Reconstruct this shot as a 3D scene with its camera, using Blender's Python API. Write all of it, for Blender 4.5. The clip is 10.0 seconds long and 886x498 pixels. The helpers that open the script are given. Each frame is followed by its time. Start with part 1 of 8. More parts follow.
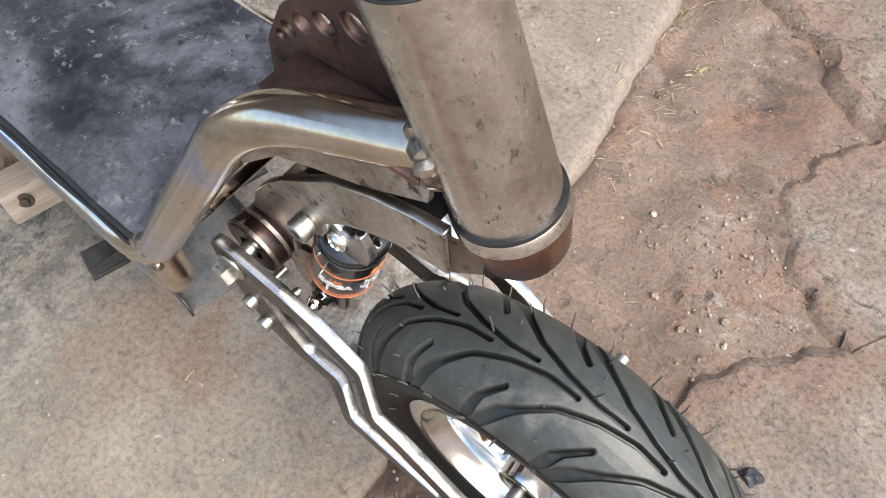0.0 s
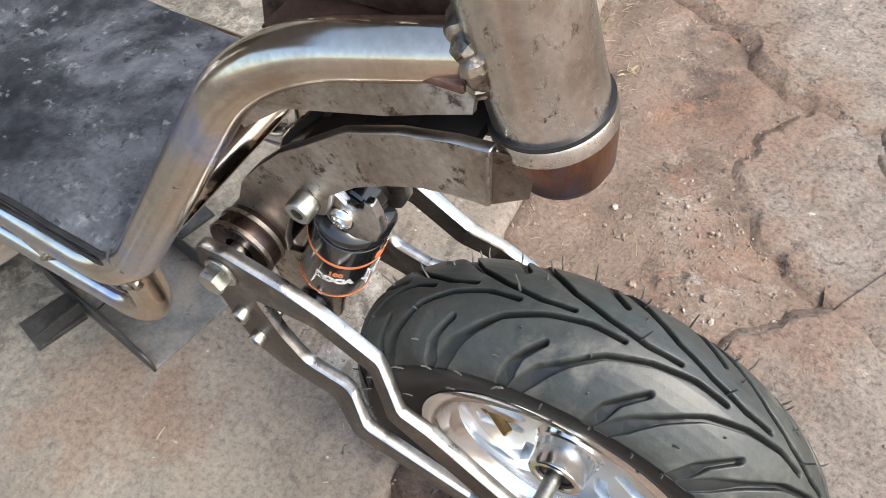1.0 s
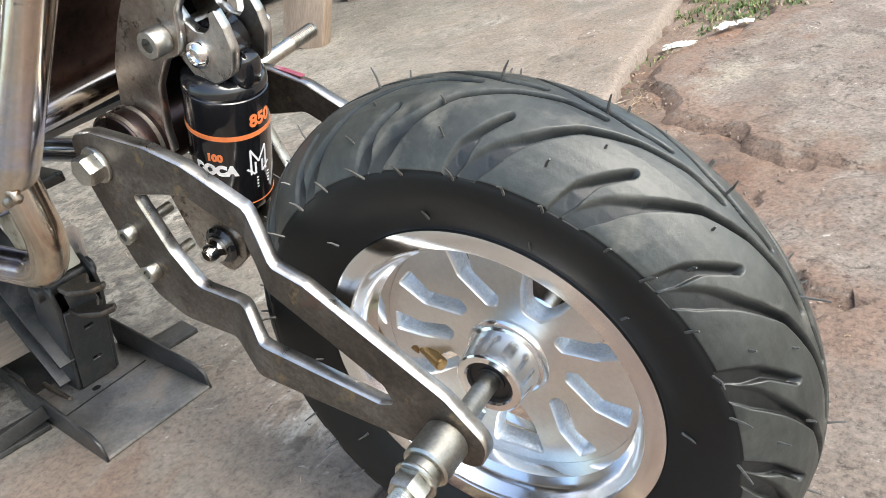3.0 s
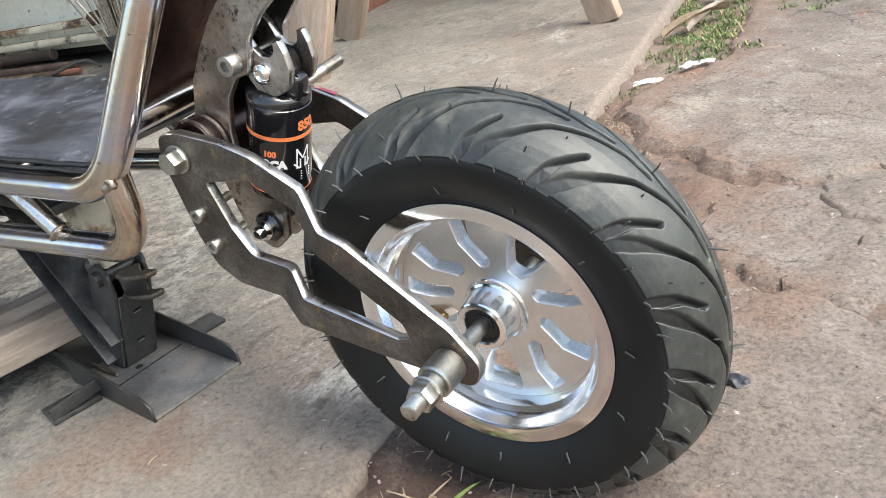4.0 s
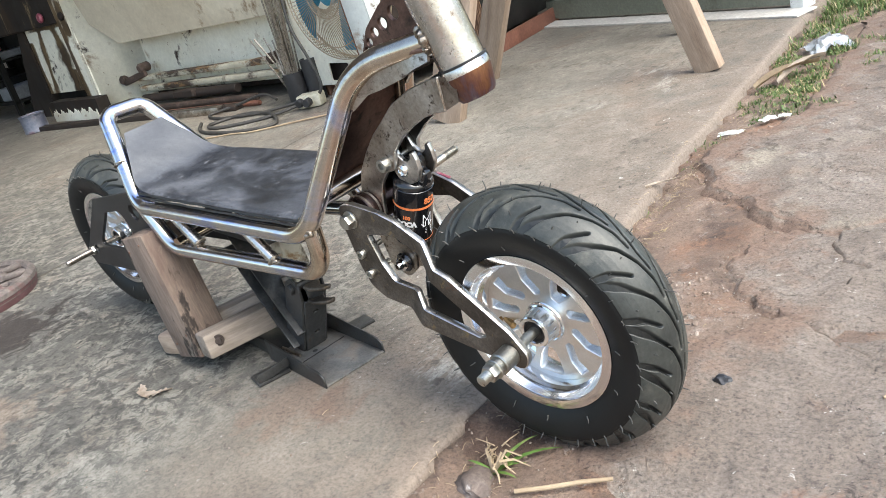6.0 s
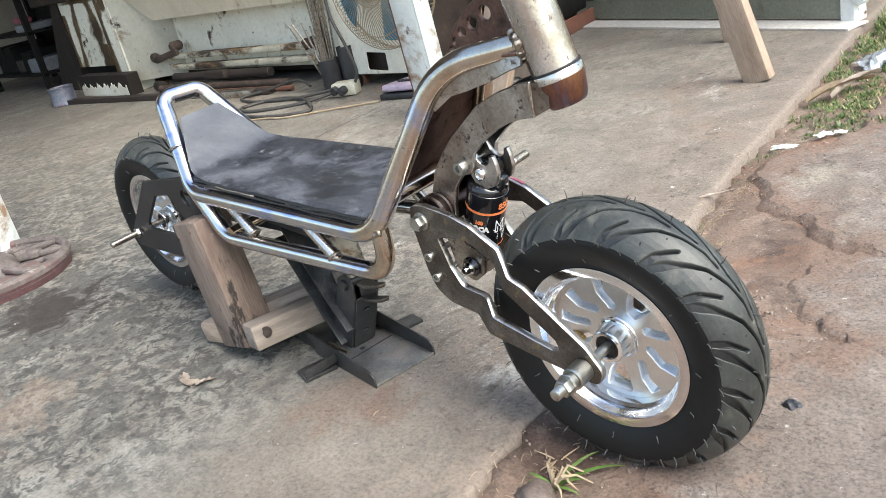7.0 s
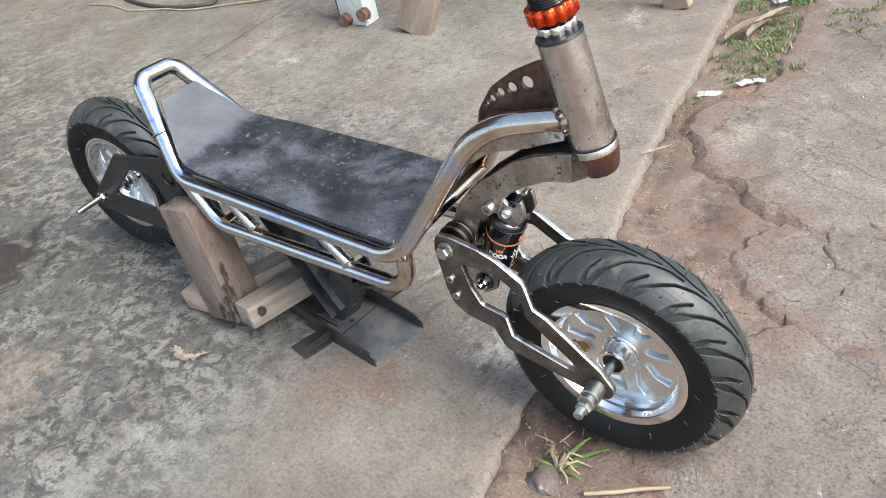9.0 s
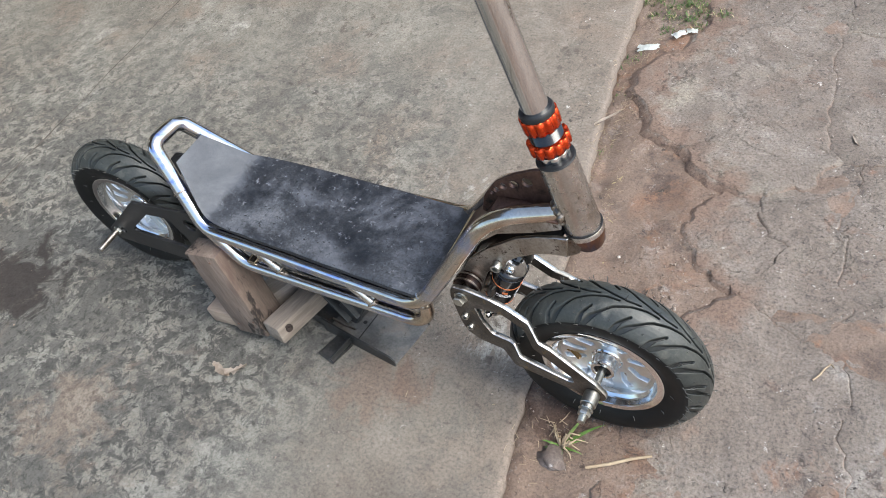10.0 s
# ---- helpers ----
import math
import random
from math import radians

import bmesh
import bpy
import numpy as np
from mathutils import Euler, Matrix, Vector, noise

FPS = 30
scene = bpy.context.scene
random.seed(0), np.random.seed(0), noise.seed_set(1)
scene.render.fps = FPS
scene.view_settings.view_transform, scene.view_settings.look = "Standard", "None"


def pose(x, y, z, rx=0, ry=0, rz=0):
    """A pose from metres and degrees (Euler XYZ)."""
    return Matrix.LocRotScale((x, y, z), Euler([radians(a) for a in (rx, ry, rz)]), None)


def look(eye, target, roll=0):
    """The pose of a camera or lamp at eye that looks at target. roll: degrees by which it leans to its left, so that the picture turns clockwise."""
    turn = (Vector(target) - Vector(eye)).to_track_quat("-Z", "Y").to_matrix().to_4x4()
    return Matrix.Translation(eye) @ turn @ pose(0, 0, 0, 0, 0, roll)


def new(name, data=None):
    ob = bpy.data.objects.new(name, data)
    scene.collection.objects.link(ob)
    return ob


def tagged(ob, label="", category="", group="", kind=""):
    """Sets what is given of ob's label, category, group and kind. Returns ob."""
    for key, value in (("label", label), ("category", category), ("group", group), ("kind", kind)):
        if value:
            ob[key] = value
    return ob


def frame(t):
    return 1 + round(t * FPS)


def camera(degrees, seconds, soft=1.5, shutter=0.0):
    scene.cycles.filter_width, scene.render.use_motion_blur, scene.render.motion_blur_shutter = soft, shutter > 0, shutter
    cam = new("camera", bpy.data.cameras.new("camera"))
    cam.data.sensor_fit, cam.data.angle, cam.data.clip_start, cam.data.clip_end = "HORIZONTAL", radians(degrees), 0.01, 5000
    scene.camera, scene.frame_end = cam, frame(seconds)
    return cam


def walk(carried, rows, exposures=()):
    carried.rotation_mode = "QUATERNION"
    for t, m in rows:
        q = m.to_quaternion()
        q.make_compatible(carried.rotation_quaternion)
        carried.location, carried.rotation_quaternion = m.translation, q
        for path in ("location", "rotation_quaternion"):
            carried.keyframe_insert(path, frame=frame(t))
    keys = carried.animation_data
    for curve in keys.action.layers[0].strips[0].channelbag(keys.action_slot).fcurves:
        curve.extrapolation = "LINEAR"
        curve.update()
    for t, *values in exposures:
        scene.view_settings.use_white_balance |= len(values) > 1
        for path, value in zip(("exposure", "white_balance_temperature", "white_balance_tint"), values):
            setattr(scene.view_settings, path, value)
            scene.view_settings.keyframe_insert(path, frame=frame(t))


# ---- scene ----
cam = camera(55.5, 10.0, 0.4)
PATH = [
    (0, (0.075, -0.183, 0.72), (-0.722, 0.568, -0.954), -7.5),
    (0.5, (0.085, -0.239, 0.708), (-0.672, 0.649, -0.917), -6.6),
    (1, (0.046, -0.245, 0.665), (-0.663, 0.751, -0.918), -5.9),
    (1.5, (0.063, -0.23, 0.599), (-0.669, 0.873, -0.9), -7.2),
    (2, (0.08, -0.249, 0.494), (-0.811, 1.034, -0.755), -10.1),
    (2.5, (0.128, -0.271, 0.443), (-0.896, 1.107, -0.584), -13.2),
    (3, (0.192, -0.325, 0.408), (-0.926, 1.061, -0.502), -14.6),
    (3.2, (0.216, -0.333, 0.404), (-0.951, 1.044, -0.459), -15.1),
    (4.3, (0.28, -0.49, 0.457), (-0.801, 0.973, -0.374), -13.2),
    (4.5, (0.304, -0.508, 0.475), (-0.794, 0.946, -0.349), -13.0),
    (5, (0.42, -0.552, 0.517), (-0.77, 0.847, -0.273), -13.8),
    (5.5, (0.498, -0.603, 0.562), (-0.786, 0.725, -0.206), -15.2),
    (6, (0.512, -0.636, 0.583), (-0.853, 0.623, -0.16), -15.8),
    (6.2, (0.505, -0.647, 0.585), (-0.882, 0.595, -0.144), -15.7),
    (7.3, (0.413, -0.677, 0.619), (-0.933, 0.58, -0.161), -11.6),
    (7.5, (0.389, -0.695, 0.629), (-0.918, 0.586, -0.177), -10.9),
    (8, (0.336, -0.732, 0.647), (-0.893, 0.602, -0.195), -9.6),
    (8.5, (0.311, -0.743, 0.702), (-0.836, 0.594, -0.245), -8.4),
    (9, (0.312, -0.727, 0.875), (-0.744, 0.524, -0.273), -9.8),
    (9.5, (0.305, -0.721, 1.119), (-0.619, 0.442, -0.22), -12.1),
    (10, (0.242, -0.724, 1.236), (-0.583, 0.376, -0.216), -13.7),
]
walk(cam, [(t, look(eye, target, roll)) for t, eye, target, roll in PATH], [(0.0, 1.67, 6600, 8), (3.0, 1.79, 6500, 6), (6.0, 1.69, 6400, 6), (8.2, 1.68, 6330, 6), (9.2, 1.52, 6220, 6), (10.0, 1.31, 6200, 6)])


# ---- world and light: a bright overcast day at the open side of a workshop ----
world = bpy.data.worlds.new("world")
scene.world = world
world.use_nodes = True
wn = world.node_tree.nodes
wn.clear()
w_out, w_bg, w_sky = wn.new("ShaderNodeOutputWorld"), wn.new("ShaderNodeBackground"), wn.new("ShaderNodeTexSky")
w_sky.sky_type, w_sky.sun_disc = "NISHITA", False
SUN_EL, SUN_AZ = radians(52), radians(95)
w_sky.sun_elevation, w_sky.sun_rotation = SUN_EL, SUN_AZ
w_sky.dust_density, w_sky.air_density = 3.0, 1.2
w_bg.inputs["Strength"].default_value = 0.13
world.node_tree.links.new(w_sky.outputs[0], w_bg.inputs["Color"])
world.node_tree.links.new(w_bg.outputs[0], w_out.inputs["Surface"])
sun_data = bpy.data.lights.new("sun", "SUN")
sun_data.energy, sun_data.angle, sun_data.color = 1.5, radians(40), (1.0, 0.962, 0.905)
sun = new("sun", sun_data)
sun_dir = Vector((math.sin(SUN_AZ) * math.cos(SUN_EL), math.cos(SUN_AZ) * math.cos(SUN_EL), math.sin(SUN_EL)))
sun.matrix_world = look(sun_dir * 10, (0, 0, 0))


# ---- materials ----
def nodes_of(m):
    m.use_nodes = True
    nt = m.node_tree
    return nt, nt.nodes, nt.links, nt.nodes["Principled BSDF"]


def ramp(nt, stops):
    r = nt.nodes.new("ShaderNodeValToRGB")
    el = r.color_ramp.elements
    while len(el) < len(stops):
        el.new(0.5)
    for e, (p, c) in zip(el, stops):
        e.position, e.color = p, (*c, 1)
    return r


def noise_node(nt, coord, scale, detail=6, rough=0.6, warp=0.0, stretch=(1, 1, 1)):
    mp = nt.nodes.new("ShaderNodeMapping")
    mp.inputs["Scale"].default_value = stretch
    nt.links.new(coord, mp.inputs["Vector"])
    n = nt.nodes.new("ShaderNodeTexNoise")
    n.inputs["Scale"].default_value, n.inputs["Detail"].default_value = scale, detail
    n.inputs["Roughness"].default_value, n.inputs["Distortion"].default_value = rough, warp
    nt.links.new(mp.outputs[0], n.inputs["Vector"])
    return n


def mix_rgb(nt, fac, a, b, mode="MIX"):
    m = nt.nodes.new("ShaderNodeMix")
    m.data_type, m.blend_type = "RGBA", mode
    for value, socket in ((fac, m.inputs["Factor"]), (a, m.inputs[6]), (b, m.inputs[7])):
        if isinstance(value, (int, float)):
            socket.default_value = value
        elif isinstance(value, tuple):
            socket.default_value = (*value, 1)
        else:
            nt.links.new(value, socket)
    return m.outputs[2]


def spread(nt, value, lo, hi, a=0.0, b=1.0):
    r = nt.nodes.new("ShaderNodeMapRange")
    nt.links.new(value, r.inputs["Value"])
    for k, v in (("From Min", lo), ("From Max", hi), ("To Min", a), ("To Max", b)):
        r.inputs[k].default_value = v
    return r.outputs[0]


def surface(name, stops, scale=8, rough=(0.4, 0.6), metal=0.0, stains=(), fine=90, fine_amount=0.25, bump=0.15, bump_scale=120,
            bump_dist=0.001, stretch=(1, 1, 1), warp=0.5, world_space=False, vary=0.0, coat=0.0, ior=1.5, stain_stretch=(1, 1, 1)):
    """A procedural surface: a large-scale colour ramp, fine grain, stains (colour, scale, from, to, roughness) and relief."""
    m = bpy.data.materials.new(name)
    nt, nodes, links, bsdf = nodes_of(m)
    if world_space:
        coord = nodes.new("ShaderNodeNewGeometry").outputs["Position"]
    else:
        coord = nodes.new("ShaderNodeTexCoord").outputs["Object"]
    if vary:
        info = nodes.new("ShaderNodeObjectInfo")
        add = nodes.new("ShaderNodeVectorMath")
        add.operation = "MULTIPLY_ADD"
        links.new(info.outputs["Random"], add.inputs[0])
        add.inputs[1].default_value = (7.3, 3.1, 5.7)
        links.new(coord, add.inputs[2])
        coord = add.outputs[0]
    big = noise_node(nt, coord, scale, 7, 0.62, warp, stretch)
    r = ramp(nt, stops)
    links.new(big.outputs["Fac"], r.inputs["Fac"])
    colour = r.outputs["Color"]
    tiny = noise_node(nt, coord, fine, 4, 0.7, 0.2, stretch)
    grain = ramp(nt, [(0.25, (1 - fine_amount,) * 3), (0.75, (1 + fine_amount,) * 3)])
    links.new(tiny.outputs["Fac"], grain.inputs["Fac"])
    colour = mix_rgb(nt, 1.0, colour, grain.outputs["Color"], "MULTIPLY")
    roughness = spread(nt, big.outputs["Fac"], 0.3, 0.7, rough[0], rough[1])
    for s_col, s_scale, s_lo, s_hi, s_rough in stains:
        s = noise_node(nt, coord, s_scale, 8, 0.68, 0.3, stain_stretch)
        mask = spread(nt, s.outputs["Fac"], s_lo, s_hi)
        colour = mix_rgb(nt, mask, colour, s_col)
        rm = nodes.new("ShaderNodeMix")
        links.new(mask, rm.inputs["Factor"])
        links.new(roughness, rm.inputs["A"])
        rm.inputs["B"].default_value = s_rough
        roughness = rm.outputs["Result"]
    if vary:
        hsv = nodes.new("ShaderNodeHueSaturation")
        links.new(spread(nt, info.outputs["Random"], 0, 1, 1 - vary, 1 + vary), hsv.inputs["Value"])
        links.new(colour, hsv.inputs["Color"])
        colour = hsv.outputs["Color"]
    links.new(colour, bsdf.inputs["Base Color"])
    links.new(roughness, bsdf.inputs["Roughness"])
    bsdf.inputs["Metallic"].default_value = metal
    bsdf.inputs["Coat Weight"].default_value = coat
    bsdf.inputs["IOR"].default_value = ior
    if bump:
        rel = noise_node(nt, coord, bump_scale, 5, 0.65, 0.2, stretch)
        b = nodes.new("ShaderNodeBump")
        b.inputs["Strength"].default_value, b.inputs["Distance"].default_value = bump, bump_dist
        links.new(rel.outputs["Fac"], b.inputs["Height"])
        links.new(b.outputs[0], bsdf.inputs["Normal"])
    return m


def product(nt, a, b):
    n = nt.nodes.new("ShaderNodeMath")
    n.operation = "MULTIPLY"
    nt.links.new(a, n.inputs[0])
    nt.links.new(b, n.inputs[1])
    return n.outputs[0]


def weathered(name, stops, scale, layers, speckle=(260, 0.30), pits=(90, 0.5), bump=(1.0, 0.004, 35), cracks=None, rough=(0.75, 0.95), vary=0.0, zones=(), soil=None, spots=(), trodden=None):
    """Old concrete, rock or earth in world space. layers: (colour, grain scale, from, to, patch scale, from, to);
    zones: (colour, x from, x to, grain scale, from, to, y from, y to), a tone that thickens along x; cracks: (scale,
    width, colour)."""
    m = bpy.data.materials.new(name)
    nt, nodes, links, bsdf = nodes_of(m)
    coord = nodes.new("ShaderNodeNewGeometry").outputs["Position"]
    big = noise_node(nt, coord, scale, 9, 0.66, 0.6)
    r = ramp(nt, stops)
    links.new(big.outputs["Fac"], r.inputs["Fac"])
    colour = r.outputs["Color"]
    if trodden:
        # dust carried in from the yard, thinning out from the rim
        near = nodes.new("ShaderNodeAttribute")
        near.attribute_name = "trodden"
        drift = nodes.new("ShaderNodeMath")
        drift.operation = "ADD"
        links.new(near.outputs["Fac"], drift.inputs[0])
        links.new(spread(nt, noise_node(nt, coord, 4.5, 9, 0.66, 0.8).outputs["Fac"], 0.3, 0.7, -0.42, 0.42), drift.inputs[1])
        dust = ramp(nt, [(0.32, trodden[0]), (0.50, trodden[1]), (0.66, trodden[2])])
        links.new(noise_node(nt, coord, 11, 10, 0.7, 0.6).outputs["Fac"], dust.inputs["Fac"])
        colour = mix_rgb(nt, spread(nt, drift.outputs[0], 0.10, 0.80, 0.0, 0.82), colour, dust.outputs["Color"])
    for col, g_scale, g0, g1, p_scale, p0, p1, *pull in layers:
        grain = spread(nt, noise_node(nt, coord, g_scale, 10, 0.74, 0.5, pull[0] if pull else (1, 1, 1)).outputs["Fac"], g0, g1)
        patch = spread(nt, noise_node(nt, coord, p_scale, 5, 0.6, 0.8).outputs["Fac"], p0, p1)
        colour = mix_rgb(nt, product(nt, grain, patch), colour, col)
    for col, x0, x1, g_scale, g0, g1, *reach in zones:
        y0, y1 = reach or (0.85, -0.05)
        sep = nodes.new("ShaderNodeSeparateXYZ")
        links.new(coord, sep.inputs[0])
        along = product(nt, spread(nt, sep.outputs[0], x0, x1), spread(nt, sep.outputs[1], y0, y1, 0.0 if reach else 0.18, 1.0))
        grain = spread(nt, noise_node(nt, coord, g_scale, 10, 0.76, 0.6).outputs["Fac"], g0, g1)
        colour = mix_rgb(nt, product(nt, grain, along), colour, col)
    for col, x, y, radius, strength in spots:
        # a round patch of another tone with a ragged rim
        away = nodes.new("ShaderNodeVectorMath")
        away.operation = "DISTANCE"
        links.new(coord, away.inputs[0])
        away.inputs[1].default_value = (x, y, 0)
        ragged = nodes.new("ShaderNodeMath")
        ragged.operation = "ADD"
        links.new(away.outputs["Value"], ragged.inputs[0])
        links.new(spread(nt, noise_node(nt, coord, 16, 10, 0.72, 0.6).outputs["Fac"], 0.3, 0.7, -radius * 0.8, radius * 0.8), ragged.inputs[1])
        colour = mix_rgb(nt, spread(nt, ragged.outputs[0], radius, radius * 0.55, 0.0, strength), colour, col)
    if soil:
        # earth trodden over the rim, where the mesh says so
        near = nodes.new("ShaderNodeAttribute")
        near.attribute_name = "soil"
        uneven = nodes.new("ShaderNodeMath")
        uneven.operation = "ADD"
        links.new(near.outputs["Fac"], uneven.inputs[0])
        links.new(spread(nt, noise_node(nt, coord, 14, 9, 0.72, 0.5).outputs["Fac"], 0.3, 0.7, -0.75, 0.45), uneven.inputs[1])
        colour = mix_rgb(nt, spread(nt, uneven.outputs[0], 0.15, 0.75), colour, soil)
    fine = noise_node(nt, coord, speckle[0], 6, 0.8, 0.0)
    grain = ramp(nt, [(0.30, (1 - speckle[1] * 1.5,) * 3), (0.5, (1.0,) * 3), (0.70, (1 + speckle[1],) * 3)])
    links.new(fine.outputs["Fac"], grain.inputs["Fac"])
    colour = mix_rgb(nt, 1.0, colour, grain.outputs["Color"], "MULTIPLY")
    pit = spread(nt, noise_node(nt, coord, pits[0], 3, 0.6, 0.3).outputs["Fac"], 0.64, 0.70, 0, pits[1])
    colour = mix_rgb(nt, pit, colour, mix_rgb(nt, 1.0, colour, (0.35, 0.32, 0.30), "MULTIPLY"))
    height = noise_node(nt, coord, bump[2], 10, 0.72, 0.3).outputs["Fac"]
    if cracks:
        warp = nodes.new("ShaderNodeVectorMath")
        warp.operation = "MULTIPLY_ADD"
        links.new(noise_node(nt, coord, 6, 8, 0.7, 0.0).outputs["Color"], warp.inputs[0])
        warp.inputs[1].default_value = (0.16, 0.16, 0.16)
        links.new(coord, warp.inputs[2])
        vor = nodes.new("ShaderNodeTexVoronoi")
        vor.feature = "DISTANCE_TO_EDGE"
        vor.inputs["Scale"].default_value = cracks[0]
        links.new(warp.outputs[0], vor.inputs["Vector"])
        line = spread(nt, vor.outputs["Distance"], 0.0, cracks[1], 1.0, 0.0)
        some = spread(nt, noise_node(nt, coord, 2.3, 4, 0.6, 0.5).outputs["Fac"], 0.46, 0.58)
        line = product(nt, line, some)
        colour = mix_rgb(nt, line, colour, cracks[2])
        sub = nodes.new("ShaderNodeMath")
        sub.operation = "SUBTRACT"
        links.new(height, sub.inputs[0])
        links.new(line, sub.inputs[1])
        height = sub.outputs[0]
    if vary:
        info = nodes.new("ShaderNodeObjectInfo")
        hsv = nodes.new("ShaderNodeHueSaturation")
        links.new(spread(nt, info.outputs["Random"], 0, 1, 1 - vary, 1 + vary), hsv.inputs["Value"])
        links.new(colour, hsv.inputs["Color"])
        colour = hsv.outputs["Color"]
    links.new(colour, bsdf.inputs["Base Color"])
    links.new(spread(nt, big.outputs["Fac"], 0.3, 0.7, rough[0], rough[1]), bsdf.inputs["Roughness"])
    b = nodes.new("ShaderNodeBump")
    b.inputs["Strength"].default_value, b.inputs["Distance"].default_value = bump[0], bump[1]
    links.new(height, b.inputs["Height"])
    links.new(b.outputs[0], bsdf.inputs["Normal"])
    return m


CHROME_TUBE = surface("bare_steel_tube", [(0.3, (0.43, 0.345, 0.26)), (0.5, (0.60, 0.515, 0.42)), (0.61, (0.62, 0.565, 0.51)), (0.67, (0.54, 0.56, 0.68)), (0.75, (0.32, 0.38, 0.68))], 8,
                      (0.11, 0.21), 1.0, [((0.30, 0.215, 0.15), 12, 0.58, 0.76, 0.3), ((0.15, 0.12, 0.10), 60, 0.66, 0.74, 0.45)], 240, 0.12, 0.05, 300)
STEM = surface("drawn_steel_column", [(0.3, (0.60, 0.59, 0.56)), (0.5, (0.74, 0.73, 0.71)), (0.7, (0.80, 0.80, 0.78))], 30,
               (0.09, 0.20), 1.0, [((0.30, 0.27, 0.22), 40, 0.60, 0.74, 0.35)], 240, 0.14, 0.05, 300, stretch=(1, 1, 0.06), stain_stretch=(1, 1, 0.10))
MILLED_ALU = surface("milled_aluminium", [(0.3, (0.76, 0.75, 0.73)), (0.7, (0.86, 0.85, 0.83))], 20, (0.30, 0.42), 1.0, (), 400, 0.06, 0.04, 400)
RAW_STEEL = surface("mill_scale_steel", [(0.3, (0.20, 0.17, 0.15)), (0.5, (0.36, 0.32, 0.28)), (0.7, (0.50, 0.46, 0.42))], 26,
                    (0.28, 0.48), 1.0, [((0.10, 0.075, 0.06), 110, 0.56, 0.66, 0.55), ((0.20, 0.10, 0.06), 18, 0.60, 0.74, 0.6), ((0.56, 0.53, 0.49), 12, 0.58, 0.68, 0.3)], 300, 0.25, 0.10, 260)
HEAD_STEEL = surface("head_tube_steel", [(0.3, (0.36, 0.31, 0.26)), (0.5, (0.58, 0.54, 0.50)), (0.7, (0.70, 0.67, 0.64))], 18,
                     (0.15, 0.34), 1.0, [((0.36, 0.31, 0.26), 26, 0.54, 0.70, 0.38), ((0.16, 0.125, 0.10), 150, 0.60, 0.68, 0.45), ((0.26, 0.16, 0.10), 16, 0.60, 0.76, 0.5)], 300, 0.2, 0.08, 260, stain_stretch=(1, 1, 0.6))
DARK_STEEL = surface("dark_rusty_steel", [(0.3, (0.075, 0.050, 0.042)), (0.55, (0.16, 0.098, 0.078)), (0.75, (0.27, 0.175, 0.135))], 14,
                     (0.35, 0.55), 0.85, [((0.035, 0.03, 0.028), 40, 0.55, 0.68, 0.5)], 200, 0.3, 0.12, 180)
CUT_EDGE = surface("ground_steel_edge", [(0.3, (0.36, 0.34, 0.32)), (0.5, (0.54, 0.52, 0.49)), (0.7, (0.66, 0.64, 0.61))], 40, (0.24, 0.42), 1.0, (), 400, 0.15, 0.06, 300)
HEAT_STEEL = surface("heat_tinted_steel", [(0.30, (0.11, 0.085, 0.075)), (0.43, (0.30, 0.155, 0.085)), (0.52, (0.20, 0.105, 0.085)), (0.60, (0.17, 0.135, 0.175)), (0.70, (0.42, 0.37, 0.32))], 24,
                     (0.26, 0.42), 1.0, [((0.10, 0.08, 0.10), 40, 0.60, 0.72, 0.45)], 300, 0.2, 0.05, 240, stretch=(1, 1, 0.35))
WELD = surface("weld_bead", [(0.3, (0.20, 0.165, 0.13)), (0.6, (0.42, 0.37, 0.31)), (0.75, (0.30, 0.28, 0.32))], 90, (0.25, 0.45), 1.0, (), 300, 0.3, 0.5, 420)
ZINC = surface("zinc_plated_steel", [(0.3, (0.38, 0.37, 0.33)), (0.7, (0.55, 0.54, 0.50))], 60, (0.25, 0.42), 1.0, [((0.30, 0.26, 0.20), 120, 0.62, 0.75, 0.6)], 500, 0.2, 0.1, 500)
POLISHED_ALU = surface("polished_aluminium", [(0.3, (0.78, 0.79, 0.80)), (0.7, (0.88, 0.88, 0.88))], 12, (0.10, 0.20), 1.0, (), 300, 0.04, 0.03, 240)
CAST_ALU = surface("cut_aluminium", [(0.3, (0.70, 0.76, 0.82)), (0.7, (0.84, 0.87, 0.90))], 120, (0.38, 0.55), 0.9, (), 600, 0.2, 0.5, 700)
CHROME = surface("chrome", [(0.3, (0.74, 0.74, 0.73)), (0.7, (0.82, 0.82, 0.80))], 20, (0.05, 0.10), 1.0, (), 200, 0.03, 0.0)
RUBBER = surface("dusty_tread_rubber", [(0.3, (0.021, 0.023, 0.022)), (0.5, (0.034, 0.037, 0.034)), (0.72, (0.064, 0.065, 0.057))], 16,
                 (0.34, 0.50), 0.0, [((0.15, 0.145, 0.122), 24, 0.56, 0.80, 0.75)], 190, 0.30, 0.18, 420)
SIDEWALL = surface("black_sidewall_rubber", [(0.3, (0.005, 0.0055, 0.0055)), (0.55, (0.008, 0.0085, 0.0085)), (0.75, (0.012, 0.012, 0.0115))], 12,
                   (0.42, 0.58), 0.0, [((0.045, 0.041, 0.035), 22, 0.68, 0.88, 0.75)], 160, 0.15, 0.10, 420, ior=1.36)
SEAL = surface("black_rubber_seal", [(0.3, (0.008, 0.008, 0.009)), (0.7, (0.018, 0.018, 0.019))], 60, (0.35, 0.5), 0.0)
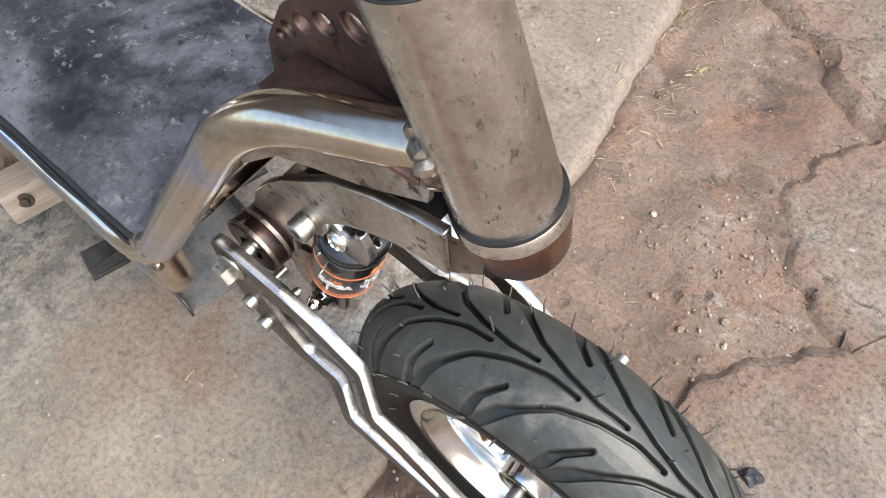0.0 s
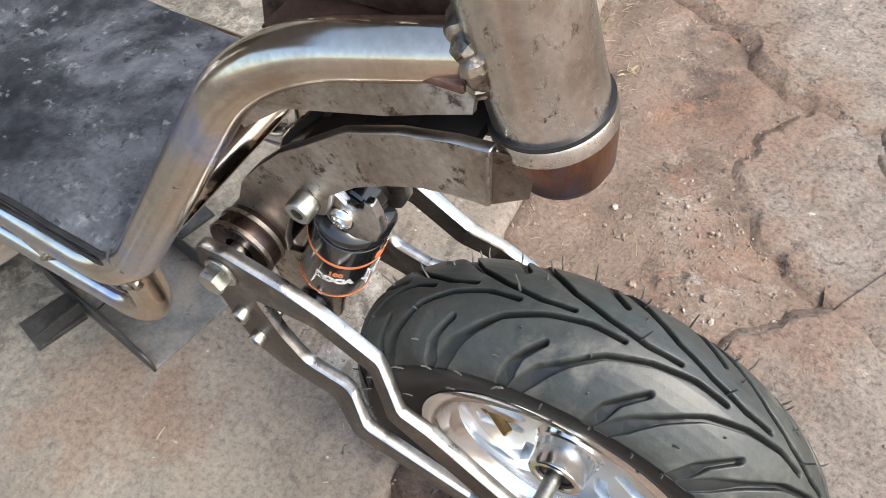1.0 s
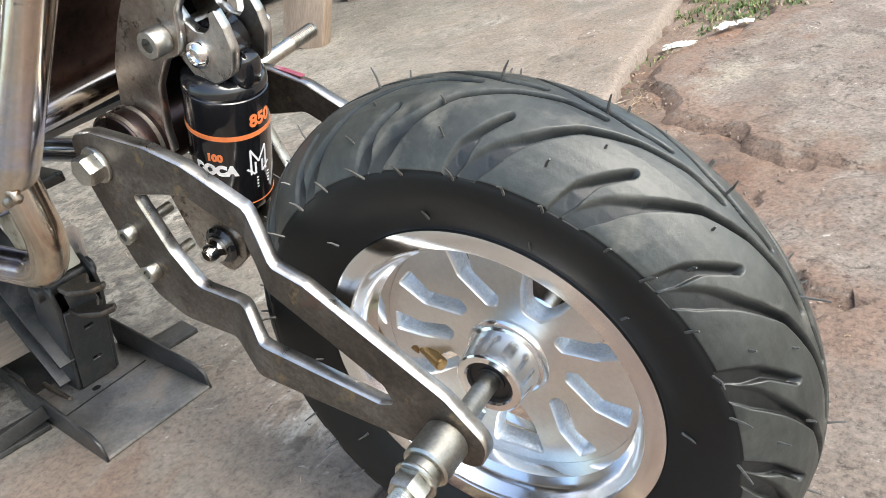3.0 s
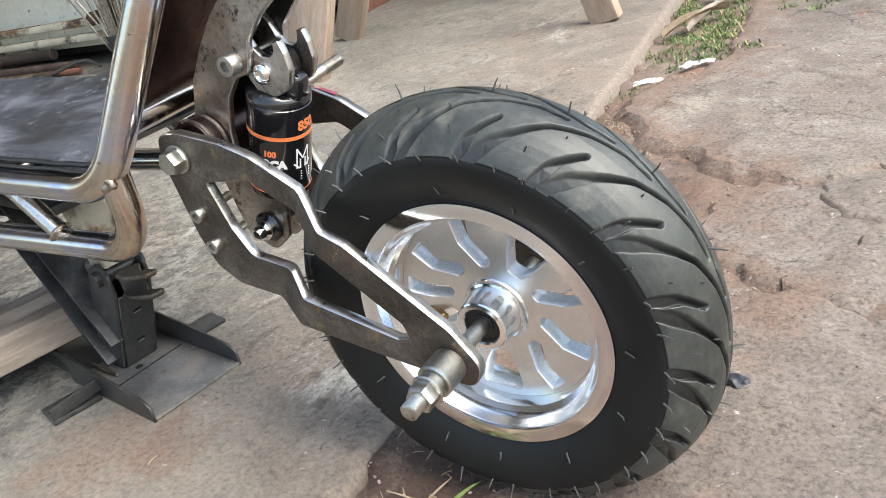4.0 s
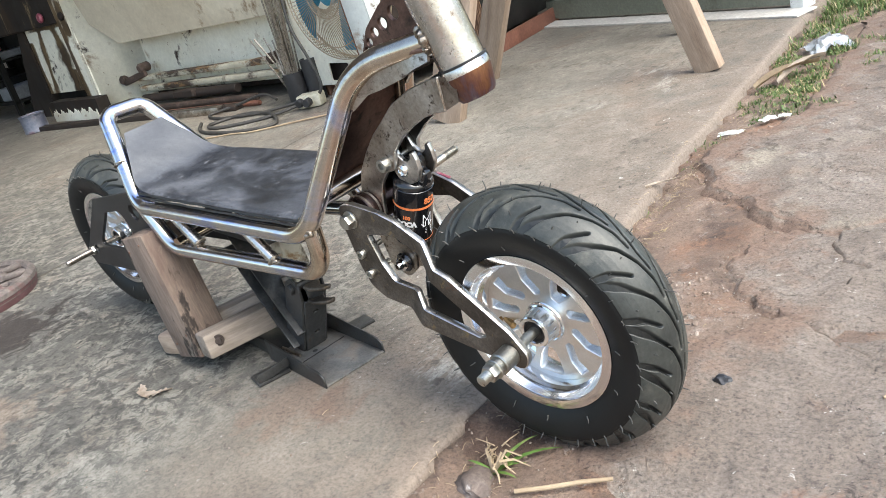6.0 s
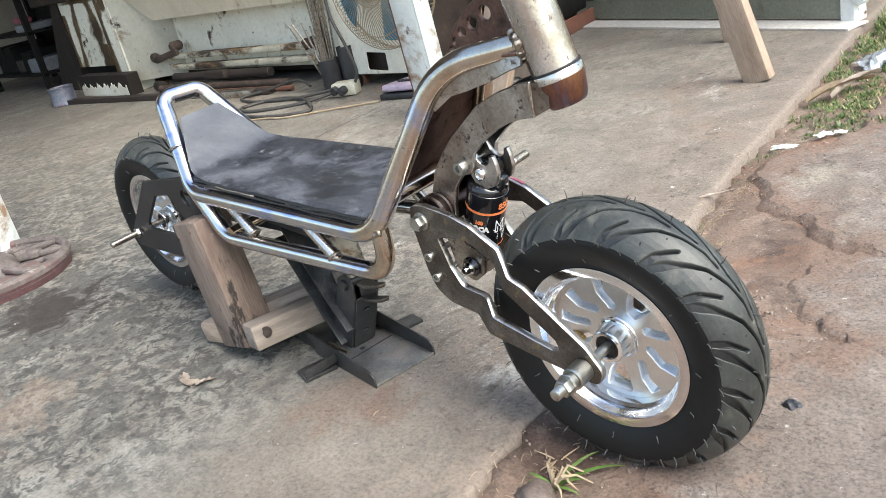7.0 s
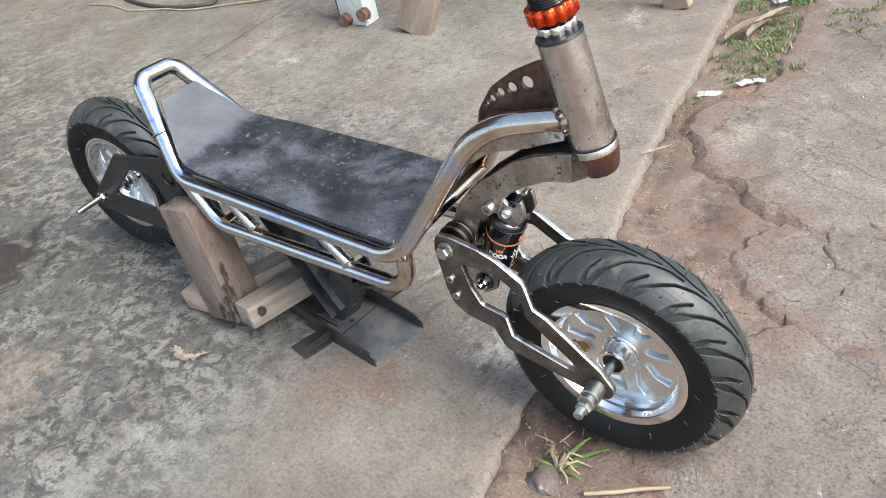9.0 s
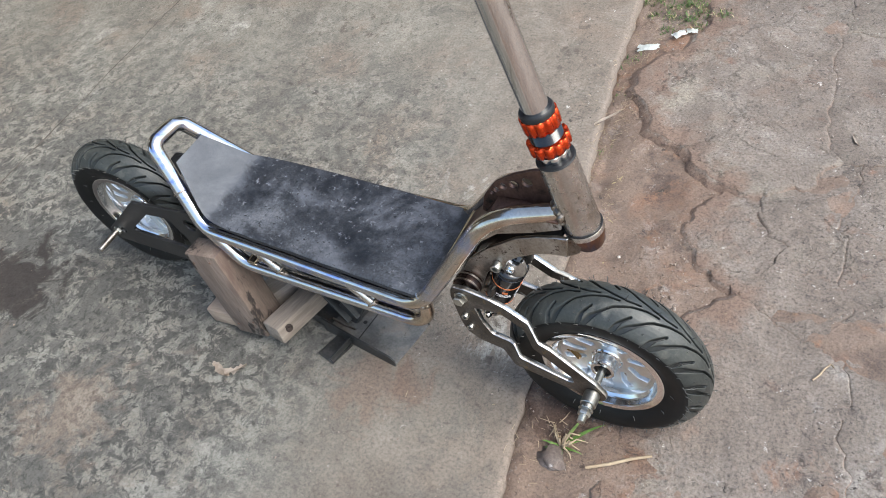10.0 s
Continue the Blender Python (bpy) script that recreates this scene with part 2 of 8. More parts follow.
BLACK_GLOSS = surface("gloss_black_anodised", [(0.3, (0.006, 0.006, 0.007)), (0.7, (0.012, 0.012, 0.014))], 30, (0.10, 0.20), 0.0, (), 300, 0.1, 0.02, 300, coat=0.4)
ORANGE_ALU = surface("orange_anodised", [(0.3, (0.50, 0.040, 0.010)), (0.7, (0.70, 0.080, 0.018))], 30, (0.18, 0.28), 0.85, (), 300, 0.08, 0.04, 300)
ORANGE_INK = surface("orange_print", [(0.3, (0.72, 0.19, 0.06)), (0.7, (0.78, 0.24, 0.08))], 30, (0.3, 0.4))
WHITE_INK = surface("white_print", [(0.3, (0.74, 0.74, 0.74)), (0.7, (0.82, 0.82, 0.82))], 30, (0.3, 0.4))
RED_EDGE = surface("red_paint", [(0.3, (0.22, 0.035, 0.06)), (0.55, (0.34, 0.10, 0.14)), (0.7, (0.42, 0.34, 0.34))], 60, (0.35, 0.5), 0.3)
DECK = surface("black_deck_coating", [(0.28, (0.008, 0.009, 0.011)), (0.42, (0.016, 0.017, 0.021)), (0.54, (0.042, 0.045, 0.052)), (0.68, (0.115, 0.119, 0.130))], 6.5,
               (0.42, 0.64), 0.0, [((0.105, 0.110, 0.126), 10, 0.50, 0.70, 0.65), ((0.008, 0.009, 0.012), 8, 0.53, 0.66, 0.40), ((0.15, 0.155, 0.17), 90, 0.58, 0.70, 0.8), ((0.010, 0.011, 0.013), 120, 0.57, 0.67, 0.5), ((0.28, 0.28, 0.28), 240, 0.70, 0.74, 0.8)], 300, 0.55, 0.5, 280,
               stretch=(1, 0.8, 1))
BLACK_STEEL = surface("black_hot_rolled_steel", [(0.3, (0.014, 0.014, 0.015)), (0.55, (0.030, 0.029, 0.029)), (0.75, (0.060, 0.056, 0.052))], 14,
                      (0.34, 0.52), 0.3, [((0.10, 0.085, 0.07), 26, 0.60, 0.80, 0.7)], 200, 0.25, 0.12, 200)
WOOD = surface("weathered_timber", [(0.3, (0.14, 0.112, 0.088)), (0.5, (0.25, 0.205, 0.166)), (0.7, (0.35, 0.30, 0.25))], 7, (0.6, 0.8), 0.0,
               [((0.11, 0.085, 0.065), 7, 0.56, 0.74, 0.8)], 40, 0.28, 0.8, 60, 0.002, stretch=(4, 4, 0.5), vary=0.12, stain_stretch=(3, 3, 0.8))
PALE_WOOD = surface("pale_timber", [(0.3, (0.25, 0.18, 0.13)), (0.5, (0.37, 0.28, 0.21)), (0.7, (0.46, 0.365, 0.285))], 5, (0.6, 0.8), 0.0,
                    [((0.2, 0.13, 0.09), 9, 0.64, 0.76, 0.8)], 60, 0.25, 0.4, 90, 0.001, stretch=(6, 6, 0.7), vary=0.08)
CREAM_RUST = surface("rusty_cream_paint", [(0.3, (0.66, 0.63, 0.52)), (0.6, (0.78, 0.76, 0.66)), (0.75, (0.82, 0.80, 0.72))], 3, (0.45, 0.6), 0.0,
                     [((0.26, 0.16, 0.075), 6, 0.58, 0.70, 0.8), ((0.045, 0.03, 0.022), 5, 0.60, 0.66, 0.8), ((0.12, 0.06, 0.03), 30, 0.64, 0.70, 0.8)], 50, 0.1, 0.1, 60)
DARK_JUNK = surface("grimy_dark_metal", [(0.3, (0.02, 0.017, 0.015)), (0.6, (0.05, 0.036, 0.03)), (0.75, (0.11, 0.07, 0.05))], 10, (0.5, 0.75), 0.3)
RUST = surface("rusted_iron", [(0.3, (0.09, 0.05, 0.035)), (0.55, (0.18, 0.10, 0.07)), (0.75, (0.26, 0.18, 0.14))], 16, (0.6, 0.85), 0.2, (), 90, 0.3, 0.4, 120, 0.002)
GREEN_DOOR = surface("green_grey_sheet_door", [(0.3, (0.14, 0.15, 0.115)), (0.7, (0.20, 0.21, 0.165))], 3, (0.45, 0.6), 0.0, [((0.09, 0.08, 0.06), 6, 0.62, 0.75, 0.7)])
WHITE_STEEL = surface("white_painted_steel", [(0.3, (0.60, 0.64, 0.62)), (0.7, (0.72, 0.74, 0.72))], 5, (0.4, 0.55), 0.0,
                      [((0.30, 0.20, 0.12), 9, 0.54, 0.66, 0.8), ((0.12, 0.07, 0.04), 20, 0.60, 0.68, 0.8)], 60, 0.1, 0.1, 90)
CABLE = surface("black_cable", [(0.3, (0.03, 0.028, 0.026)), (0.7, (0.07, 0.066, 0.06))], 20, (0.5, 0.7))
BURNT_WOOD = surface("scorched_timber", [(0.28, (0.115, 0.082, 0.064)), (0.45, (0.165, 0.122, 0.096)), (0.6, (0.225, 0.172, 0.137)), (0.75, (0.29, 0.236, 0.194))], 4, (0.6, 0.85), 0.0,
                     [((0.110, 0.066, 0.052), 4, 0.50, 0.64, 0.8), ((0.030, 0.022, 0.018), 12, 0.545, 0.60, 0.8), ((0.36, 0.32, 0.27), 9, 0.58, 0.70, 0.8)], 70, 0.35, 1.0, 70, 0.002, stretch=(3.5, 3.5, 0.4), stain_stretch=(1.8, 1.8, 0.8))
STAND_STEEL = surface("dusty_black_steel", [(0.3, (0.024, 0.025, 0.025)), (0.55, (0.050, 0.050, 0.049)), (0.75, (0.100, 0.096, 0.089))], 22,
                      (0.26, 0.46), 0.35, [((0.13, 0.112, 0.094), 30, 0.56, 0.76, 0.75), ((0.12, 0.068, 0.044), 50, 0.62, 0.72, 0.8)], 220, 0.3, 0.15, 220)
ARM_STEEL = surface("dark_mill_scale", [(0.3, (0.050, 0.040, 0.032)), (0.5, (0.095, 0.079, 0.065)), (0.66, (0.155, 0.133, 0.112)), (0.76, (0.27, 0.24, 0.205))], 24,
                    (0.40, 0.60), 0.7, [((0.26, 0.19, 0.10), 55, 0.58, 0.68, 0.7), ((0.045, 0.036, 0.030), 30, 0.55, 0.68, 0.5), ((0.20, 0.10, 0.06), 18, 0.62, 0.74, 0.7)], 320, 0.4, 0.16, 260)
CAST_RUST = surface("rusted_cast_iron", [(0.3, (0.040, 0.028, 0.022)), (0.55, (0.085, 0.058, 0.046)), (0.75, (0.16, 0.12, 0.10))], 16, (0.6, 0.85), 0.3, (), 90, 0.35, 0.5, 120, 0.002)


def dusty_rubber():
    """Tread rubber: dust lies on the raised blocks, the grooves stay clean (the mesh's own dust value)."""
    m = RUBBER.copy()
    nt = m.node_tree
    bsdf = nt.nodes["Principled BSDF"]
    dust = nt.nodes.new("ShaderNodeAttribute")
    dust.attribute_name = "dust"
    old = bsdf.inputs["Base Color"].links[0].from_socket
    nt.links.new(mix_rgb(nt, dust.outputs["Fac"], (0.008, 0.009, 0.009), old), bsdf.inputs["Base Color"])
    return m


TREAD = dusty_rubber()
GRIMY_CREAM = surface("grimy_cream_rail", [(0.3, (0.34, 0.31, 0.24)), (0.6, (0.52, 0.49, 0.39)), (0.75, (0.60, 0.57, 0.48))], 5, (0.45, 0.6), 0.0,
                      [((0.05, 0.033, 0.022), 7, 0.50, 0.58, 0.8), ((0.22, 0.13, 0.06), 14, 0.54, 0.62, 0.8)], 50, 0.15, 0.1, 60, stain_stretch=(0.5, 1, 1))
TRAY_STEEL = surface("dusty_grey_tray", [(0.3, (0.075, 0.075, 0.074)), (0.5, (0.150, 0.147, 0.140)), (0.70, (0.235, 0.226, 0.210))], 18,
                     (0.36, 0.58), 0.2, [((0.25, 0.205, 0.165), 16, 0.50, 0.70, 0.75), ((0.045, 0.043, 0.041), 34, 0.60, 0.70, 0.6)], 220, 0.3, 0.15, 220)
DRUM = surface("heat_darkened_drum", [(0.3, (0.050, 0.034, 0.030)), (0.55, (0.095, 0.060, 0.052)), (0.75, (0.17, 0.125, 0.11))], 20, (0.26, 0.42), 0.9,
               [((0.035, 0.03, 0.034), 40, 0.56, 0.68, 0.45)], 300, 0.3, 0.06, 240, stretch=(1, 0.3, 1))


def fading(material, attribute, tones, scale=10, rag=26, stretch=(1, 1, 1)):
    """A material that changes to other tones, with a ragged rim, where the mesh's own value says so."""
    m = material.copy()
    nt = m.node_tree
    bsdf = nt.nodes["Principled BSDF"]
    where = nt.nodes.new("ShaderNodeAttribute")
    where.attribute_name = attribute
    coord = nt.nodes.new("ShaderNodeTexCoord").outputs["Object"]
    ragged = nt.nodes.new("ShaderNodeMath")
    ragged.operation = "ADD"
    nt.links.new(where.outputs["Fac"], ragged.inputs[0])
    nt.links.new(spread(nt, noise_node(nt, coord, rag, 7, 0.7, 0.5).outputs["Fac"], 0.3, 0.7, -0.22, 0.22), ragged.inputs[1])
    tone = ramp(nt, tones)
    nt.links.new(noise_node(nt, coord, scale, 8, 0.72, 0.5, stretch).outputs["Fac"], tone.inputs["Fac"])
    old = bsdf.inputs["Base Color"].links[0].from_socket
    nt.links.new(mix_rgb(nt, spread(nt, ragged.outputs[0], 0.35, 0.65), old, tone.outputs["Color"]), bsdf.inputs["Base Color"])
    return m


# cream paint with wide rust runs, and greasy iron
STREAKED = fading(CREAM_RUST, "drip", [(0.34, (0.020, 0.013, 0.009)), (0.48, (0.070, 0.042, 0.020)), (0.60, (0.150, 0.100, 0.045)), (0.72, (0.24, 0.18, 0.09))], 9, 14, (1, 1, 0.35))
GREASY = surface("greasy_brown_iron", [(0.3, (0.006, 0.004, 0.003)), (0.55, (0.014, 0.008, 0.005)), (0.75, (0.045, 0.026, 0.013))], 6, (0.6, 0.85), 0.0,
                 [((0.20, 0.145, 0.075), 7, 0.60, 0.68, 0.8)], 60, 0.3, 0.2, 80, stretch=(1, 1, 0.4), stain_stretch=(1, 1, 0.35))
# near black with the shade of the shelf and the machine's gap put in
SHADE_BLACK = surface("shade_black", [(0.3, (0.004, 0.004, 0.004)), (0.6, (0.008, 0.008, 0.007)), (0.75, (0.020, 0.018, 0.017))], 10, (0.7, 0.9), ior=1.3)
PEDESTAL = surface("dusty_cast_iron", [(0.3, (0.060, 0.048, 0.043)), (0.5, (0.115, 0.096, 0.088)), (0.7, (0.19, 0.165, 0.150))], 14, (0.6, 0.85), 0.1,
                   [((0.13, 0.075, 0.070), 16, 0.54, 0.66, 0.7), ((0.32, 0.29, 0.265), 40, 0.60, 0.68, 0.8)], 120, 0.35, 0.6, 90, 0.003)
MAROON = surface("maroon_painted_rim", [(0.3, (0.070, 0.030, 0.032)), (0.6, (0.125, 0.062, 0.064)), (0.75, (0.20, 0.15, 0.14))], 20, (0.5, 0.7), 0.0, (), 120, 0.3, 0.4, 120, 0.002)


# the deck rails are brighter than the uprights, with blue bands along them
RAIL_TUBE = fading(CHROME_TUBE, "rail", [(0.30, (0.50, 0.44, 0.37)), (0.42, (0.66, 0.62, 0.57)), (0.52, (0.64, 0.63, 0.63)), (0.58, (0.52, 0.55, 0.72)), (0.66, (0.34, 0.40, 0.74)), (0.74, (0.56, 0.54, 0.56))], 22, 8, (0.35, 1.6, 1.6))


# ---- mesh tools ----
def finish(name, bm, material, smooth=None):
    """A mesh from a bmesh; smooth: the angle in degrees below which edges are shaded smooth."""
    me = bpy.data.meshes.new(name)
    bmesh.ops.recalc_face_normals(bm, faces=bm.faces)
    bm.to_mesh(me)
    bm.free()
    if material:
        me.materials.append(material)
    if smooth:
        me.shade_smooth()
        me.set_sharp_from_angle(angle=radians(smooth))
    return me


def part(name, bm, material, parent=None, label="", smooth=40, m=None, kind=""):
    """One mesh object from a bmesh (or a ready mesh), as a part of parent."""
    me = bm if isinstance(bm, bpy.types.Mesh) else finish(name, bm, material, smooth)
    if isinstance(bm, bpy.types.Mesh) and material and not me.materials:
        me.materials.append(material)
    ob = new(name, me)
    if parent:
        ob.parent = parent
    if m is not None:
        ob.matrix_basis = m
    return tagged(ob, label=label, kind=kind)


def thing(name, label, category, m=None, group="", kind=""):
    """An Empty that parents the parts of one thing."""
    ob = new(name)
    ob.empty_display_size = 0.05
    if m is not None:
        ob.matrix_basis = m
    return tagged(ob, label, category, group, kind)


def axis_matrix(a, b):
    """Takes +z to the way from a to b, with its origin in a."""
    a, b = Vector(a), Vector(b)
    return Matrix.Translation(a) @ (b - a).to_track_quat("Z", "Y").to_matrix().to_4x4()


def lathe(bm, profile, seg=48, m=None, close=False):
    """Turns a profile of (radius, height) round z."""
    m = m or Matrix()
    rings = []
    for r, h in profile:
        if r < 1e-6:
            rings.append([bm.verts.new(m @ Vector((0, 0, h)))])
        else:
            rings.append([bm.verts.new(m @ Vector((r * math.cos(2 * math.pi * i / seg), r * math.sin(2 * math.pi * i / seg), h))) for i in range(seg)])
    pairs = list(zip(rings, rings[1:])) + ([(rings[-1], rings[0])] if close else [])
    for a, b in pairs:
        for i in range(seg):
            j = (i + 1) % seg
            if len(a) == 1 and len(b) == 1:
                continue
            if len(a) == 1:
                bm.faces.new((a[0], b[i], b[j]))
            elif len(b) == 1:
                bm.faces.new((a[i], a[j], b[0]))
            else:
                bm.faces.new((a[i], a[j], b[j], b[i]))
    return bm


def rod(bm, a, b, r, seg=20, chamfer=0.0, r2=None):
    """A round bar from a to b, its ends closed and chamfered."""
    length = (Vector(b) - Vector(a)).length
    r2 = r if r2 is None else r2
    c = chamfer
    prof = [(0, 0), (r - c, 0)] + ([(r, c), (r2, length - c)] if c else [(r, 0), (r2, length)][1 if False else 0:]) + [(r2 - c, length), (0, length)]
    if not c:
        prof = [(0, 0), (r, 0), (r2, length), (0, length)]
    return lathe(bm, prof, seg, axis_matrix(a, b))


def rounded_path(points, radii, step=10):
    """A polyline with its corners rounded by arcs of the given radii."""
    pts = [Vector(p) for p in points]
    out = [pts[0]]
    for i in range(1, len(pts) - 1):
        p, a, b = pts[i], (pts[i - 1] - pts[i]), (pts[i + 1] - pts[i])
        la, lb = a.length, b.length
        a, b = a / la, b / lb
        ang = a.angle(b)
        r = radii[i - 1]
        cut = min(r / math.tan(ang / 2), 0.49 * la, 0.49 * lb) if ang < 3.13 else 0
        if cut < 1e-5:
            out.append(p)
            continue
        r = cut * math.tan(ang / 2)
        centre = p + (a + b).normalized() * (r / math.sin(ang / 2))
        s, e = p + a * cut - centre, p + b * cut - centre
        turn = s.angle(e)
        n = s.cross(e).normalized()
        k = max(3, int(step * turn / 1.2))
        for j in range(k + 1):
            out.append(centre + Matrix.Rotation(turn * j / k, 3, n) @ s)
    out.append(pts[-1])
    return out


def sweep(bm, path, r, seg=18, caps=True, closed=False):
    """A tube along a path, with a steady frame; r: one radius or one for each point."""
    path = [Vector(p) for p in path]
    n = len(path)
    radii = r if isinstance(r, (list, tuple)) else [r] * n
    rings, side = [], None
    for i, p in enumerate(path):
        if closed:
            way = (path[(i + 1) % n] - path[i - 1]).normalized()
        else:
            way = (path[min(i + 1, n - 1)] - path[max(i - 1, 0)]).normalized()
        if side is None:
            side = way.orthogonal().normalized()
        side = (side - way * side.dot(way)).normalized()
        up = way.cross(side)
        rings.append([bm.verts.new(p + radii[i] * (math.cos(2 * math.pi * k / seg) * side + math.sin(2 * math.pi * k / seg) * up)) for k in range(seg)])
    for a, b in list(zip(rings, rings[1:])) + ([(rings[-1], rings[0])] if closed else []):
        for k in range(seg):
            j = (k + 1) % seg
            bm.faces.new((a[k], a[j], b[j], b[k]))
    if caps and not closed:
        bm.faces.new(list(reversed(rings[0])))
        bm.faces.new(rings[-1])
    return bm


def box(bm, size, m=None, bevel=0.0, segments=2):
    """A box round its own centre, its edges rounded."""
    geo = bmesh.ops.create_cube(bm, size=1.0, matrix=(m or Matrix()) @ Matrix.Diagonal((*size, 1)))
    if bevel:
        edges = list({e for v in geo["verts"] for e in v.link_edges})
        bmesh.ops.bevel(bm, geom=edges, offset=bevel, segments=segments, affect="EDGES", profile=0.5, clamp_overlap=True)
    return bm


def beam(bm, a, b, w, h, up=(0, 0, 1), bevel=0.003):
    """A square bar from a to b; w across, h along up."""
    a, b = Vector(a), Vector(b)
    z = (b - a).normalized()
    y = (Vector(up) - z * z.dot(Vector(up))).normalized()
    x = y.cross(z)
    m = Matrix((x, y, z)).transposed().to_4x4()
    m.translation = (a + b) / 2
    return box(bm, (w, h, (b - a).length), m, bevel)


def fillet2d(points, radii, step=8):
    """A closed outline of (x, y) with its corners rounded."""
    n = len(points)
    out = []
    for i in range(n):
        p, a, b = Vector(points[i]), Vector(points[i - 1]), Vector(points[(i + 1) % n])
        r = radii[i] if isinstance(radii, (list, tuple)) else radii
        va, vb = a - p, b - p
        la, lb = va.length, vb.length
        va, vb = va / la, vb / lb
        ang = math.acos(max(-1, min(1, va.dot(vb))))
        if r <= 0 or ang > 3.05:
            out.append(p)
            continue
        cut = min(r / math.tan(ang / 2), 0.48 * la, 0.48 * lb)
        s, e = p + va * cut, p + vb * cut
        for k in range(step + 1):
            t = k / step
            out.append(s * (1 - t) ** 2 + p * 2 * t * (1 - t) + e * t * t)
    return out


def circle2d(x, y, r, n=24):
    return [Vector((x + r * math.cos(2 * math.pi * k / n), y + r * math.sin(2 * math.pi * k / n))) for k in range(n)]


def plate(name, outlines, thickness, bevel=0.0006, m=None):
    """A flat plate with holes: outlines in x and y, the first one outside, thickness about z = 0; returns its mesh."""
    cu = bpy.data.curves.new(name, "CURVE")
    cu.dimensions, cu.fill_mode = "2D", "BOTH"
    cu.extrude, cu.bevel_depth, cu.bevel_resolution = thickness / 2 - bevel, bevel, 0
    cu.offset = -bevel
    for line in outlines:
        sp = cu.splines.new("POLY")
        sp.points.add(len(line) - 1)
        for q, v in zip(sp.points, line):
            q.co = (v[0], v[1], 0, 1)
        sp.use_cyclic_u = True
    ob = bpy.data.objects.new(name, cu)
    me = bpy.data.meshes.new_from_object(ob)
    bpy.data.objects.remove(ob)
    bpy.data.curves.remove(cu)
    me.transform(m or Matrix())
    return me


# takes a plate drawn in (x, y) into the upright plane of (x, z), its thickness along y
UPRIGHT = Matrix(((1, 0, 0, 0), (0, 0, -1, 0), (0, 1, 0, 0), (0, 0, 0, 1)))


def upright_plate(name, outlines, y, thickness, bevel=0.0006):
    return plate(name, outlines, thickness, bevel, Matrix.Translation((0, y, 0)) @ UPRIGHT)


def writing(name, text, size, m, depth=0.0004, bold=0.0):
    cu = bpy.data.curves.new(name, "FONT")
    cu.body, cu.size, cu.extrude, cu.offset = text, size, depth, bold
    cu.align_x, cu.align_y = "CENTER", "CENTER"
    ob = bpy.data.objects.new(name, cu)
    me = bpy.data.meshes.new_from_object(ob)
    bpy.data.objects.remove(ob)
    bpy.data.curves.remove(cu)
    me.transform(m)
    return me


def hexagon(bm, a, b, flat, chamfer=0.001):
    """A hexagon bar from a to b, by its width across flats."""
    r = flat / math.sqrt(3)
    length = (Vector(b) - Vector(a)).length
    return lathe(bm, [(0, 0), (r * 0.93, 0), (r, chamfer), (r, length - chamfer), (r * 0.90, length), (0, length)], 6, axis_matrix(a, b))


def cap_screw(bm, a, b, r):
    """A socket head from a (its seat) to b, with the hexagon socket sunk in."""
    length = (Vector(b) - Vector(a)).length
    m = axis_matrix(a, b)
    lathe(bm, [(0, 0), (r, 0), (r, length - r * 0.12), (r * 0.9, length), (r * 0.58, length)], 24, m)
    lathe(bm, [(r * 0.56, length - 0.0001), (r * 0.54, length * 0.5), (0, length * 0.5)], 6, m)
    ring = lathe(bm, [(r * 0.585, length), (r * 0.5, length - 0.0001)], 24, m)
    return ring


def mirrored(me, name):
    """The same mesh on the other side (y turned round)."""
    other = me.copy()
    other.name = name
    other.transform(Matrix.Diagonal((1, -1, 1, 1)))
    other.flip_normals()
    return other


# ---- ground, slab floor and broken paving ----
EARTH = weathered("red_earth", [(0.30, (0.118, 0.080, 0.060)), (0.5, (0.196, 0.139, 0.104)), (0.70, (0.275, 0.211, 0.168))], 6,
                  [((0.290, 0.236, 0.198), 16, 0.50, 0.62, 5, 0.50, 0.58), ((0.215, 0.122, 0.078), 8, 0.42, 0.60, 4, 0.48, 0.60), ((0.098, 0.068, 0.053), 10, 0.46, 0.60, 3.4, 0.49, 0.59),
                   ((0.245, 0.132, 0.078), 30, 0.50, 0.62, 8, 0.54, 0.63), ((0.054, 0.041, 0.034), 34, 0.53, 0.63, 8, 0.51, 0.61), ((0.34, 0.30, 0.265), 50, 0.57, 0.65, 5, 0.50, 0.58)],
                  (240, 0.38), (90, 0.7), (1.0, 0.010, 30), rough=(0.45, 0.90),
                  spots=[((0.070, 0.040, 0.029), -0.105, -0.055, 0.065, 0.8), ((0.080, 0.047, 0.034), -0.15, -0.01, 0.050, 0.7)])
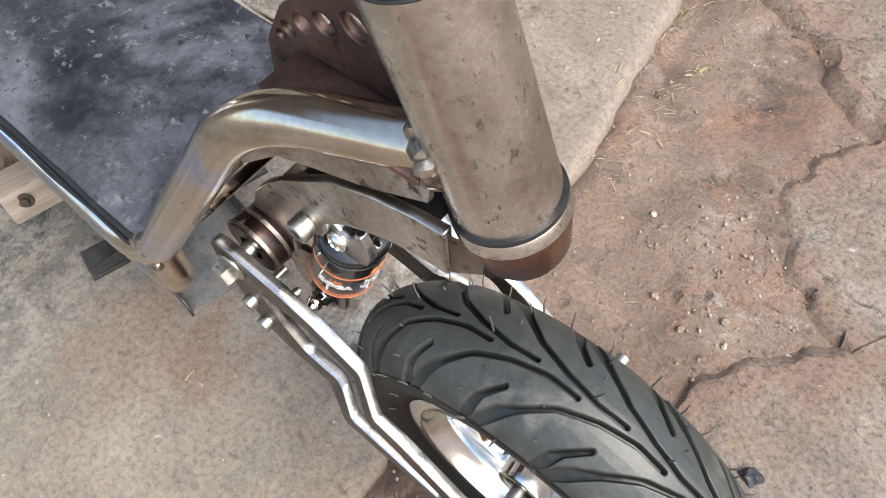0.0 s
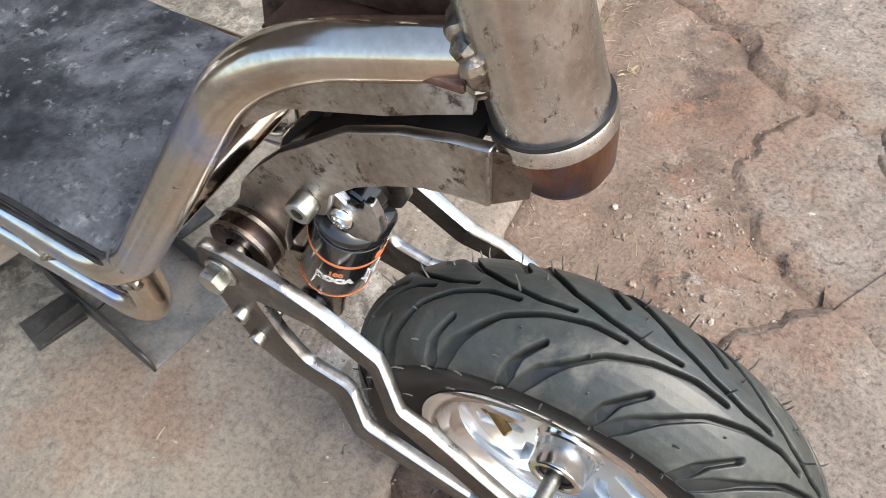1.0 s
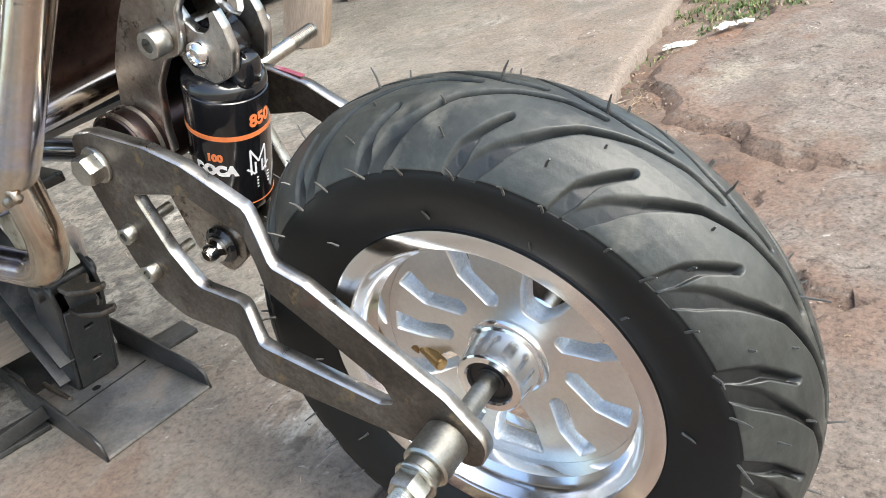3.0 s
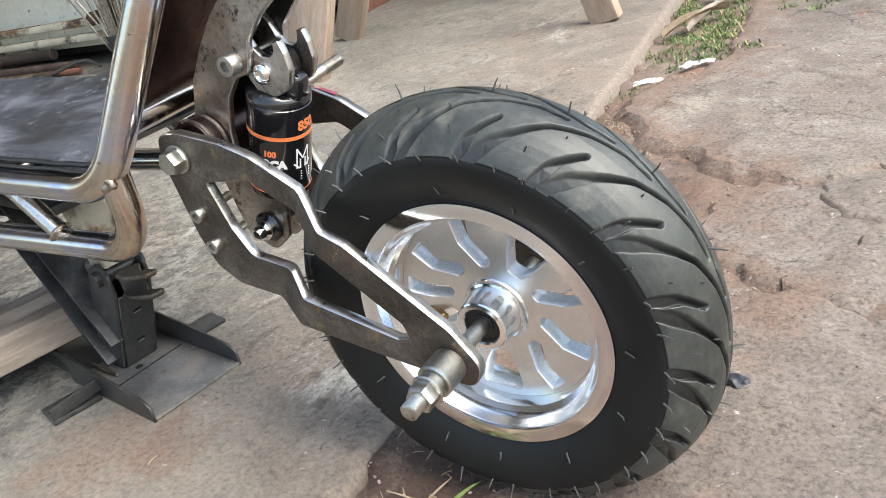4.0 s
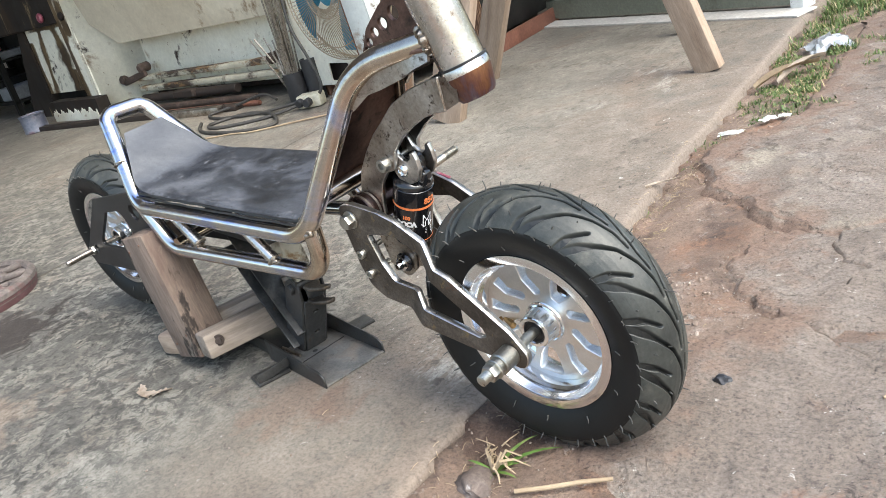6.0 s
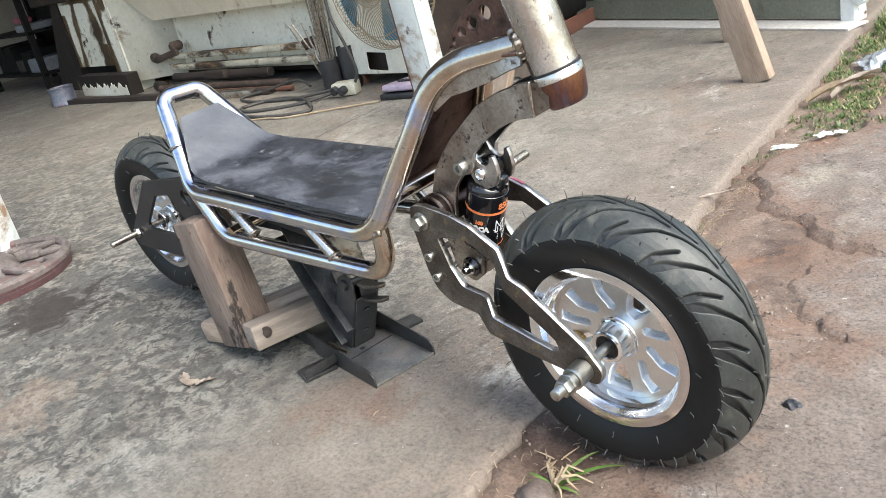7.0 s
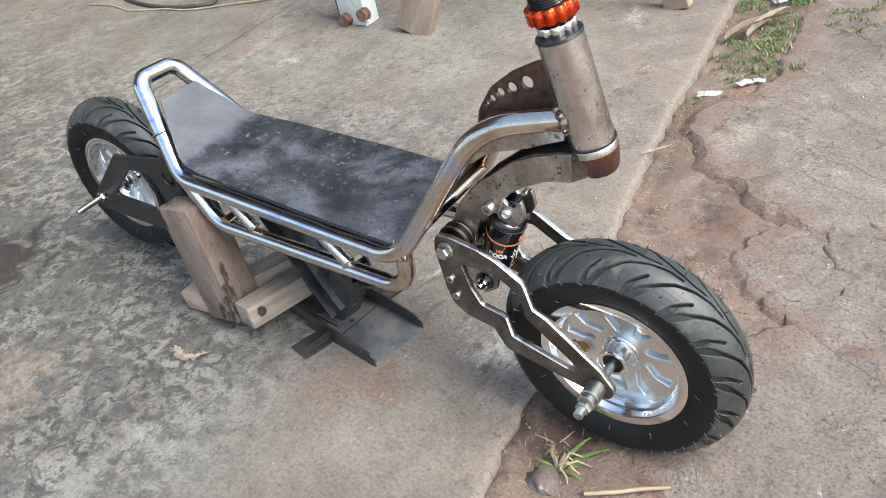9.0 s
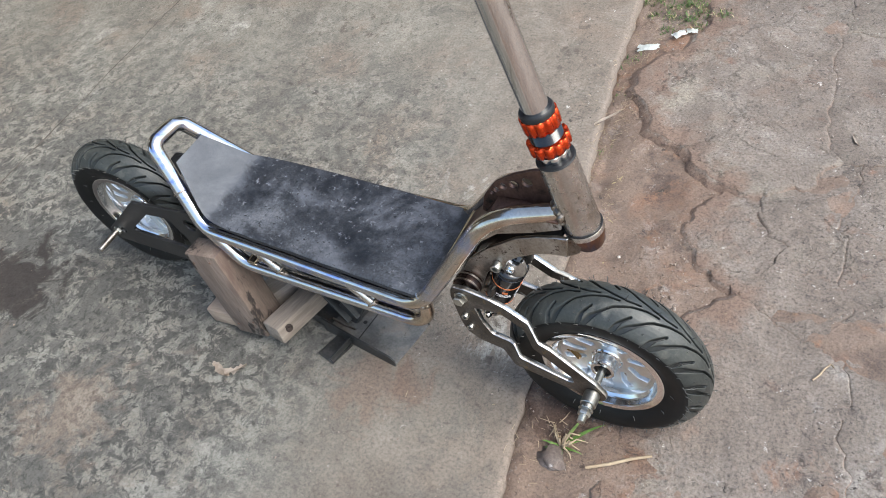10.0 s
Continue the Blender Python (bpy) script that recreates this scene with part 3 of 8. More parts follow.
CONCRETE = weathered("stained_concrete", [(0.30, (0.170, 0.152, 0.124)), (0.45, (0.222, 0.203, 0.170)), (0.58, (0.262, 0.243, 0.207)), (0.72, (0.315, 0.296, 0.257))], 2.6,
                     [((0.140, 0.128, 0.110), 14, 0.49, 0.58, 1.9, 0.44, 0.58, (1, 0.6, 1)), ((0.215, 0.165, 0.128), 6, 0.42, 0.60, 2.4, 0.48, 0.62), ((0.155, 0.138, 0.116), 4, 0.44, 0.62, 1.6, 0.46, 0.60, (1, 0.5, 1)),
                      ((0.36, 0.340, 0.300), 9, 0.54, 0.62, 2.7, 0.52, 0.62, (1, 0.5, 1)), ((0.085, 0.076, 0.063), 70, 0.58, 0.65, 3.7, 0.53, 0.62), ((0.108, 0.090, 0.072), 36, 0.53, 0.61, 4.0, 0.46, 0.58, (1, 0.6, 1)), ((0.105, 0.090, 0.074), 110, 0.56, 0.63, 5.0, 0.46, 0.56), ((0.36, 0.335, 0.295), 90, 0.60, 0.66, 4.5, 0.48, 0.58), ((0.46, 0.44, 0.40), 75, 0.630, 0.640, 6, 0.44, 0.54), ((0.046, 0.040, 0.034), 80, 0.625, 0.635, 5, 0.42, 0.52), ((0.40, 0.375, 0.335), 42, 0.665, 0.685, 4, 0.47, 0.56, (1, 0.06, 1))],
                     (170, 0.34), (60, 0.45), (0.9, 0.0022, 40),
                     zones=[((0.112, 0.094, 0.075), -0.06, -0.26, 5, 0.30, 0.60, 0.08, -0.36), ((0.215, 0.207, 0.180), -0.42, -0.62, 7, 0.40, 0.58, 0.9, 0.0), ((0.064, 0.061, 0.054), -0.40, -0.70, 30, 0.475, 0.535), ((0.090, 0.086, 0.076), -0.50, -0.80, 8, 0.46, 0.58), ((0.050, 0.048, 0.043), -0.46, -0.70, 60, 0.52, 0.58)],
                     soil=(0.200, 0.162, 0.132), trodden=((0.118, 0.091, 0.071), (0.178, 0.144, 0.115), (0.250, 0.210, 0.174)),
                     spots=[((0.026, 0.020, 0.017), -1.335, -0.180, 0.135, 0.92), ((0.262, 0.248, 0.216), -0.660, -0.51, 0.036, 0.55), ((0.262, 0.248, 0.216), -0.664, -0.455, 0.034, 0.55), ((0.262, 0.248, 0.216), -0.664, -0.40, 0.034, 0.55), ((0.262, 0.248, 0.216), -0.655, -0.345, 0.032, 0.55), ((0.262, 0.248, 0.216), -0.700, -0.135, 0.026, 0.6), ((0.215, 0.160, 0.120), -0.946, -0.381, 0.11, 0.45),
                            ((0.170, 0.112, 0.080), -0.44, -0.125, 0.085, 0.45), ((0.150, 0.094, 0.066), -0.365, -0.095, 0.050, 0.45)])
STONE = weathered("weathered_paving", [(0.30, (0.122, 0.096, 0.077)), (0.45, (0.176, 0.143, 0.118)), (0.58, (0.214, 0.180, 0.152)), (0.72, (0.275, 0.241, 0.209))], 4,
                  [((0.178, 0.122, 0.092), 9, 0.48, 0.62, 3.0, 0.50, 0.61), ((0.305, 0.272, 0.237), 16, 0.53, 0.63, 4, 0.48, 0.60), ((0.098, 0.080, 0.068), 22, 0.54, 0.63, 5.0, 0.48, 0.60), ((0.200, 0.112, 0.074), 12, 0.54, 0.66, 6, 0.53, 0.63),
                   ((0.066, 0.053, 0.045), 60, 0.57, 0.64, 6, 0.48, 0.58), ((0.36, 0.335, 0.30), 100, 0.62, 0.67, 5, 0.46, 0.58), ((0.45, 0.42, 0.38), 75, 0.625, 0.635, 6, 0.42, 0.52), ((0.034, 0.028, 0.023), 70, 0.615, 0.625, 5, 0.42, 0.52), ((0.235, 0.205, 0.165), 5, 0.50, 0.60, 2.2, 0.47, 0.58), ((0.155, 0.075, 0.048), 7, 0.52, 0.62, 3.5, 0.54, 0.62)],
                  (200, 0.46), (85, 0.7), (1.0, 0.009, 30), cracks=(6.5, 0.005, (0.060, 0.043, 0.033)), vary=0.10, soil=(0.178, 0.122, 0.092))


def slab_edge(y):
    """How far forward the concrete slab reaches at y."""
    base = np.interp(y, [-4, -0.25, -0.03, 0.35, 0.66, 1.1, 2.0, 8], [0.30, -0.135, -0.170, -0.225, -0.292, -0.352, -0.475, -1.0])
    return base + 0.007 * noise.noise(Vector((y * 6, 3.1, 0))) + 0.0035 * noise.noise(Vector((y * 25, 1.7, 0)))


def stone_border(y):
    """Where the broken paving begins, seen from the slab."""
    return float(np.interp(y, [-3, -0.60, -0.30, -0.143, -0.056, 0.05, 0.14, 0.208, 0.262, 0.30, 0.335, 0.39, 0.47, 0.53, 0.555, 0.61, 0.665, 0.711, 0.777, 0.871, 0.97, 1.11, 1.9, 4],
                           [0.32, 0.06, 0.0, -0.003, 0.0, 0.003, 0.012, 0.024, 0.105, 0.080, 0.015, -0.035, -0.030, -0.005, 0.0, -0.065, -0.125, -0.192, -0.255, -0.270, -0.198, -0.162, -0.27, -0.6]))


def earth_height(x, y):
    d = x - slab_edge(y)
    z = -0.021 - 0.006 * noise.noise(Vector((x * 3, y * 3, 0))) + 0.0045 * noise.noise(Vector((x * 11, y * 11, 2))) + 0.002 * noise.noise(Vector((x * 40, y * 40, 5)))
    # the earth silts up against the broken paving
    rim = min(stone_border(y + 0.03 * k) for k in (-2, -1, 0, 1, 2))
    up = min(1.0, max(0.0, (x - rim + 0.09) / 0.09))
    up = up * up * (3 - 2 * up) * min(1.0, max(0.80, 1.0 + 1.4 * noise.noise(Vector((x * 4, y * 4, 8)))))
    z += 0.0070 * up
    silt = min(1.0, max(0.0, 1 - d / 0.07))
    ditch = float(np.interp(y, [0.34, 0.50], [0.0, 1.0]))
    z += 0.013 * silt * silt * (1 - 0.8 * ditch) - 0.014 * ditch * math.exp(-((d - 0.022) / 0.016) ** 2) * (0.6 + 0.6 * noise.noise(Vector((y * 9, 2, 6))))
    # low crusts of trodden earth
    z += 0.006 * max(0.0, noise.noise(Vector((x * 8, y * 8, 14)))) ** 0.6 * min(1.0, max(0.0, d / 0.08)) * (1 - up)
    inner = max(stone_border(y + 0.03 * k) for k in (-2, -1, 0, 1, 2))
    z += 0.004 * min(1.0, max(0.0, (x - inner - 0.01) / 0.03))
    if d < 0.0:
        z -= 0.02
    return z


def ground_mesh():
    near = np.concatenate([-np.geomspace(60, 1.3, 14), np.arange(-1.2, 1.9, 0.014), np.geomspace(1.95, 60, 14)])
    xs = np.concatenate([-np.geomspace(60, 0.75, 12), np.arange(-0.7, 1.6, 0.014), np.geomspace(1.65, 60, 14)])
    verts = [(float(x), float(y), earth_height(float(x), float(y)) if abs(x) < 3 and abs(y) < 3 else -0.045) for x in xs for y in near]
    m = len(near)
    faces = [(i * m + j, (i + 1) * m + j, (i + 1) * m + j + 1, i * m + j + 1) for i in range(len(xs) - 1) for j in range(m - 1)]
    me = bpy.data.meshes.new("ground")
    me.from_pydata(verts, [], faces)
    me.materials.append(EARTH)
    me.shade_smooth()
    return me


ground = tagged(new("ground", ground_mesh()), "reddish bare earth with grit and pebbles", "ground", kind="structure")


def floor_mesh():
    ys = np.concatenate([np.arange(-4.0, -1.0, 0.08), np.arange(-1.0, 2.2, 0.02), np.arange(2.2, 6.2, 0.15)])
    fr = np.concatenate([[0, 0.004, 0.012, 0.03], np.geomspace(0.06, 7.5, 46)])
    verts, rows = [], []
    for y in ys:
        e = slab_edge(float(y))
        row = []
        for k, d in enumerate(fr):
            x = e - d
            z = 0.0015 * noise.noise(Vector((x * 4, float(y) * 4, 0))) - (0.008 if k == 0 else 0.0025 if k == 1 else 0)
            row.append(len(verts))
            verts.append((x, float(y), z))
        low = len(verts)
        verts.append((e + 0.004, float(y), -0.07))
        rows.append([low] + row)
    faces = [(a[k], b[k], b[k + 1], a[k + 1]) for a, b in zip(rows, rows[1:]) for k in range(len(rows[0]) - 1)]
    me = bpy.data.meshes.new("floor")
    me.from_pydata(verts, [], faces)
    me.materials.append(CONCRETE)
    me.attributes.new("soil", "FLOAT", "POINT").data.foreach_set("value", [max(0.0, 1 - (slab_edge(v[1]) - v[0]) / 0.045) for v in verts])
    reach = [float(np.interp(v[1], [-0.5, 0.1, 1.2, 2.5], [0.42, 0.52, 0.60, 0.45])) for v in verts]
    me.attributes.new("trodden", "FLOAT", "POINT").data.foreach_set("value", [max(0.0, 1.15 - (slab_edge(v[1]) - v[0]) / r) for v, r in zip(verts, reach)])
    me.shade_smooth()
    me.set_sharp_from_angle(angle=radians(50))
    return me


floor = tagged(new("floor", floor_mesh()), "worn workshop concrete slab with stains and a broken edge", "floor", kind="structure")


# the joint between two pours of the slab, and a thin crack
def floor_joint(points, width, seed):
    verts, faces = [], []
    rng = random.Random(seed)
    k = 0
    for (x0, y0), (x1, y1) in zip(points, points[1:]):
        n = max(2, int(math.hypot(x1 - x0, y1 - y0) / 0.012))
        for i in range(n):
            f = i / n
            px, py = x0 + (x1 - x0) * f, y0 + (y1 - y0) * f
            px += 0.006 * noise.noise(Vector((py * 9, px * 9, seed))) + 0.003 * noise.noise(Vector((py * 40, px * 40, seed)))
            w = width * rng.uniform(0.35, 1.0) * (0.6 + 0.8 * abs(noise.noise(Vector((py * 6, px * 6, seed + 3)))))
            z = 0.0015 * noise.noise(Vector((px * 4, py * 4, 0))) + 0.0012
            verts += [(px - w, py, z), (px + w, py, z)]
            if k:
                faces.append((2 * k - 2, 2 * k - 1, 2 * k + 1, 2 * k))
            k += 1
    me = bpy.data.meshes.new("floor_joint")
    me.from_pydata(verts, [], faces)
    me.materials.append(JOINT)
    return tagged(new("floor_joint", me), "dirty cracked joint in the concrete slab", "joint", kind="structure")


JOINT = surface("joint_dirt", [(0.3, (0.05, 0.042, 0.034)), (0.7, (0.11, 0.095, 0.078))], 40, (0.8, 0.95), 0.0, (), 200, 0.3, 0.4, world_space=True)
floor_joint([(-1.56, -0.65), (-1.63, 0.05), (-1.71, 0.82), (-1.80, 1.60)], 0.0032, 2)
floor_joint([(-0.62, 0.42), (-0.50, 0.47), (-0.40, 0.46)], 0.0009, 5)


# corners of the broken plates in plan, shared by neighbours
CORNERS = dict(a=(-0.198, 0.970), b=(-0.270, 0.871), c=(-0.255, 0.777), d=(-0.192, 0.711), e=(-0.125, 0.665), f=(-0.065, 0.610), g=(0.020, 0.545), h=(0.080, 0.550), i=(-0.089, 0.984), j=(0.054, 0.910), k=(0.158, 0.916),
               l=(0.260, 0.985), m=(0.159, 0.817), n=(0.205, 0.683), o=(0.171, 0.604), p=(0.110, 0.440), q=(0.137, 0.419), r=(0.120, 0.268), s=(0.062, 0.322), t=(-0.036, 0.390), u=(-0.034, 0.470), v=(0.250, 0.696),
               w=(0.248, 0.516), x=(0.284, 0.302), y=(0.020, 0.206), z=(0.146, 0.249), A=(0.225, 0.230), B=(0.301, 0.205), C=(0.305, 0.074), D=(0.348, -0.032), E=(0.0, -0.056), F=(-0.003, -0.143), G=(0.02, -0.36),
               H=(0.06, -0.70), I=(0.44, -0.36), J=(0.52, -0.76), K=(-0.162, 1.111), L=(0.133, 1.128), M=(0.70, 0.72), N=(0.74, 0.22), O=(0.78, -0.30), P=(0.50, 1.12), Q=(-0.27, 1.90), R=(0.12, 1.80), S=(0.62, 1.75), T=(0.005, 0.09))
# outline and height of each plate
PLATES = (("abcdefghonmkji", 0.000), ("ghpqrstu", -0.0085), ("honvwxzrqp", -0.0055), ("zxBA", -0.0075), ("yrzABCDIJHGFET", -0.0065), ("kmnvMPl", -0.0030), ("xwvMNB", -0.0060), ("BNODC", -0.0080), ("DOJI", -0.0075),
          ("aijkLK", -0.0040), ("klPL", -0.0055), ("KLRQ", -0.0050), ("LPSR", -0.0045))


def plate_line(keys):
    """The ragged outline of a plate: straight runs between its corners, broken up the same way on both sides of a crack."""
    pts = [Vector(CORNERS[key]) for key in keys]
    line = []
    for a, b in zip(pts, pts[1:] + pts[:1]):
        n = max(3, int((b - a).length / 0.007))
        for k in range(n):
            v = a.lerp(b, k / n)
            v = v + Vector((noise.noise(Vector((v.x * 10, v.y * 10, 1))), noise.noise(Vector((v.x * 10, v.y * 10, 7))))) * 0.030
            v += Vector((noise.noise(Vector((v.x * 34, v.y * 34, 1))), noise.noise(Vector((v.x * 34, v.y * 34, 7))))) * 0.012
            v += Vector((noise.noise(Vector((v.x * 90, v.y * 90, 3))), noise.noise(Vector((v.x * 90, v.y * 90, 5))))) * 0.004
            line.append(v)
    return line


def paving_mesh(line, level):
    c = sum(line, Vector((0, 0))) / len(line)
    rings = []
    steps = [(0.0, -0.036, -0.036), (0.0, -0.016, -0.0130), (0.0, -0.006, -0.0062), (0.0, 0.0, -0.0024), (0.0, 0.0020, -0.0006), (0.0, 0.005, 0.0)] + [(f, 0.004, 0.0) for f in np.linspace(0.03, 0.97, 26)]
    for f, inset, dz in steps:
        ring = []
        for v in line:
            w = v.lerp(c, f)
            crumble = 1.0 + 1.6 * max(0.0, noise.noise(Vector((v.x * 16, v.y * 16, 21))))
            w = w + (c - v).normalized() * min(inset * (crumble if inset > 0 else 1.0), (c - w).length * 0.9)
            rel = 0.0068 * noise.noise(Vector((w.x * 5, w.y * 5, 3))) + 0.0034 * noise.noise(Vector((w.x * 17, w.y * 17, 9))) + 0.0016 * noise.noise(Vector((w.x * 48, w.y * 48, 9)))
            # flaked layers: the surface steps down where the top crust has broken off
            rel -= 0.0042 * min(1.0, max(0.0, noise.noise(Vector((w.x * 6, w.y * 6, 31))) * 11 - 1.6))
            ring.append((w.x, w.y, level + dz + (rel if dz > -0.03 else 0)))
        rings.append(ring)
    verts = [v for ring in rings for v in ring]
    n = len(line)
    faces = [(i * n + k, i * n + (k + 1) % n, (i + 1) * n + (k + 1) % n, (i + 1) * n + k) for i in range(len(rings) - 1) for k in range(n)]
    faces.append(tuple((len(rings) - 1) * n + k for k in range(n)))
    me = bpy.data.meshes.new("paving_stone")
    me.from_pydata(verts, [], faces)
    me.materials.append(STONE)
    me.attributes.new("soil", "FLOAT", "POINT").data.foreach_set("value", [1.1 if k < 2 * n else 0.85 if k < 3 * n else 0.5 if k < 4 * n else max(0.0, 1 - (v[0] - stone_border(v[1])) / 0.13) for k, v in enumerate(verts)])
    me.shade_smooth()
    me.set_sharp_from_angle(angle=radians(50))
    return me


for keys, level in PLATES:
    stone = new("paving_stone", paving_mesh(plate_line(keys), level))
    stone.parent = ground


# ---- the scooter: x forward, y to its left, z up; it leans two degrees on its stand ----
scooter = thing("electric_scooter", "unfinished bare-steel scooter frame with fat black tyres on props", "scooter", pose(0, 0, 0, 2.0, 0, 0))

TUBE_R = 0.0130
FRONT_AXLE, REAR_AXLE = Vector((-0.0305, -0.0095, 0.1415)), Vector((-1.003, 0.006, 0.173))


# -- tyre: a turned carcass with the tread grooves sunk into it
TYRE = [(-0.0245, 0.093), (-0.0288, 0.0956), (-0.0335, 0.1025), (-0.0378, 0.112), (-0.0400, 0.1215), (-0.0405, 0.1278), (-0.0402, 0.1318), (-0.0397, 0.1326), (-0.0399, 0.1336), (-0.0382, 0.1370), (-0.0360, 0.1402),
        (-0.0324, 0.1448), (-0.0281, 0.1490), (-0.0230, 0.1528), (-0.0180, 0.1557), (-0.0122, 0.1580), (-0.0065, 0.1595), (0, 0.1600)]
PITCHES = 17
LONG_GROOVE = [(0, 0.0022), (-6.8, 0.0016), (-14.9, 0.0057), (-22.9, 0.0132), (-29.4, 0.0245), (-34.1, 0.0328), (-38.7, 0.0402)]
LONG_WIDTH = [0.0012, 0.0013, 0.0013, 0.0014, 0.0017, 0.0034, 0.0030]
LONG_DEPTH = [1.0, 1.0, 1.0, 1.0, 0.95, 0.62, 0.42]
SHORT_GROOVE = [(-12.9, 0.0189), (-16.8, 0.0277), (-18.6, 0.0337), (-20.8, 0.0404)]
SHORT_WIDTH = [0.0014, 0.0017, 0.0036, 0.0028]
SHORT_DEPTH = [1.0, 0.95, 0.62, 0.42]


def tyre_mesh():
    half = [Vector(p) for p in TYRE]
    prof = half + [Vector((-p.x, p.y)) for p in reversed(half[:-1])]
    # even steps along the section, finer on the tread
    fine = []
    for a, b in zip(prof, prof[1:]):
        k = max(1, int((b - a).length / (0.00045 if min(a.y, b.y) > 0.1550 else 0.0008 if min(a.y, b.y) > 0.133 else 0.004)))
        fine += [a.lerp(b, i / k) for i in range(k)]
    fine.append(prof[-1])
    fine += [Vector((0.021, 0.093)), Vector((-0.021, 0.093))]
    sec = np.array([(p.x, p.y) for p in fine])
    n = 2000
    ang = np.arange(n) * 2 * np.pi / n
    deg = np.degrees(ang)
    y = np.repeat(sec[None, :, 0], n, 0)
    r = np.repeat(sec[None, :, 1], n, 0)
    depth = np.zeros_like(r)
    pitch = 360 / PITCHES
    metre = math.radians(1) * 0.153
    for side, shift in ((-1, 0.0), (1, pitch * 0.5)):
        lat = y * side
        for line, widths, deep in ((LONG_GROOVE, LONG_WIDTH, LONG_DEPTH), (SHORT_GROOVE, SHORT_WIDTH, SHORT_DEPTH)):
            for (d0, v0), (d1, v1), w0, w1, k0, k1 in zip(line, line[1:], widths, widths[1:], deep, deep[1:]):
                for turn in (-2, -1, 0, 1):
                    d = np.mod(deg - shift, pitch)[:, None] + turn * pitch
                    px, py = (d - d0) * metre, lat - v0
                    ex, ey = (d1 - d0) * metre, v1 - v0
                    t = np.clip((px * ex + py * ey) / (ex * ex + ey * ey), 0, 1)
                    dist = np.hypot(px - t * ex, py - t * ey)
                    w = w0 + (w1 - w0) * t
                    q = np.clip((w + 0.0007 - dist) / 0.0012, 0, 1)
                    cut = q * q * (3 - 2 * q) * 0.0052 * (k0 + (k1 - k0) * t)
                    depth = np.maximum(depth, np.where((lat > -0.001) & (r > 0.1330), cut, 0))
    r = r - depth
    verts = np.stack([r * np.sin(ang)[:, None], y, r * np.cos(ang)[:, None]], -1).reshape(-1, 3)
    m = sec.shape[0]
    i, j = np.meshgrid(np.arange(n), np.arange(m), indexing="ij")
    i2, j2 = (i + 1) % n, (j + 1) % m
    faces = np.stack([i * m + j, i * m + j2, i2 * m + j2, i2 * m + j], -1).reshape(-1, 4)
    me = bpy.data.meshes.new("tyre")
    me.from_pydata(verts.tolist(), [], faces.tolist())
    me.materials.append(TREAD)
    me.materials.append(SIDEWALL)
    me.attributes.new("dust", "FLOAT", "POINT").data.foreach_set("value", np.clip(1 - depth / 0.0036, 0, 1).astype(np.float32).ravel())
    me.polygons.foreach_set("material_index", np.tile((sec[:, 1] < 0.1335).astype(np.int32), n))
    me.shade_smooth()
    return me


# rubber grey lifted to carry the shine of the thin hairs
WHISKER = surface("shine_lifted_rubber", [(0.3, (0.035, 0.036, 0.034)), (0.7, (0.095, 0.092, 0.084))], 300, (0.4, 0.6))


def whisker_mesh():
    """The moulding whiskers of a new tyre: thin rubber hairs on crown, shoulder and flank."""
    bm = bmesh.new()
    rng = random.Random(4)
    for lat, r0, count, tip in ((-0.0402, 0.1330, 34, 0.010), (0.0402, 0.1330, 34, 0.010), (-0.0306, 0.1465, 17, 0.006), (0.0306, 0.1465, 17, 0.006), (0.004, 0.1598, 17, 0.011),
                                (-0.016, 0.1565, 17, 0.003), (0.016, 0.1565, 17, 0.004), (-0.0360, 0.1080, 12, 0.006)):
        for k in range(count):
            a = 2 * math.pi * (k + rng.uniform(-0.2, 0.2)) / count
            out = Vector((math.sin(a), 0, math.cos(a)))
            lean = Vector((rng.uniform(-0.4, 0.4), rng.uniform(-0.3, 0.3) + lat * 22, rng.uniform(-0.4, 0.4)))
            p = out * r0 + Vector((0, lat, 0))
            q = p + (out + lean).normalized() * tip * rng.uniform(0.6, 1.1)
            sweep(bm, [p - out * 0.002, p.lerp(q, 0.5) + Vector((rng.uniform(-1, 1), 0, rng.uniform(-1, 1))) * 0.0006, q], [0.00075, 0.00062, 0.0004], 5)
    return finish("whisker", bm, WHISKER, 60)


def rim_mesh():
    """The barrel of the wheel: two polished lips, a stepped well and the inside."""
    bm = bmesh.new()
    prof = [(0.0945, -0.0430), (0.0965, -0.0425), (0.0970, -0.0400), (0.0945, -0.0370), (0.0930, -0.030), (0.080, -0.015), (0.080, 0.015), (0.0930, 0.030),
            (0.0945, 0.0370), (0.0970, 0.0400), (0.0965, 0.0425), (0.0945, 0.0430), (0.0860, 0.0420), (0.0845, 0.0390), (0.0835, 0.030), (0.0775, 0.020), (0.0765, 0.012),
            (0.0765, -0.012), (0.0775, -0.020), (0.0800, -0.024), (0.0835, -0.030), (0.0845, -0.0390), (0.0860, -0.0420)]
    prof = [(r, h * 0.735) for r, h in prof]
    lathe(bm, prof, 128, Matrix.Rotation(radians(-90), 4, "X"), close=True)
    return finish("rim", bm, POLISHED_ALU, 30)


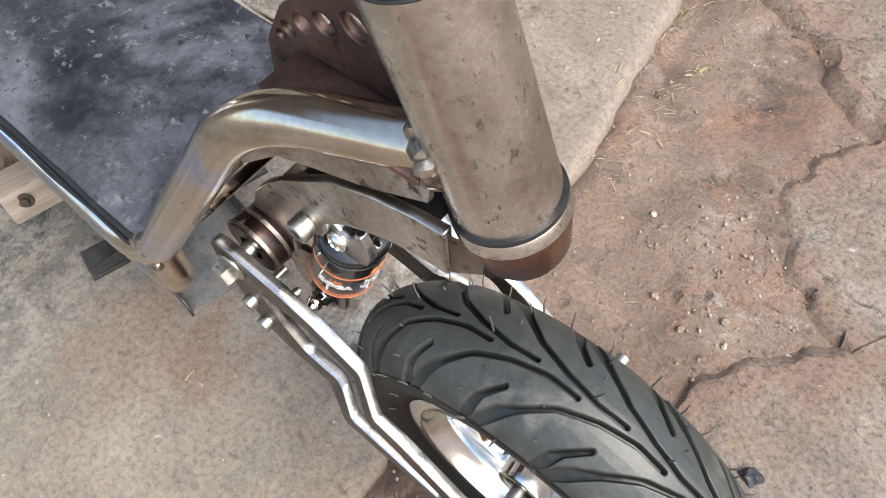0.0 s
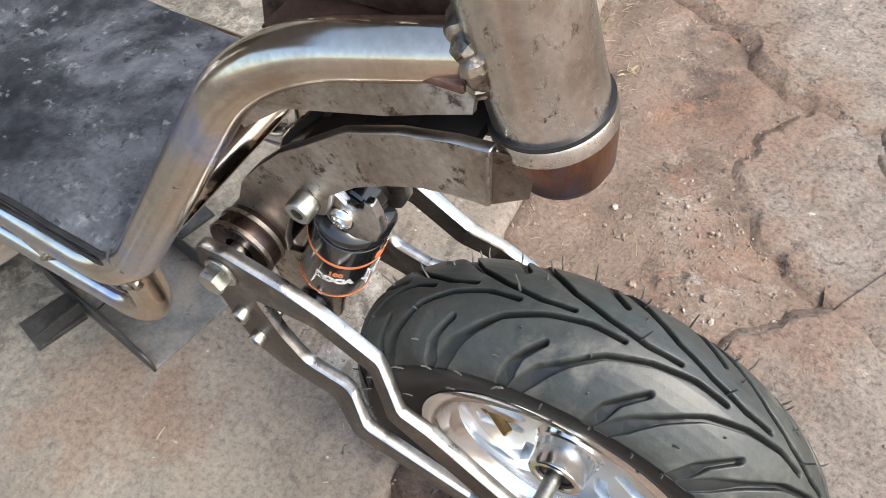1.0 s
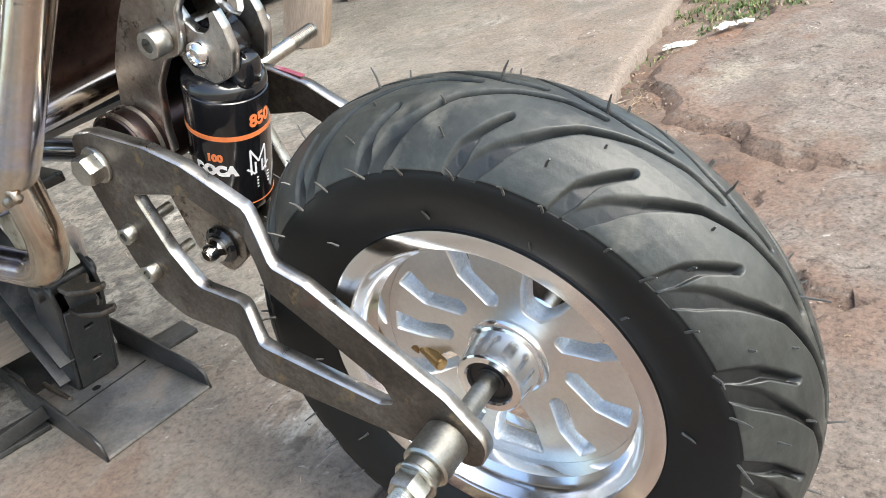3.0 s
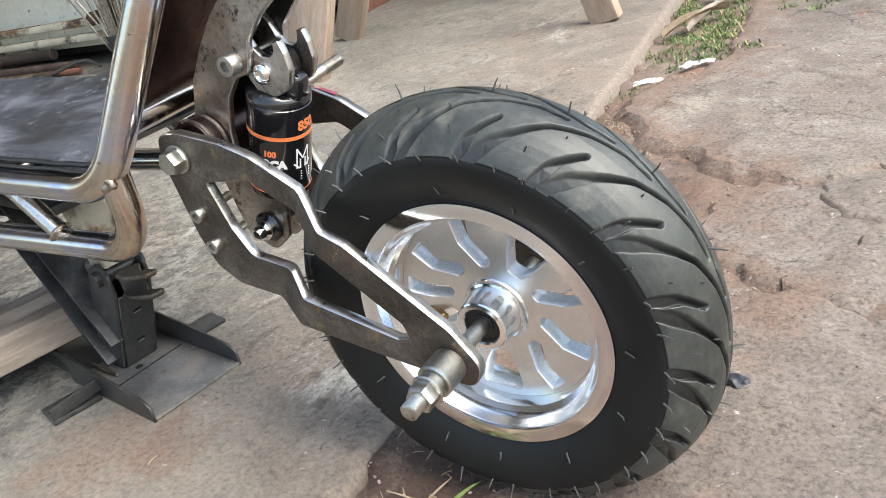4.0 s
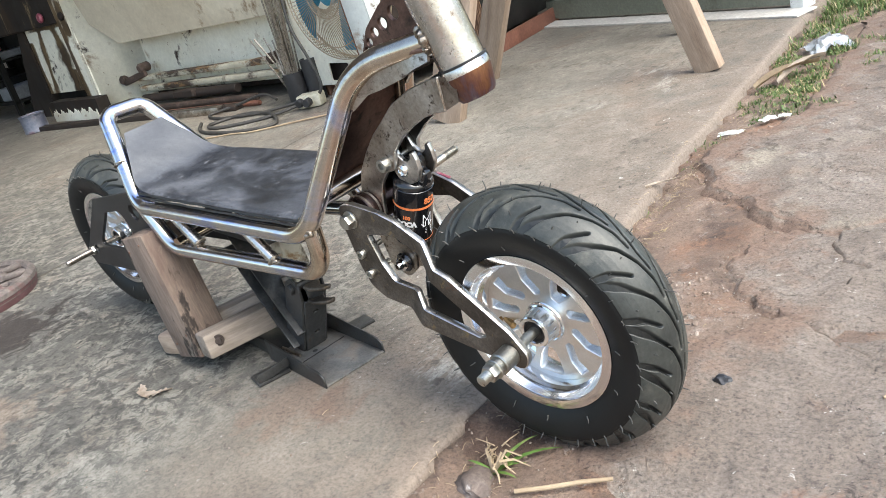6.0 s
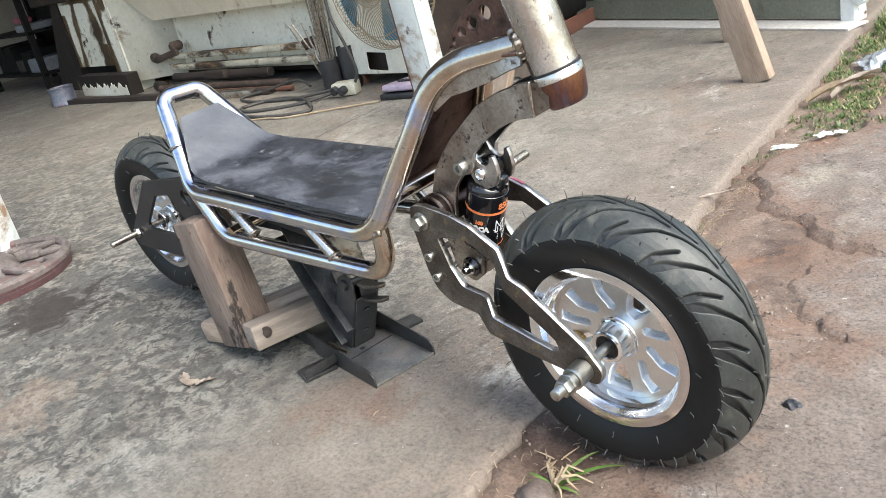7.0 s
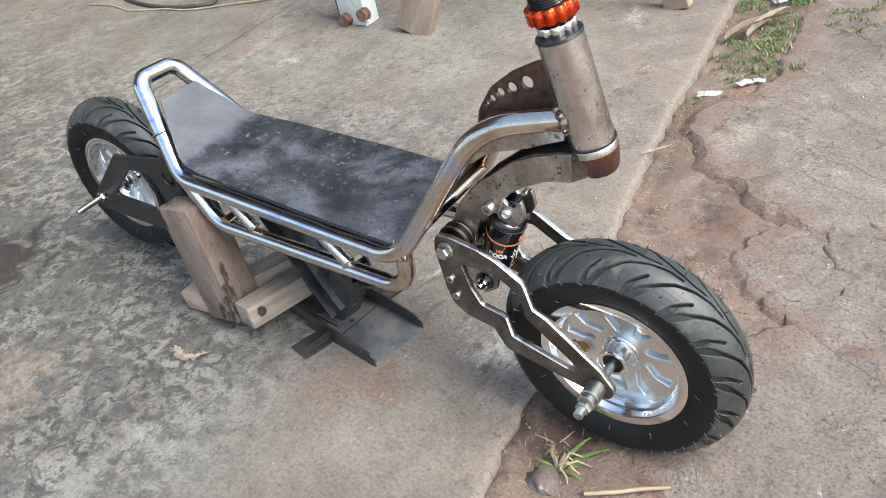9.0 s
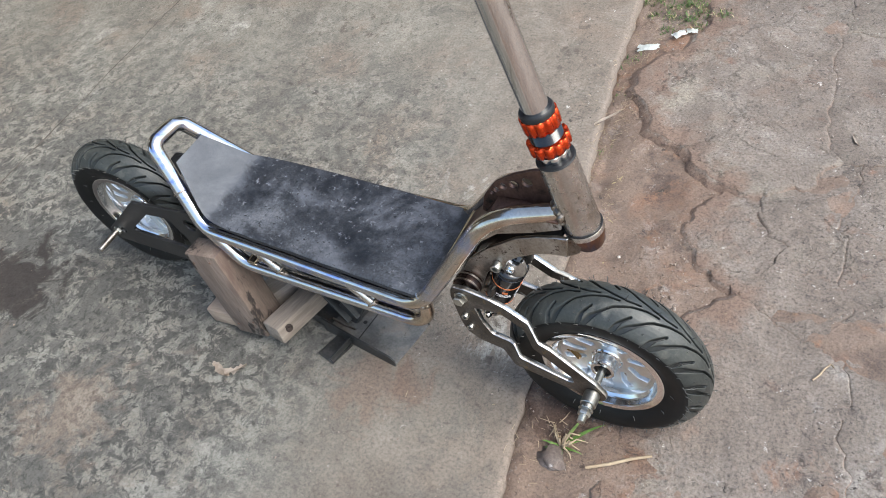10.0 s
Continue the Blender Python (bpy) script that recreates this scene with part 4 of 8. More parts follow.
def slot2d(inner, bend, outer, half):
    """A bent slot through three points given by radius and angle, its inner end round, its outer end square in the rim."""
    pts = [Vector((r * math.cos(radians(a)), r * math.sin(radians(a)))) for r, a in (inner, bend, outer)]
    d0, d1 = (pts[1] - pts[0]).normalized(), (pts[2] - pts[1]).normalized()
    n0, n1 = Vector((-d0.y, d0.x)), Vector((-d1.y, d1.x))
    mid = (n0 + n1).normalized()
    wide = half * 1.35
    line = [pts[0] - n0 * half, pts[1] - mid * half, pts[2] - n1 * wide, pts[2] + n1 * wide, pts[1] + mid * half, pts[0] + n0 * half, pts[0] - d0 * half * 0.9]
    return fillet2d(line, [half * 0.5, half, half * 0.25, half * 0.25, half, half * 0.5, half * 0.7], 5)


def spoke_disc_mesh():
    """The pierced disc: bent slots round the hub in two mirrored fans, and two wide windows between them."""
    lines = [circle2d(0, 0, 0.0772, 96)]
    for a, bend in ((163, 6), (127, 15), (91, 13), (22, -9), (-12, -14), (-49, -12), (-136, 12), (-168, 5)):
        lines.append(slot2d((0.0375, a), (0.055, a + bend), (0.0715, a + bend * 0.85), 0.0047))
    for a in (55, -97):
        p = [(r * math.cos(radians(a + d)), r * math.sin(radians(a + d))) for r, d in ((0.036, -8), (0.050, -13), (0.071, -13), (0.071, 13), (0.050, 13), (0.036, 8))]
        lines.append(fillet2d(p, [0.005, 0.006, 0.003, 0.003, 0.006, 0.005], 5))
    me = upright_plate("spoke_disc", lines, 0.003, 0.014, 0.0010)
    me.materials.append(MILLED_ALU)
    me.materials.append(CAST_ALU)
    for p in me.polygons:
        if abs(p.normal.y) < 0.5:
            p.material_index = 1
    return me


def wheel_mesh_set():
    hub = bmesh.new()
    turn = Matrix.Rotation(radians(-90), 4, "X")
    lathe(hub, [(0.0135, -0.0262), (0.0145, -0.0275), (0.0180, -0.0275), (0.0190, -0.0268), (0.0194, -0.0255), (0.0212, -0.0085), (0.0228, -0.0076), (0.0234, -0.0060), (0.0248, -0.0045), (0.0250, 0.010), (0.0225, 0.013), (0.0205, 0.0265), (0.0135, 0.0265)], 56, turn, close=True)
    bearing = bmesh.new()
    lathe(bearing, [(0.0058, -0.0245), (0.0080, -0.0245), (0.0082, -0.0238), (0.0122, -0.0238), (0.0125, -0.0250), (0.0137, -0.0250), (0.0137, 0.025), (0.0058, 0.025)], 48, turn, close=True)
    for f in bearing.faces:
        f.material_index = 0
    return dict(tyre=tyre_mesh(), whisker=whisker_mesh(), rim=rim_mesh(), spoke_disc=spoke_disc_mesh(), hub=finish("hub", hub, POLISHED_ALU, 35), bearing=finish("bearing", bearing, SEAL, 35))


WHEEL = wheel_mesh_set()


def wheel(name, centre, steer, spin, label, size=1.0):
    base = Matrix.Translation(centre) @ Matrix.Rotation(radians(steer), 4, "Z") @ Matrix.Scale(size, 4)
    turned = base @ Matrix.Rotation(radians(spin), 4, "Y")
    tyre = part("tyre", WHEEL["tyre"], None, scooter, label, m=turned)
    part("whisker", WHEEL["whisker"], None, tyre, kind="stuff")
    rim = part("rim", WHEEL["rim"], None, scooter, "polished cast aluminium rim", m=base)
    for key in ("spoke_disc", "hub", "bearing"):
        part(key, WHEEL[key], None, rim)
    return tyre, rim, base


front_tyre, front_rim, front_base = wheel("front", FRONT_AXLE, 0.8, 29.3, "new fat black tyre with deep angled tread grooves")
rear_tyre, rear_rim, rear_base = wheel("rear", REAR_AXLE, 0.0, 9.0, "new fat black rear tyre with moulding whiskers", 0.97)

# tyre valve with its brass stem
bm = bmesh.new()
rod(bm, (-0.060, 0.000, -0.006), (-0.042, -0.010, -0.009), 0.0040, 14, 0.0008)
rod(bm, (-0.068, 0.002, -0.005), (-0.060, 0.000, -0.006), 0.0055, 14, 0.0008)
part("valve", bm, surface("brass_valve", [(0.3, (0.20, 0.115, 0.04)), (0.7, (0.33, 0.21, 0.085))], 60, (0.3, 0.5), 0.8), front_rim, "brass tyre valve")
# a drilled brake disc behind the front wheel
disc_lines = [circle2d(0, 0, 0.066, 80), circle2d(0, 0, 0.044, 60)] + [circle2d(0.055 * math.cos(k * math.pi / 9), 0.055 * math.sin(k * math.pi / 9), 0.004, 12) for k in range(18)]
me = upright_plate("brake_disc", disc_lines, 0.037, 0.003, 0.0003)
part("brake_disc", me, RAW_STEEL, front_rim, "drilled steel brake disc")


# -- frame tubes
def tube(name, points, radii, r=TUBE_R, seg=24, label="", parent=None, material=None):
    bm = bmesh.new()
    sweep(bm, rounded_path(points, radii, 14), r, seg)
    me = finish(name, bm, material or RAIL_TUBE, 40)
    me.attributes.new("rail", "FLOAT", "POINT").data.foreach_set("value", [float(np.interp(-v.co.x, [0.27, 0.36], [0.0, 1.0])) for v in me.vertices])
    return part(name, me, None, parent or scooter, label)


def weld_line(name, path, parent, bead=0.0022, closed=True, seed=1):
    """A lumpy weld bead along a path of points."""
    bm = bmesh.new()
    rng = random.Random(seed)
    fine = []
    n = len(path)
    for k in range(n if closed else n - 1):
        a, b = Vector(path[k]), Vector(path[(k + 1) % n])
        steps = max(1, int((b - a).length / 0.0012))
        fine += [a.lerp(b, j / steps) for j in range(steps)]
    radii = [bead * (0.72 + 0.34 * abs(math.sin(k * 0.62 + 0.8 * noise.noise(Vector((k * 0.11, seed, 0)))))) * (1 + 0.35 * noise.noise(Vector((k * 0.13, seed, 4)))) for k in range(len(fine))]
    fine = [p + Vector((rng.uniform(-1, 1), rng.uniform(-1, 1), rng.uniform(-1, 1))) * bead * 0.10 for p in fine]
    sweep(bm, fine, radii, 9, closed=closed)
    return part(name, bm, WELD, parent)


def weld_ring(name, centre, way, r, parent, bead=0.0022, count=26, full=360):
    """A weld bead round a tube."""
    m = axis_matrix(centre, Vector(centre) + Vector(way))
    path = [m @ Vector((r * math.cos(radians(full) * k / count), r * math.sin(radians(full) * k / count), 0.0009 * noise.noise(Vector((k * 0.5, centre[0] * 90, 1))))) for k in range(count)]
    return weld_line(name, path, parent, bead, full == 360, int(abs(centre[0]) * 9000) + count)


def saddle_weld(start, end, r, a, way, big, parent, bead, seed):
    """A weld where a tube of radius r meets a thicker one of radius big round the axis a + way."""
    m = axis_matrix(start, end)
    length = (Vector(end) - Vector(start)).length
    path = []
    for k in range(30):
        ang = 2 * math.pi * k / 30
        for j in range(200):
            p = m @ Vector((r * math.cos(ang), r * math.sin(ang), length * j / 199))
            w = p - a
            if (w - way * w.dot(way)).length < big:
                break
        path.append(p)
    return weld_line("weld", path, parent, bead, True, seed)


HEAD_A, HEAD_D = Vector((-0.057, -0.003, 0.437)), Vector((-0.208, -0.057, 0.977)).normalized()


def head(s):
    return HEAD_A + HEAD_D * s


NEAR = [(-0.068, -0.011, 0.464), (-0.173, -0.043, 0.452), (-0.291, -0.0920, 0.268), (-0.719, -0.0765, 0.2795), (-0.806, -0.030, 0.412), (-0.806, 0.004, 0.410)]
FAR = [(-0.068, 0.004, 0.464), (-0.173, 0.034, 0.452), (-0.288, 0.092, 0.276), (-0.716, 0.081, 0.287), (-0.804, 0.037, 0.408), (-0.806, 0.004, 0.410)]


def other(points):
    return [(x, -y, z) for x, y, z in points]


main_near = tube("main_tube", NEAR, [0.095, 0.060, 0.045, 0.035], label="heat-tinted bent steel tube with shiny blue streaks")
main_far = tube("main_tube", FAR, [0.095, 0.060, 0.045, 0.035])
for side, owner in ((1, main_near), (-1, main_far)):
    weld_ring("weld", (-0.7575, side * -0.0595, 0.3415), (-0.087, side * 0.050, 0.126), 0.0114, owner, 0.0013, 26)
saddle_weld((-0.120, -0.0275, 0.459), (-0.068, -0.011, 0.464), 0.0128, HEAD_A, HEAD_D, 0.0250, main_near, 0.0056, 5)
saddle_weld((-0.120, 0.019, 0.459), (-0.068, 0.004, 0.464), 0.0128, HEAD_A, HEAD_D, 0.0250, main_far, 0.0030, 6)
weld_ring("weld", (-0.806, -0.0090, 0.4105), (0, 1, -0.03), 0.0114, main_near, 0.0014, 26)
weld_ring("weld", (-0.8055, 0.0200, 0.4092), (0, 1, -0.03), 0.0114, main_far, 0.0018, 26)
LOWER = [(-0.708, -0.0780, 0.281), (-0.664, -0.078, 0.2125), (-0.289, -0.086, 0.2120), (-0.284, -0.0865, 0.292)]
for side in (1, -1):
    pts = LOWER if side == 1 else other(LOWER)
    low = tube("lower_tube", pts, [0.05, 0.044], 0.0118, label="thinner bent steel tube below the deck rail" if side == 1 else "")
    puddle = [(pts[-1][0] + dx, pts[-1][1] - side * (0.0100 - abs(dx) * 0.30), pts[-1][2] + dz) for dx, dz in ((0.007, 0.004), (0.008, -0.008), (0.002, -0.004), (-0.003, -0.009), (0.003, -0.013), (0.007, -0.018), (0.000, -0.021), (-0.006, -0.016))]
    weld_line("weld", puddle, low, 0.0042, False, 3 + side)
    for top, bottom in (((-0.620, -0.0810, 0.272), (-0.576, -0.0815, 0.228)), ((-0.437, -0.0850, 0.266), (-0.392, -0.0850, 0.221))):
        a, b = Vector((top[0], side * top[1], top[2])), Vector((bottom[0], side * bottom[1], bottom[2]))
        bm = bmesh.new()
        rod(bm, a, b, 0.0082, 20)
        strut = part("strut", bm, HEAD_STEEL, scooter)
        weld_ring("weld", b - (b - a).normalized() * 0.002, b - a, 0.0084, strut, 0.0022, 16)
# cross tubes that join the two sides
for a, r in (((-0.262, 0.312), 0.0100), ((-0.64, 0.224), 0.0090)):
    bm = bmesh.new()
    rod(bm, (a[0], -0.084, a[1]), (a[0], 0.084, a[1]), r, 20)
    part("cross_tube", bm, CHROME_TUBE, scooter)

# -- neck: dark web between the uprights, side gussets, and the pierced top plate
bm = bmesh.new()
web = [bm.verts.new(p) for p in ((-0.268, -0.076, 0.316), (-0.268, 0.070, 0.316), (-0.172, 0.032, 0.452), (-0.172, -0.040, 0.452))]
bm.faces.new(web)
bmesh.ops.solidify(bm, geom=bm.faces[:], thickness=0.004)
part("neck_web", bm, DARK_STEEL, scooter, "rust-brown steel web between the uprights", smooth=None)
GUSSET_TOP = [(-0.076, -0.0200, 0.462), (-0.094, -0.0240, 0.459), (-0.115, -0.0290, 0.456), (-0.145, -0.0340, 0.452), (-0.1700, -0.0400, 0.446), (-0.190, -0.0470, 0.420)]
GUSSET_LOW = [(-0.076, -0.0270, 0.4445), (-0.094, -0.0300, 0.4395), (-0.115, -0.0315, 0.4315), (-0.145, -0.0340, 0.4235), (-0.1665, -0.0375, 0.4195), (-0.188, -0.0450, 0.4050)]
for side in (1, -1):
    bm = bmesh.new()
    shift = 0.0 if side == 1 else -0.008
    tops = [bm.verts.new((x, side * y + shift, z)) for x, y, z in GUSSET_TOP]
    lows = [bm.verts.new((x, side * y + shift, z)) for x, y, z in GUSSET_LOW]
    for k in range(5):
        bm.faces.new((tops[k], tops[k + 1], lows[k + 1], lows[k]))
    bmesh.ops.recalc_face_normals(bm, faces=bm.faces)
    bmesh.ops.solidify(bm, geom=bm.faces[:], thickness=0.004)
    part("neck_gusset", bm, RAW_STEEL, scooter, smooth=30)
bm = bmesh.new()
box(bm, (0.096, 0.056, 0.004), pose(-0.126, -0.004, 0.4550, 0, -3, 0), 0.001)
part("neck_cover", bm, DARK_STEEL, scooter)
top_outline = fillet2d([(-0.096, 0.524), (-0.117, 0.5180), (-0.146, 0.5035), (-0.176, 0.4810), (-0.196, 0.450), (-0.203, 0.418), (-0.188, 0.416), (-0.172, 0.456), (-0.078, 0.460)], [0.002, 0.03, 0.03, 0.03, 0.03, 0.004, 0.004, 0.02, 0.002])
holes = [circle2d(-0.1280, 0.4930, 0.0074), circle2d(-0.1480, 0.4840, 0.0062), circle2d(-0.1635, 0.4760, 0.0052), circle2d(-0.1755, 0.4665, 0.0042), circle2d(-0.1828, 0.4590, 0.0028, 16)]
me = upright_plate("top_gusset", [top_outline] + holes, -0.004, 0.005, 0.0007)
part("top_gusset", me, DARK_STEEL, scooter, "rounded gusset plate with five holes")

# -- head tube, headset and steering column
bm = bmesh.new()
lathe(bm, [(0.0205, -0.001), (0.0245, -0.001), (0.0245, 0.1190), (0.0205, 0.1190)], 56, axis_matrix(HEAD_A, head(1)), close=True)
head_tube = part("head_tube", bm, HEAD_STEEL, scooter, "stained bare-steel head tube")
bm = bmesh.new()
lathe(bm, [(0.0, -0.0030), (0.0255, -0.0030), (0.0264, -0.0045), (0.0264, -0.0115), (0.0, -0.0115)], 56, axis_matrix(HEAD_A, head(1)))
part("lower_race", bm, HEAD_STEEL, scooter)
bm = bmesh.new()
lathe(bm, [(0.0, -0.0008), (0.0262, -0.0008), (0.0262, -0.0032), (0.0, -0.0032)], 56, axis_matrix(HEAD_A, head(1)))
part("lower_seal", bm, SEAL, scooter)
bm = bmesh.new()
lathe(bm, [(0, 0.1188), (0.0246, 0.1188), (0.0251, 0.1197), (0.0246, 0.1206), (0.0250, 0.1213), (0.0244, 0.1226), (0.0215, 0.1234), (0, 0.1234)], 56, axis_matrix(HEAD_A, head(1)))
part("upper_seal", bm, SEAL, scooter)


def toothed(name, s0, s1, r, teeth, cut, material, label="", flare=0.0):
    """A ring nut with notches round its rim."""
    line = []
    for k in range(teeth):
        for f, rr in ((0.0, r), (0.56, r), (0.64, r - cut), (0.92, r - cut)):
            a = 2 * math.pi * (k + f) / teeth
            line.append((rr * math.cos(a), rr * math.sin(a)))
    me = plate(name, [line], s1 - s0, 0.0012, axis_matrix(head((s0 + s1) / 2), head(1)))
    return part(name, me, material, scooter, label)


toothed("castle_nut", 0.1222, 0.1360, 0.0200, 8, 0.0030, CHROME, "bright castellated headset nut")
toothed("ring_nut", 0.1390, 0.1550, 0.0265, 12, 0.0032, ORANGE_ALU, "orange anodised scalloped ring nut")
toothed("ring_nut", 0.1720, 0.1920, 0.0235, 12, 0.0020, ORANGE_ALU, "orange anodised fluted ring nut")
bm = bmesh.new()
lathe(bm, [(0, 0.134)] + [(0.0205 if k % 2 else 0.0193, 0.134 + 0.0013 * k) for k in range(46)] + [(0, 0.1940)], 48, axis_matrix(HEAD_A, head(1)))
part("threaded_sleeve", bm, BLACK_GLOSS, scooter)
bm = bmesh.new()
lathe(bm, [(0, 0.1915), (0.0212, 0.1915), (0.0215, 0.1975), (0.0198, 0.2000), (0, 0.2000)], 48, axis_matrix(HEAD_A, head(1)))
part("clamp_ring", bm, SEAL, scooter)
bm = bmesh.new()
rod(bm, head(0.18), head(0.82), 0.0165, 48, 0.001)
part("steering_column", bm, STEM, scooter, "shiny bare steel steering column")

# -- fork crown: two arched side plates with a dark cover between them, and the cup under the head tube
# the fork stands one centimetre to the right of the frame's middle plane
frame_parts = set(ob.name for ob in scooter.children)
FORK = Matrix.Translation((0, -0.010, 0))
ARCH = fillet2d([(-0.248, 0.274), (-0.246, 0.290), (-0.230, 0.326), (-0.212, 0.348), (-0.191, 0.3695), (-0.178, 0.379), (-0.145, 0.405), (-0.113, 0.4195), (-0.085, 0.4275), (-0.068, 0.430), (-0.070, 0.394),
                 (-0.088, 0.392), (-0.106, 0.387), (-0.125, 0.378), (-0.145, 0.366), (-0.163, 0.350), (-0.167, 0.338), (-0.172, 0.328), (-0.186, 0.325), (-0.200, 0.311), (-0.210, 0.285), (-0.212, 0.270)],
                [0.008, 0.02, 0.02, 0.02, 0.01, 0.01, 0.02, 0.02, 0.01, 0.001, 0.001, 0.004, 0.02, 0.02, 0.02, 0.008, 0.008, 0.006, 0.006, 0.02, 0.02, 0.004])
arch_near = upright_plate("fork_side", [ARCH], -0.0190, 0.006, 0.0008)
arch_near.materials.append(RAW_STEEL)
arch_near.materials.append(CUT_EDGE)
for p in arch_near.polygons:
    if abs(p.normal.y) < 0.85:
        p.material_index = 1
side_near = part("fork_side", arch_near, None, scooter, "arched cut steel fork plate with bright scraped edges")
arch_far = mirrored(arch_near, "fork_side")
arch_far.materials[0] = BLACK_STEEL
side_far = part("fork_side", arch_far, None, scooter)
bm = bmesh.new()
ridge = [(-0.240, 0.292), (-0.225, 0.324), (-0.207, 0.345), (-0.187, 0.3655), (-0.174, 0.375), (-0.142, 0.400), (-0.111, 0.4145), (-0.080, 0.4235)]
for (x0, z0), (x1, z1) in zip(ridge, ridge[1:]):
    a, b = Vector((x0, 0, z0)), Vector((x1, 0, z1))
    n = Vector((-(z1 - z0), 0, x1 - x0)).normalized() * 0.004
    q = [bm.verts.new(p + Vector((0, y, 0))) for y in (-0.0158, 0.0158) for p in (a, b, b - n, a - n)]
    for f in ((0, 1, 5, 4), (3, 2, 6, 7), (0, 4, 7, 3), (1, 2, 6, 5)):
        bm.faces.new([q[i] for i in f])
bmesh.ops.remove_doubles(bm, verts=bm.verts, dist=0.0002)
part("crown_cover", bm, BLACK_STEEL, scooter, "dark cover plate of the fork crown", smooth=30)
for side in (-1, 1):
    bm = bmesh.new()
    quad = [bm.verts.new(p) for p in ((-0.0695, side * 0.0200, 0.4285), (-0.0695, side * 0.0200, 0.3945), (-0.0545, side * 0.0150, 0.4010), (-0.0500, side * 0.0165, 0.4270))]
    bm.faces.new(quad)
    bmesh.ops.solidify(bm, geom=bm.faces[:], thickness=side * 0.004)
    part("crown_wedge", bm, RAW_STEEL, scooter, smooth=None)
    weld_line("weld", [(-0.0695, side * 0.0218, 0.427), (-0.0697, side * 0.0222, 0.410), (-0.0697, side * 0.0218, 0.396)], side_near if side == -1 else side_far, 0.0012, False, 31)
cup_m = FORK.inverted() @ axis_matrix(HEAD_A, head(1))
bm = bmesh.new()
lathe(bm, [(0, -0.0110), (0.0258, -0.0110), (0.0254, -0.016), (0.0215, -0.034), (0.0185, -0.039), (0, -0.039)], 56, cup_m)
part("steerer_cup", bm, HEAT_STEEL, scooter, "heat-blued steel cup below the head tube")

# -- link arms on both sides of the wheel
PIVOT = Vector((-0.2325, 0, 0.2810))
ARM = fillet2d([(-0.2520, 0.2760), (-0.2480, 0.2990), (-0.2270, 0.3005), (-0.1880, 0.2920), (-0.1630, 0.2820), (-0.1290, 0.2590), (-0.1180, 0.2450), (-0.1090, 0.2330), (-0.0920, 0.2245),
                (-0.0250, 0.1665), (-0.0070, 0.1405), (-0.0160, 0.1225), (-0.0905, 0.1390), (-0.1530, 0.1540), (-0.1800, 0.1690), (-0.2180, 0.1770), (-0.2370, 0.1920), (-0.2450, 0.2180)],
               [0.02, 0.012, 0.012, 0.02, 0.02, 0.010, 0.008, 0.006, 0.006, 0.02, 0.014, 0.012, 0.02, 0.008, 0.006, 0.02, 0.02, 0.02])
ARM_WINDOW = fillet2d([(-0.2145, 0.2620), (-0.1710, 0.2640), (-0.1370, 0.2415), (-0.1270, 0.2290), (-0.1200, 0.2175), (-0.0620, 0.1675), (-0.0590, 0.1565), (-0.0690, 0.1545), (-0.1450, 0.1785), (-0.1560, 0.1945),
                       (-0.1930, 0.2030), (-0.2050, 0.2260)],
                      [0.004, 0.012, 0.008, 0.006, 0.006, 0.003, 0.003, 0.003, 0.006, 0.006, 0.012, 0.02])


def jogged(me):
    """Bends the plate outward in front of the kinks, so that it clears the tyre."""
    bm = bmesh.new()
    bm.from_mesh(me)
    origin, way = Vector((-0.130, 0, 0.258)), Vector((0.868, 0, -0.497))
    for d in (0.0, 0.004, 0.027, 0.031):
        bmesh.ops.bisect_plane(bm, geom=bm.verts[:] + bm.edges[:] + bm.faces[:], plane_co=origin + way * d, plane_no=way, dist=1e-6)
    for v in bm.verts:
        d = (Vector((v.co.x, 0, v.co.z)) - origin).dot(way)
        v.co.y -= 0.012 * float(np.interp(d, [0, 0.004, 0.027, 0.031], [0, 0.06, 0.94, 1]))
    bm.to_mesh(me)
    bm.free()
    return me


arm_me = jogged(upright_plate("link_arm", [ARM, ARM_WINDOW], -0.0520, 0.008, 0.0007))
arm_me.materials.append(ARM_STEEL)
arm_me.materials.append(CUT_EDGE)
for p in arm_me.polygons:
    if abs(p.normal.y) < 0.85:
        p.material_index = 1
arm_near = part("link_arm", arm_me, None, scooter, "forked link arm cut from thick steel plate")
arm_far = part("link_arm", mirrored(arm_me, "link_arm"), None, scooter)
bm = bmesh.new()
beam(bm, (-0.1880, 0.0535, 0.2920), (-0.1680, 0.0535, 0.2852), 0.0040, 0.0008, (0, 0, 1), 0.0002)
part("paint_mark", bm, RED_EDGE, arm_far, "smear of red paint")
bm = bmesh.new()
lathe(bm, [(0.010, -0.0400), (0.0205, -0.0400), (0.0215, -0.0388), (0.0215, -0.0260), (0.0205, -0.0245), (0.0205, 0.0245), (0.0215, 0.0260), (0.0215, 0.0465), (0.0205, 0.0478), (0.010, 0.0478)], 48,
      Matrix.Translation(PIVOT) @ Matrix.Rotation(radians(-90), 4, "X"), close=True)
part("pivot_tube", bm, DRUM, scooter, "dark heat-tinted pivot tube")
for y in (-0.0378, -0.0270):
    bm = bmesh.new()
    lathe(bm, [(0.0208, y - 0.0013), (0.0222, y - 0.0013), (0.0222, y + 0.0013), (0.0208, y + 0.0013)], 48, Matrix.Translation(PIVOT) @ Matrix.Rotation(radians(-90), 4, "X"), close=True)
    part("collar", bm, RAW_STEEL, scooter)
bm = bmesh.new()
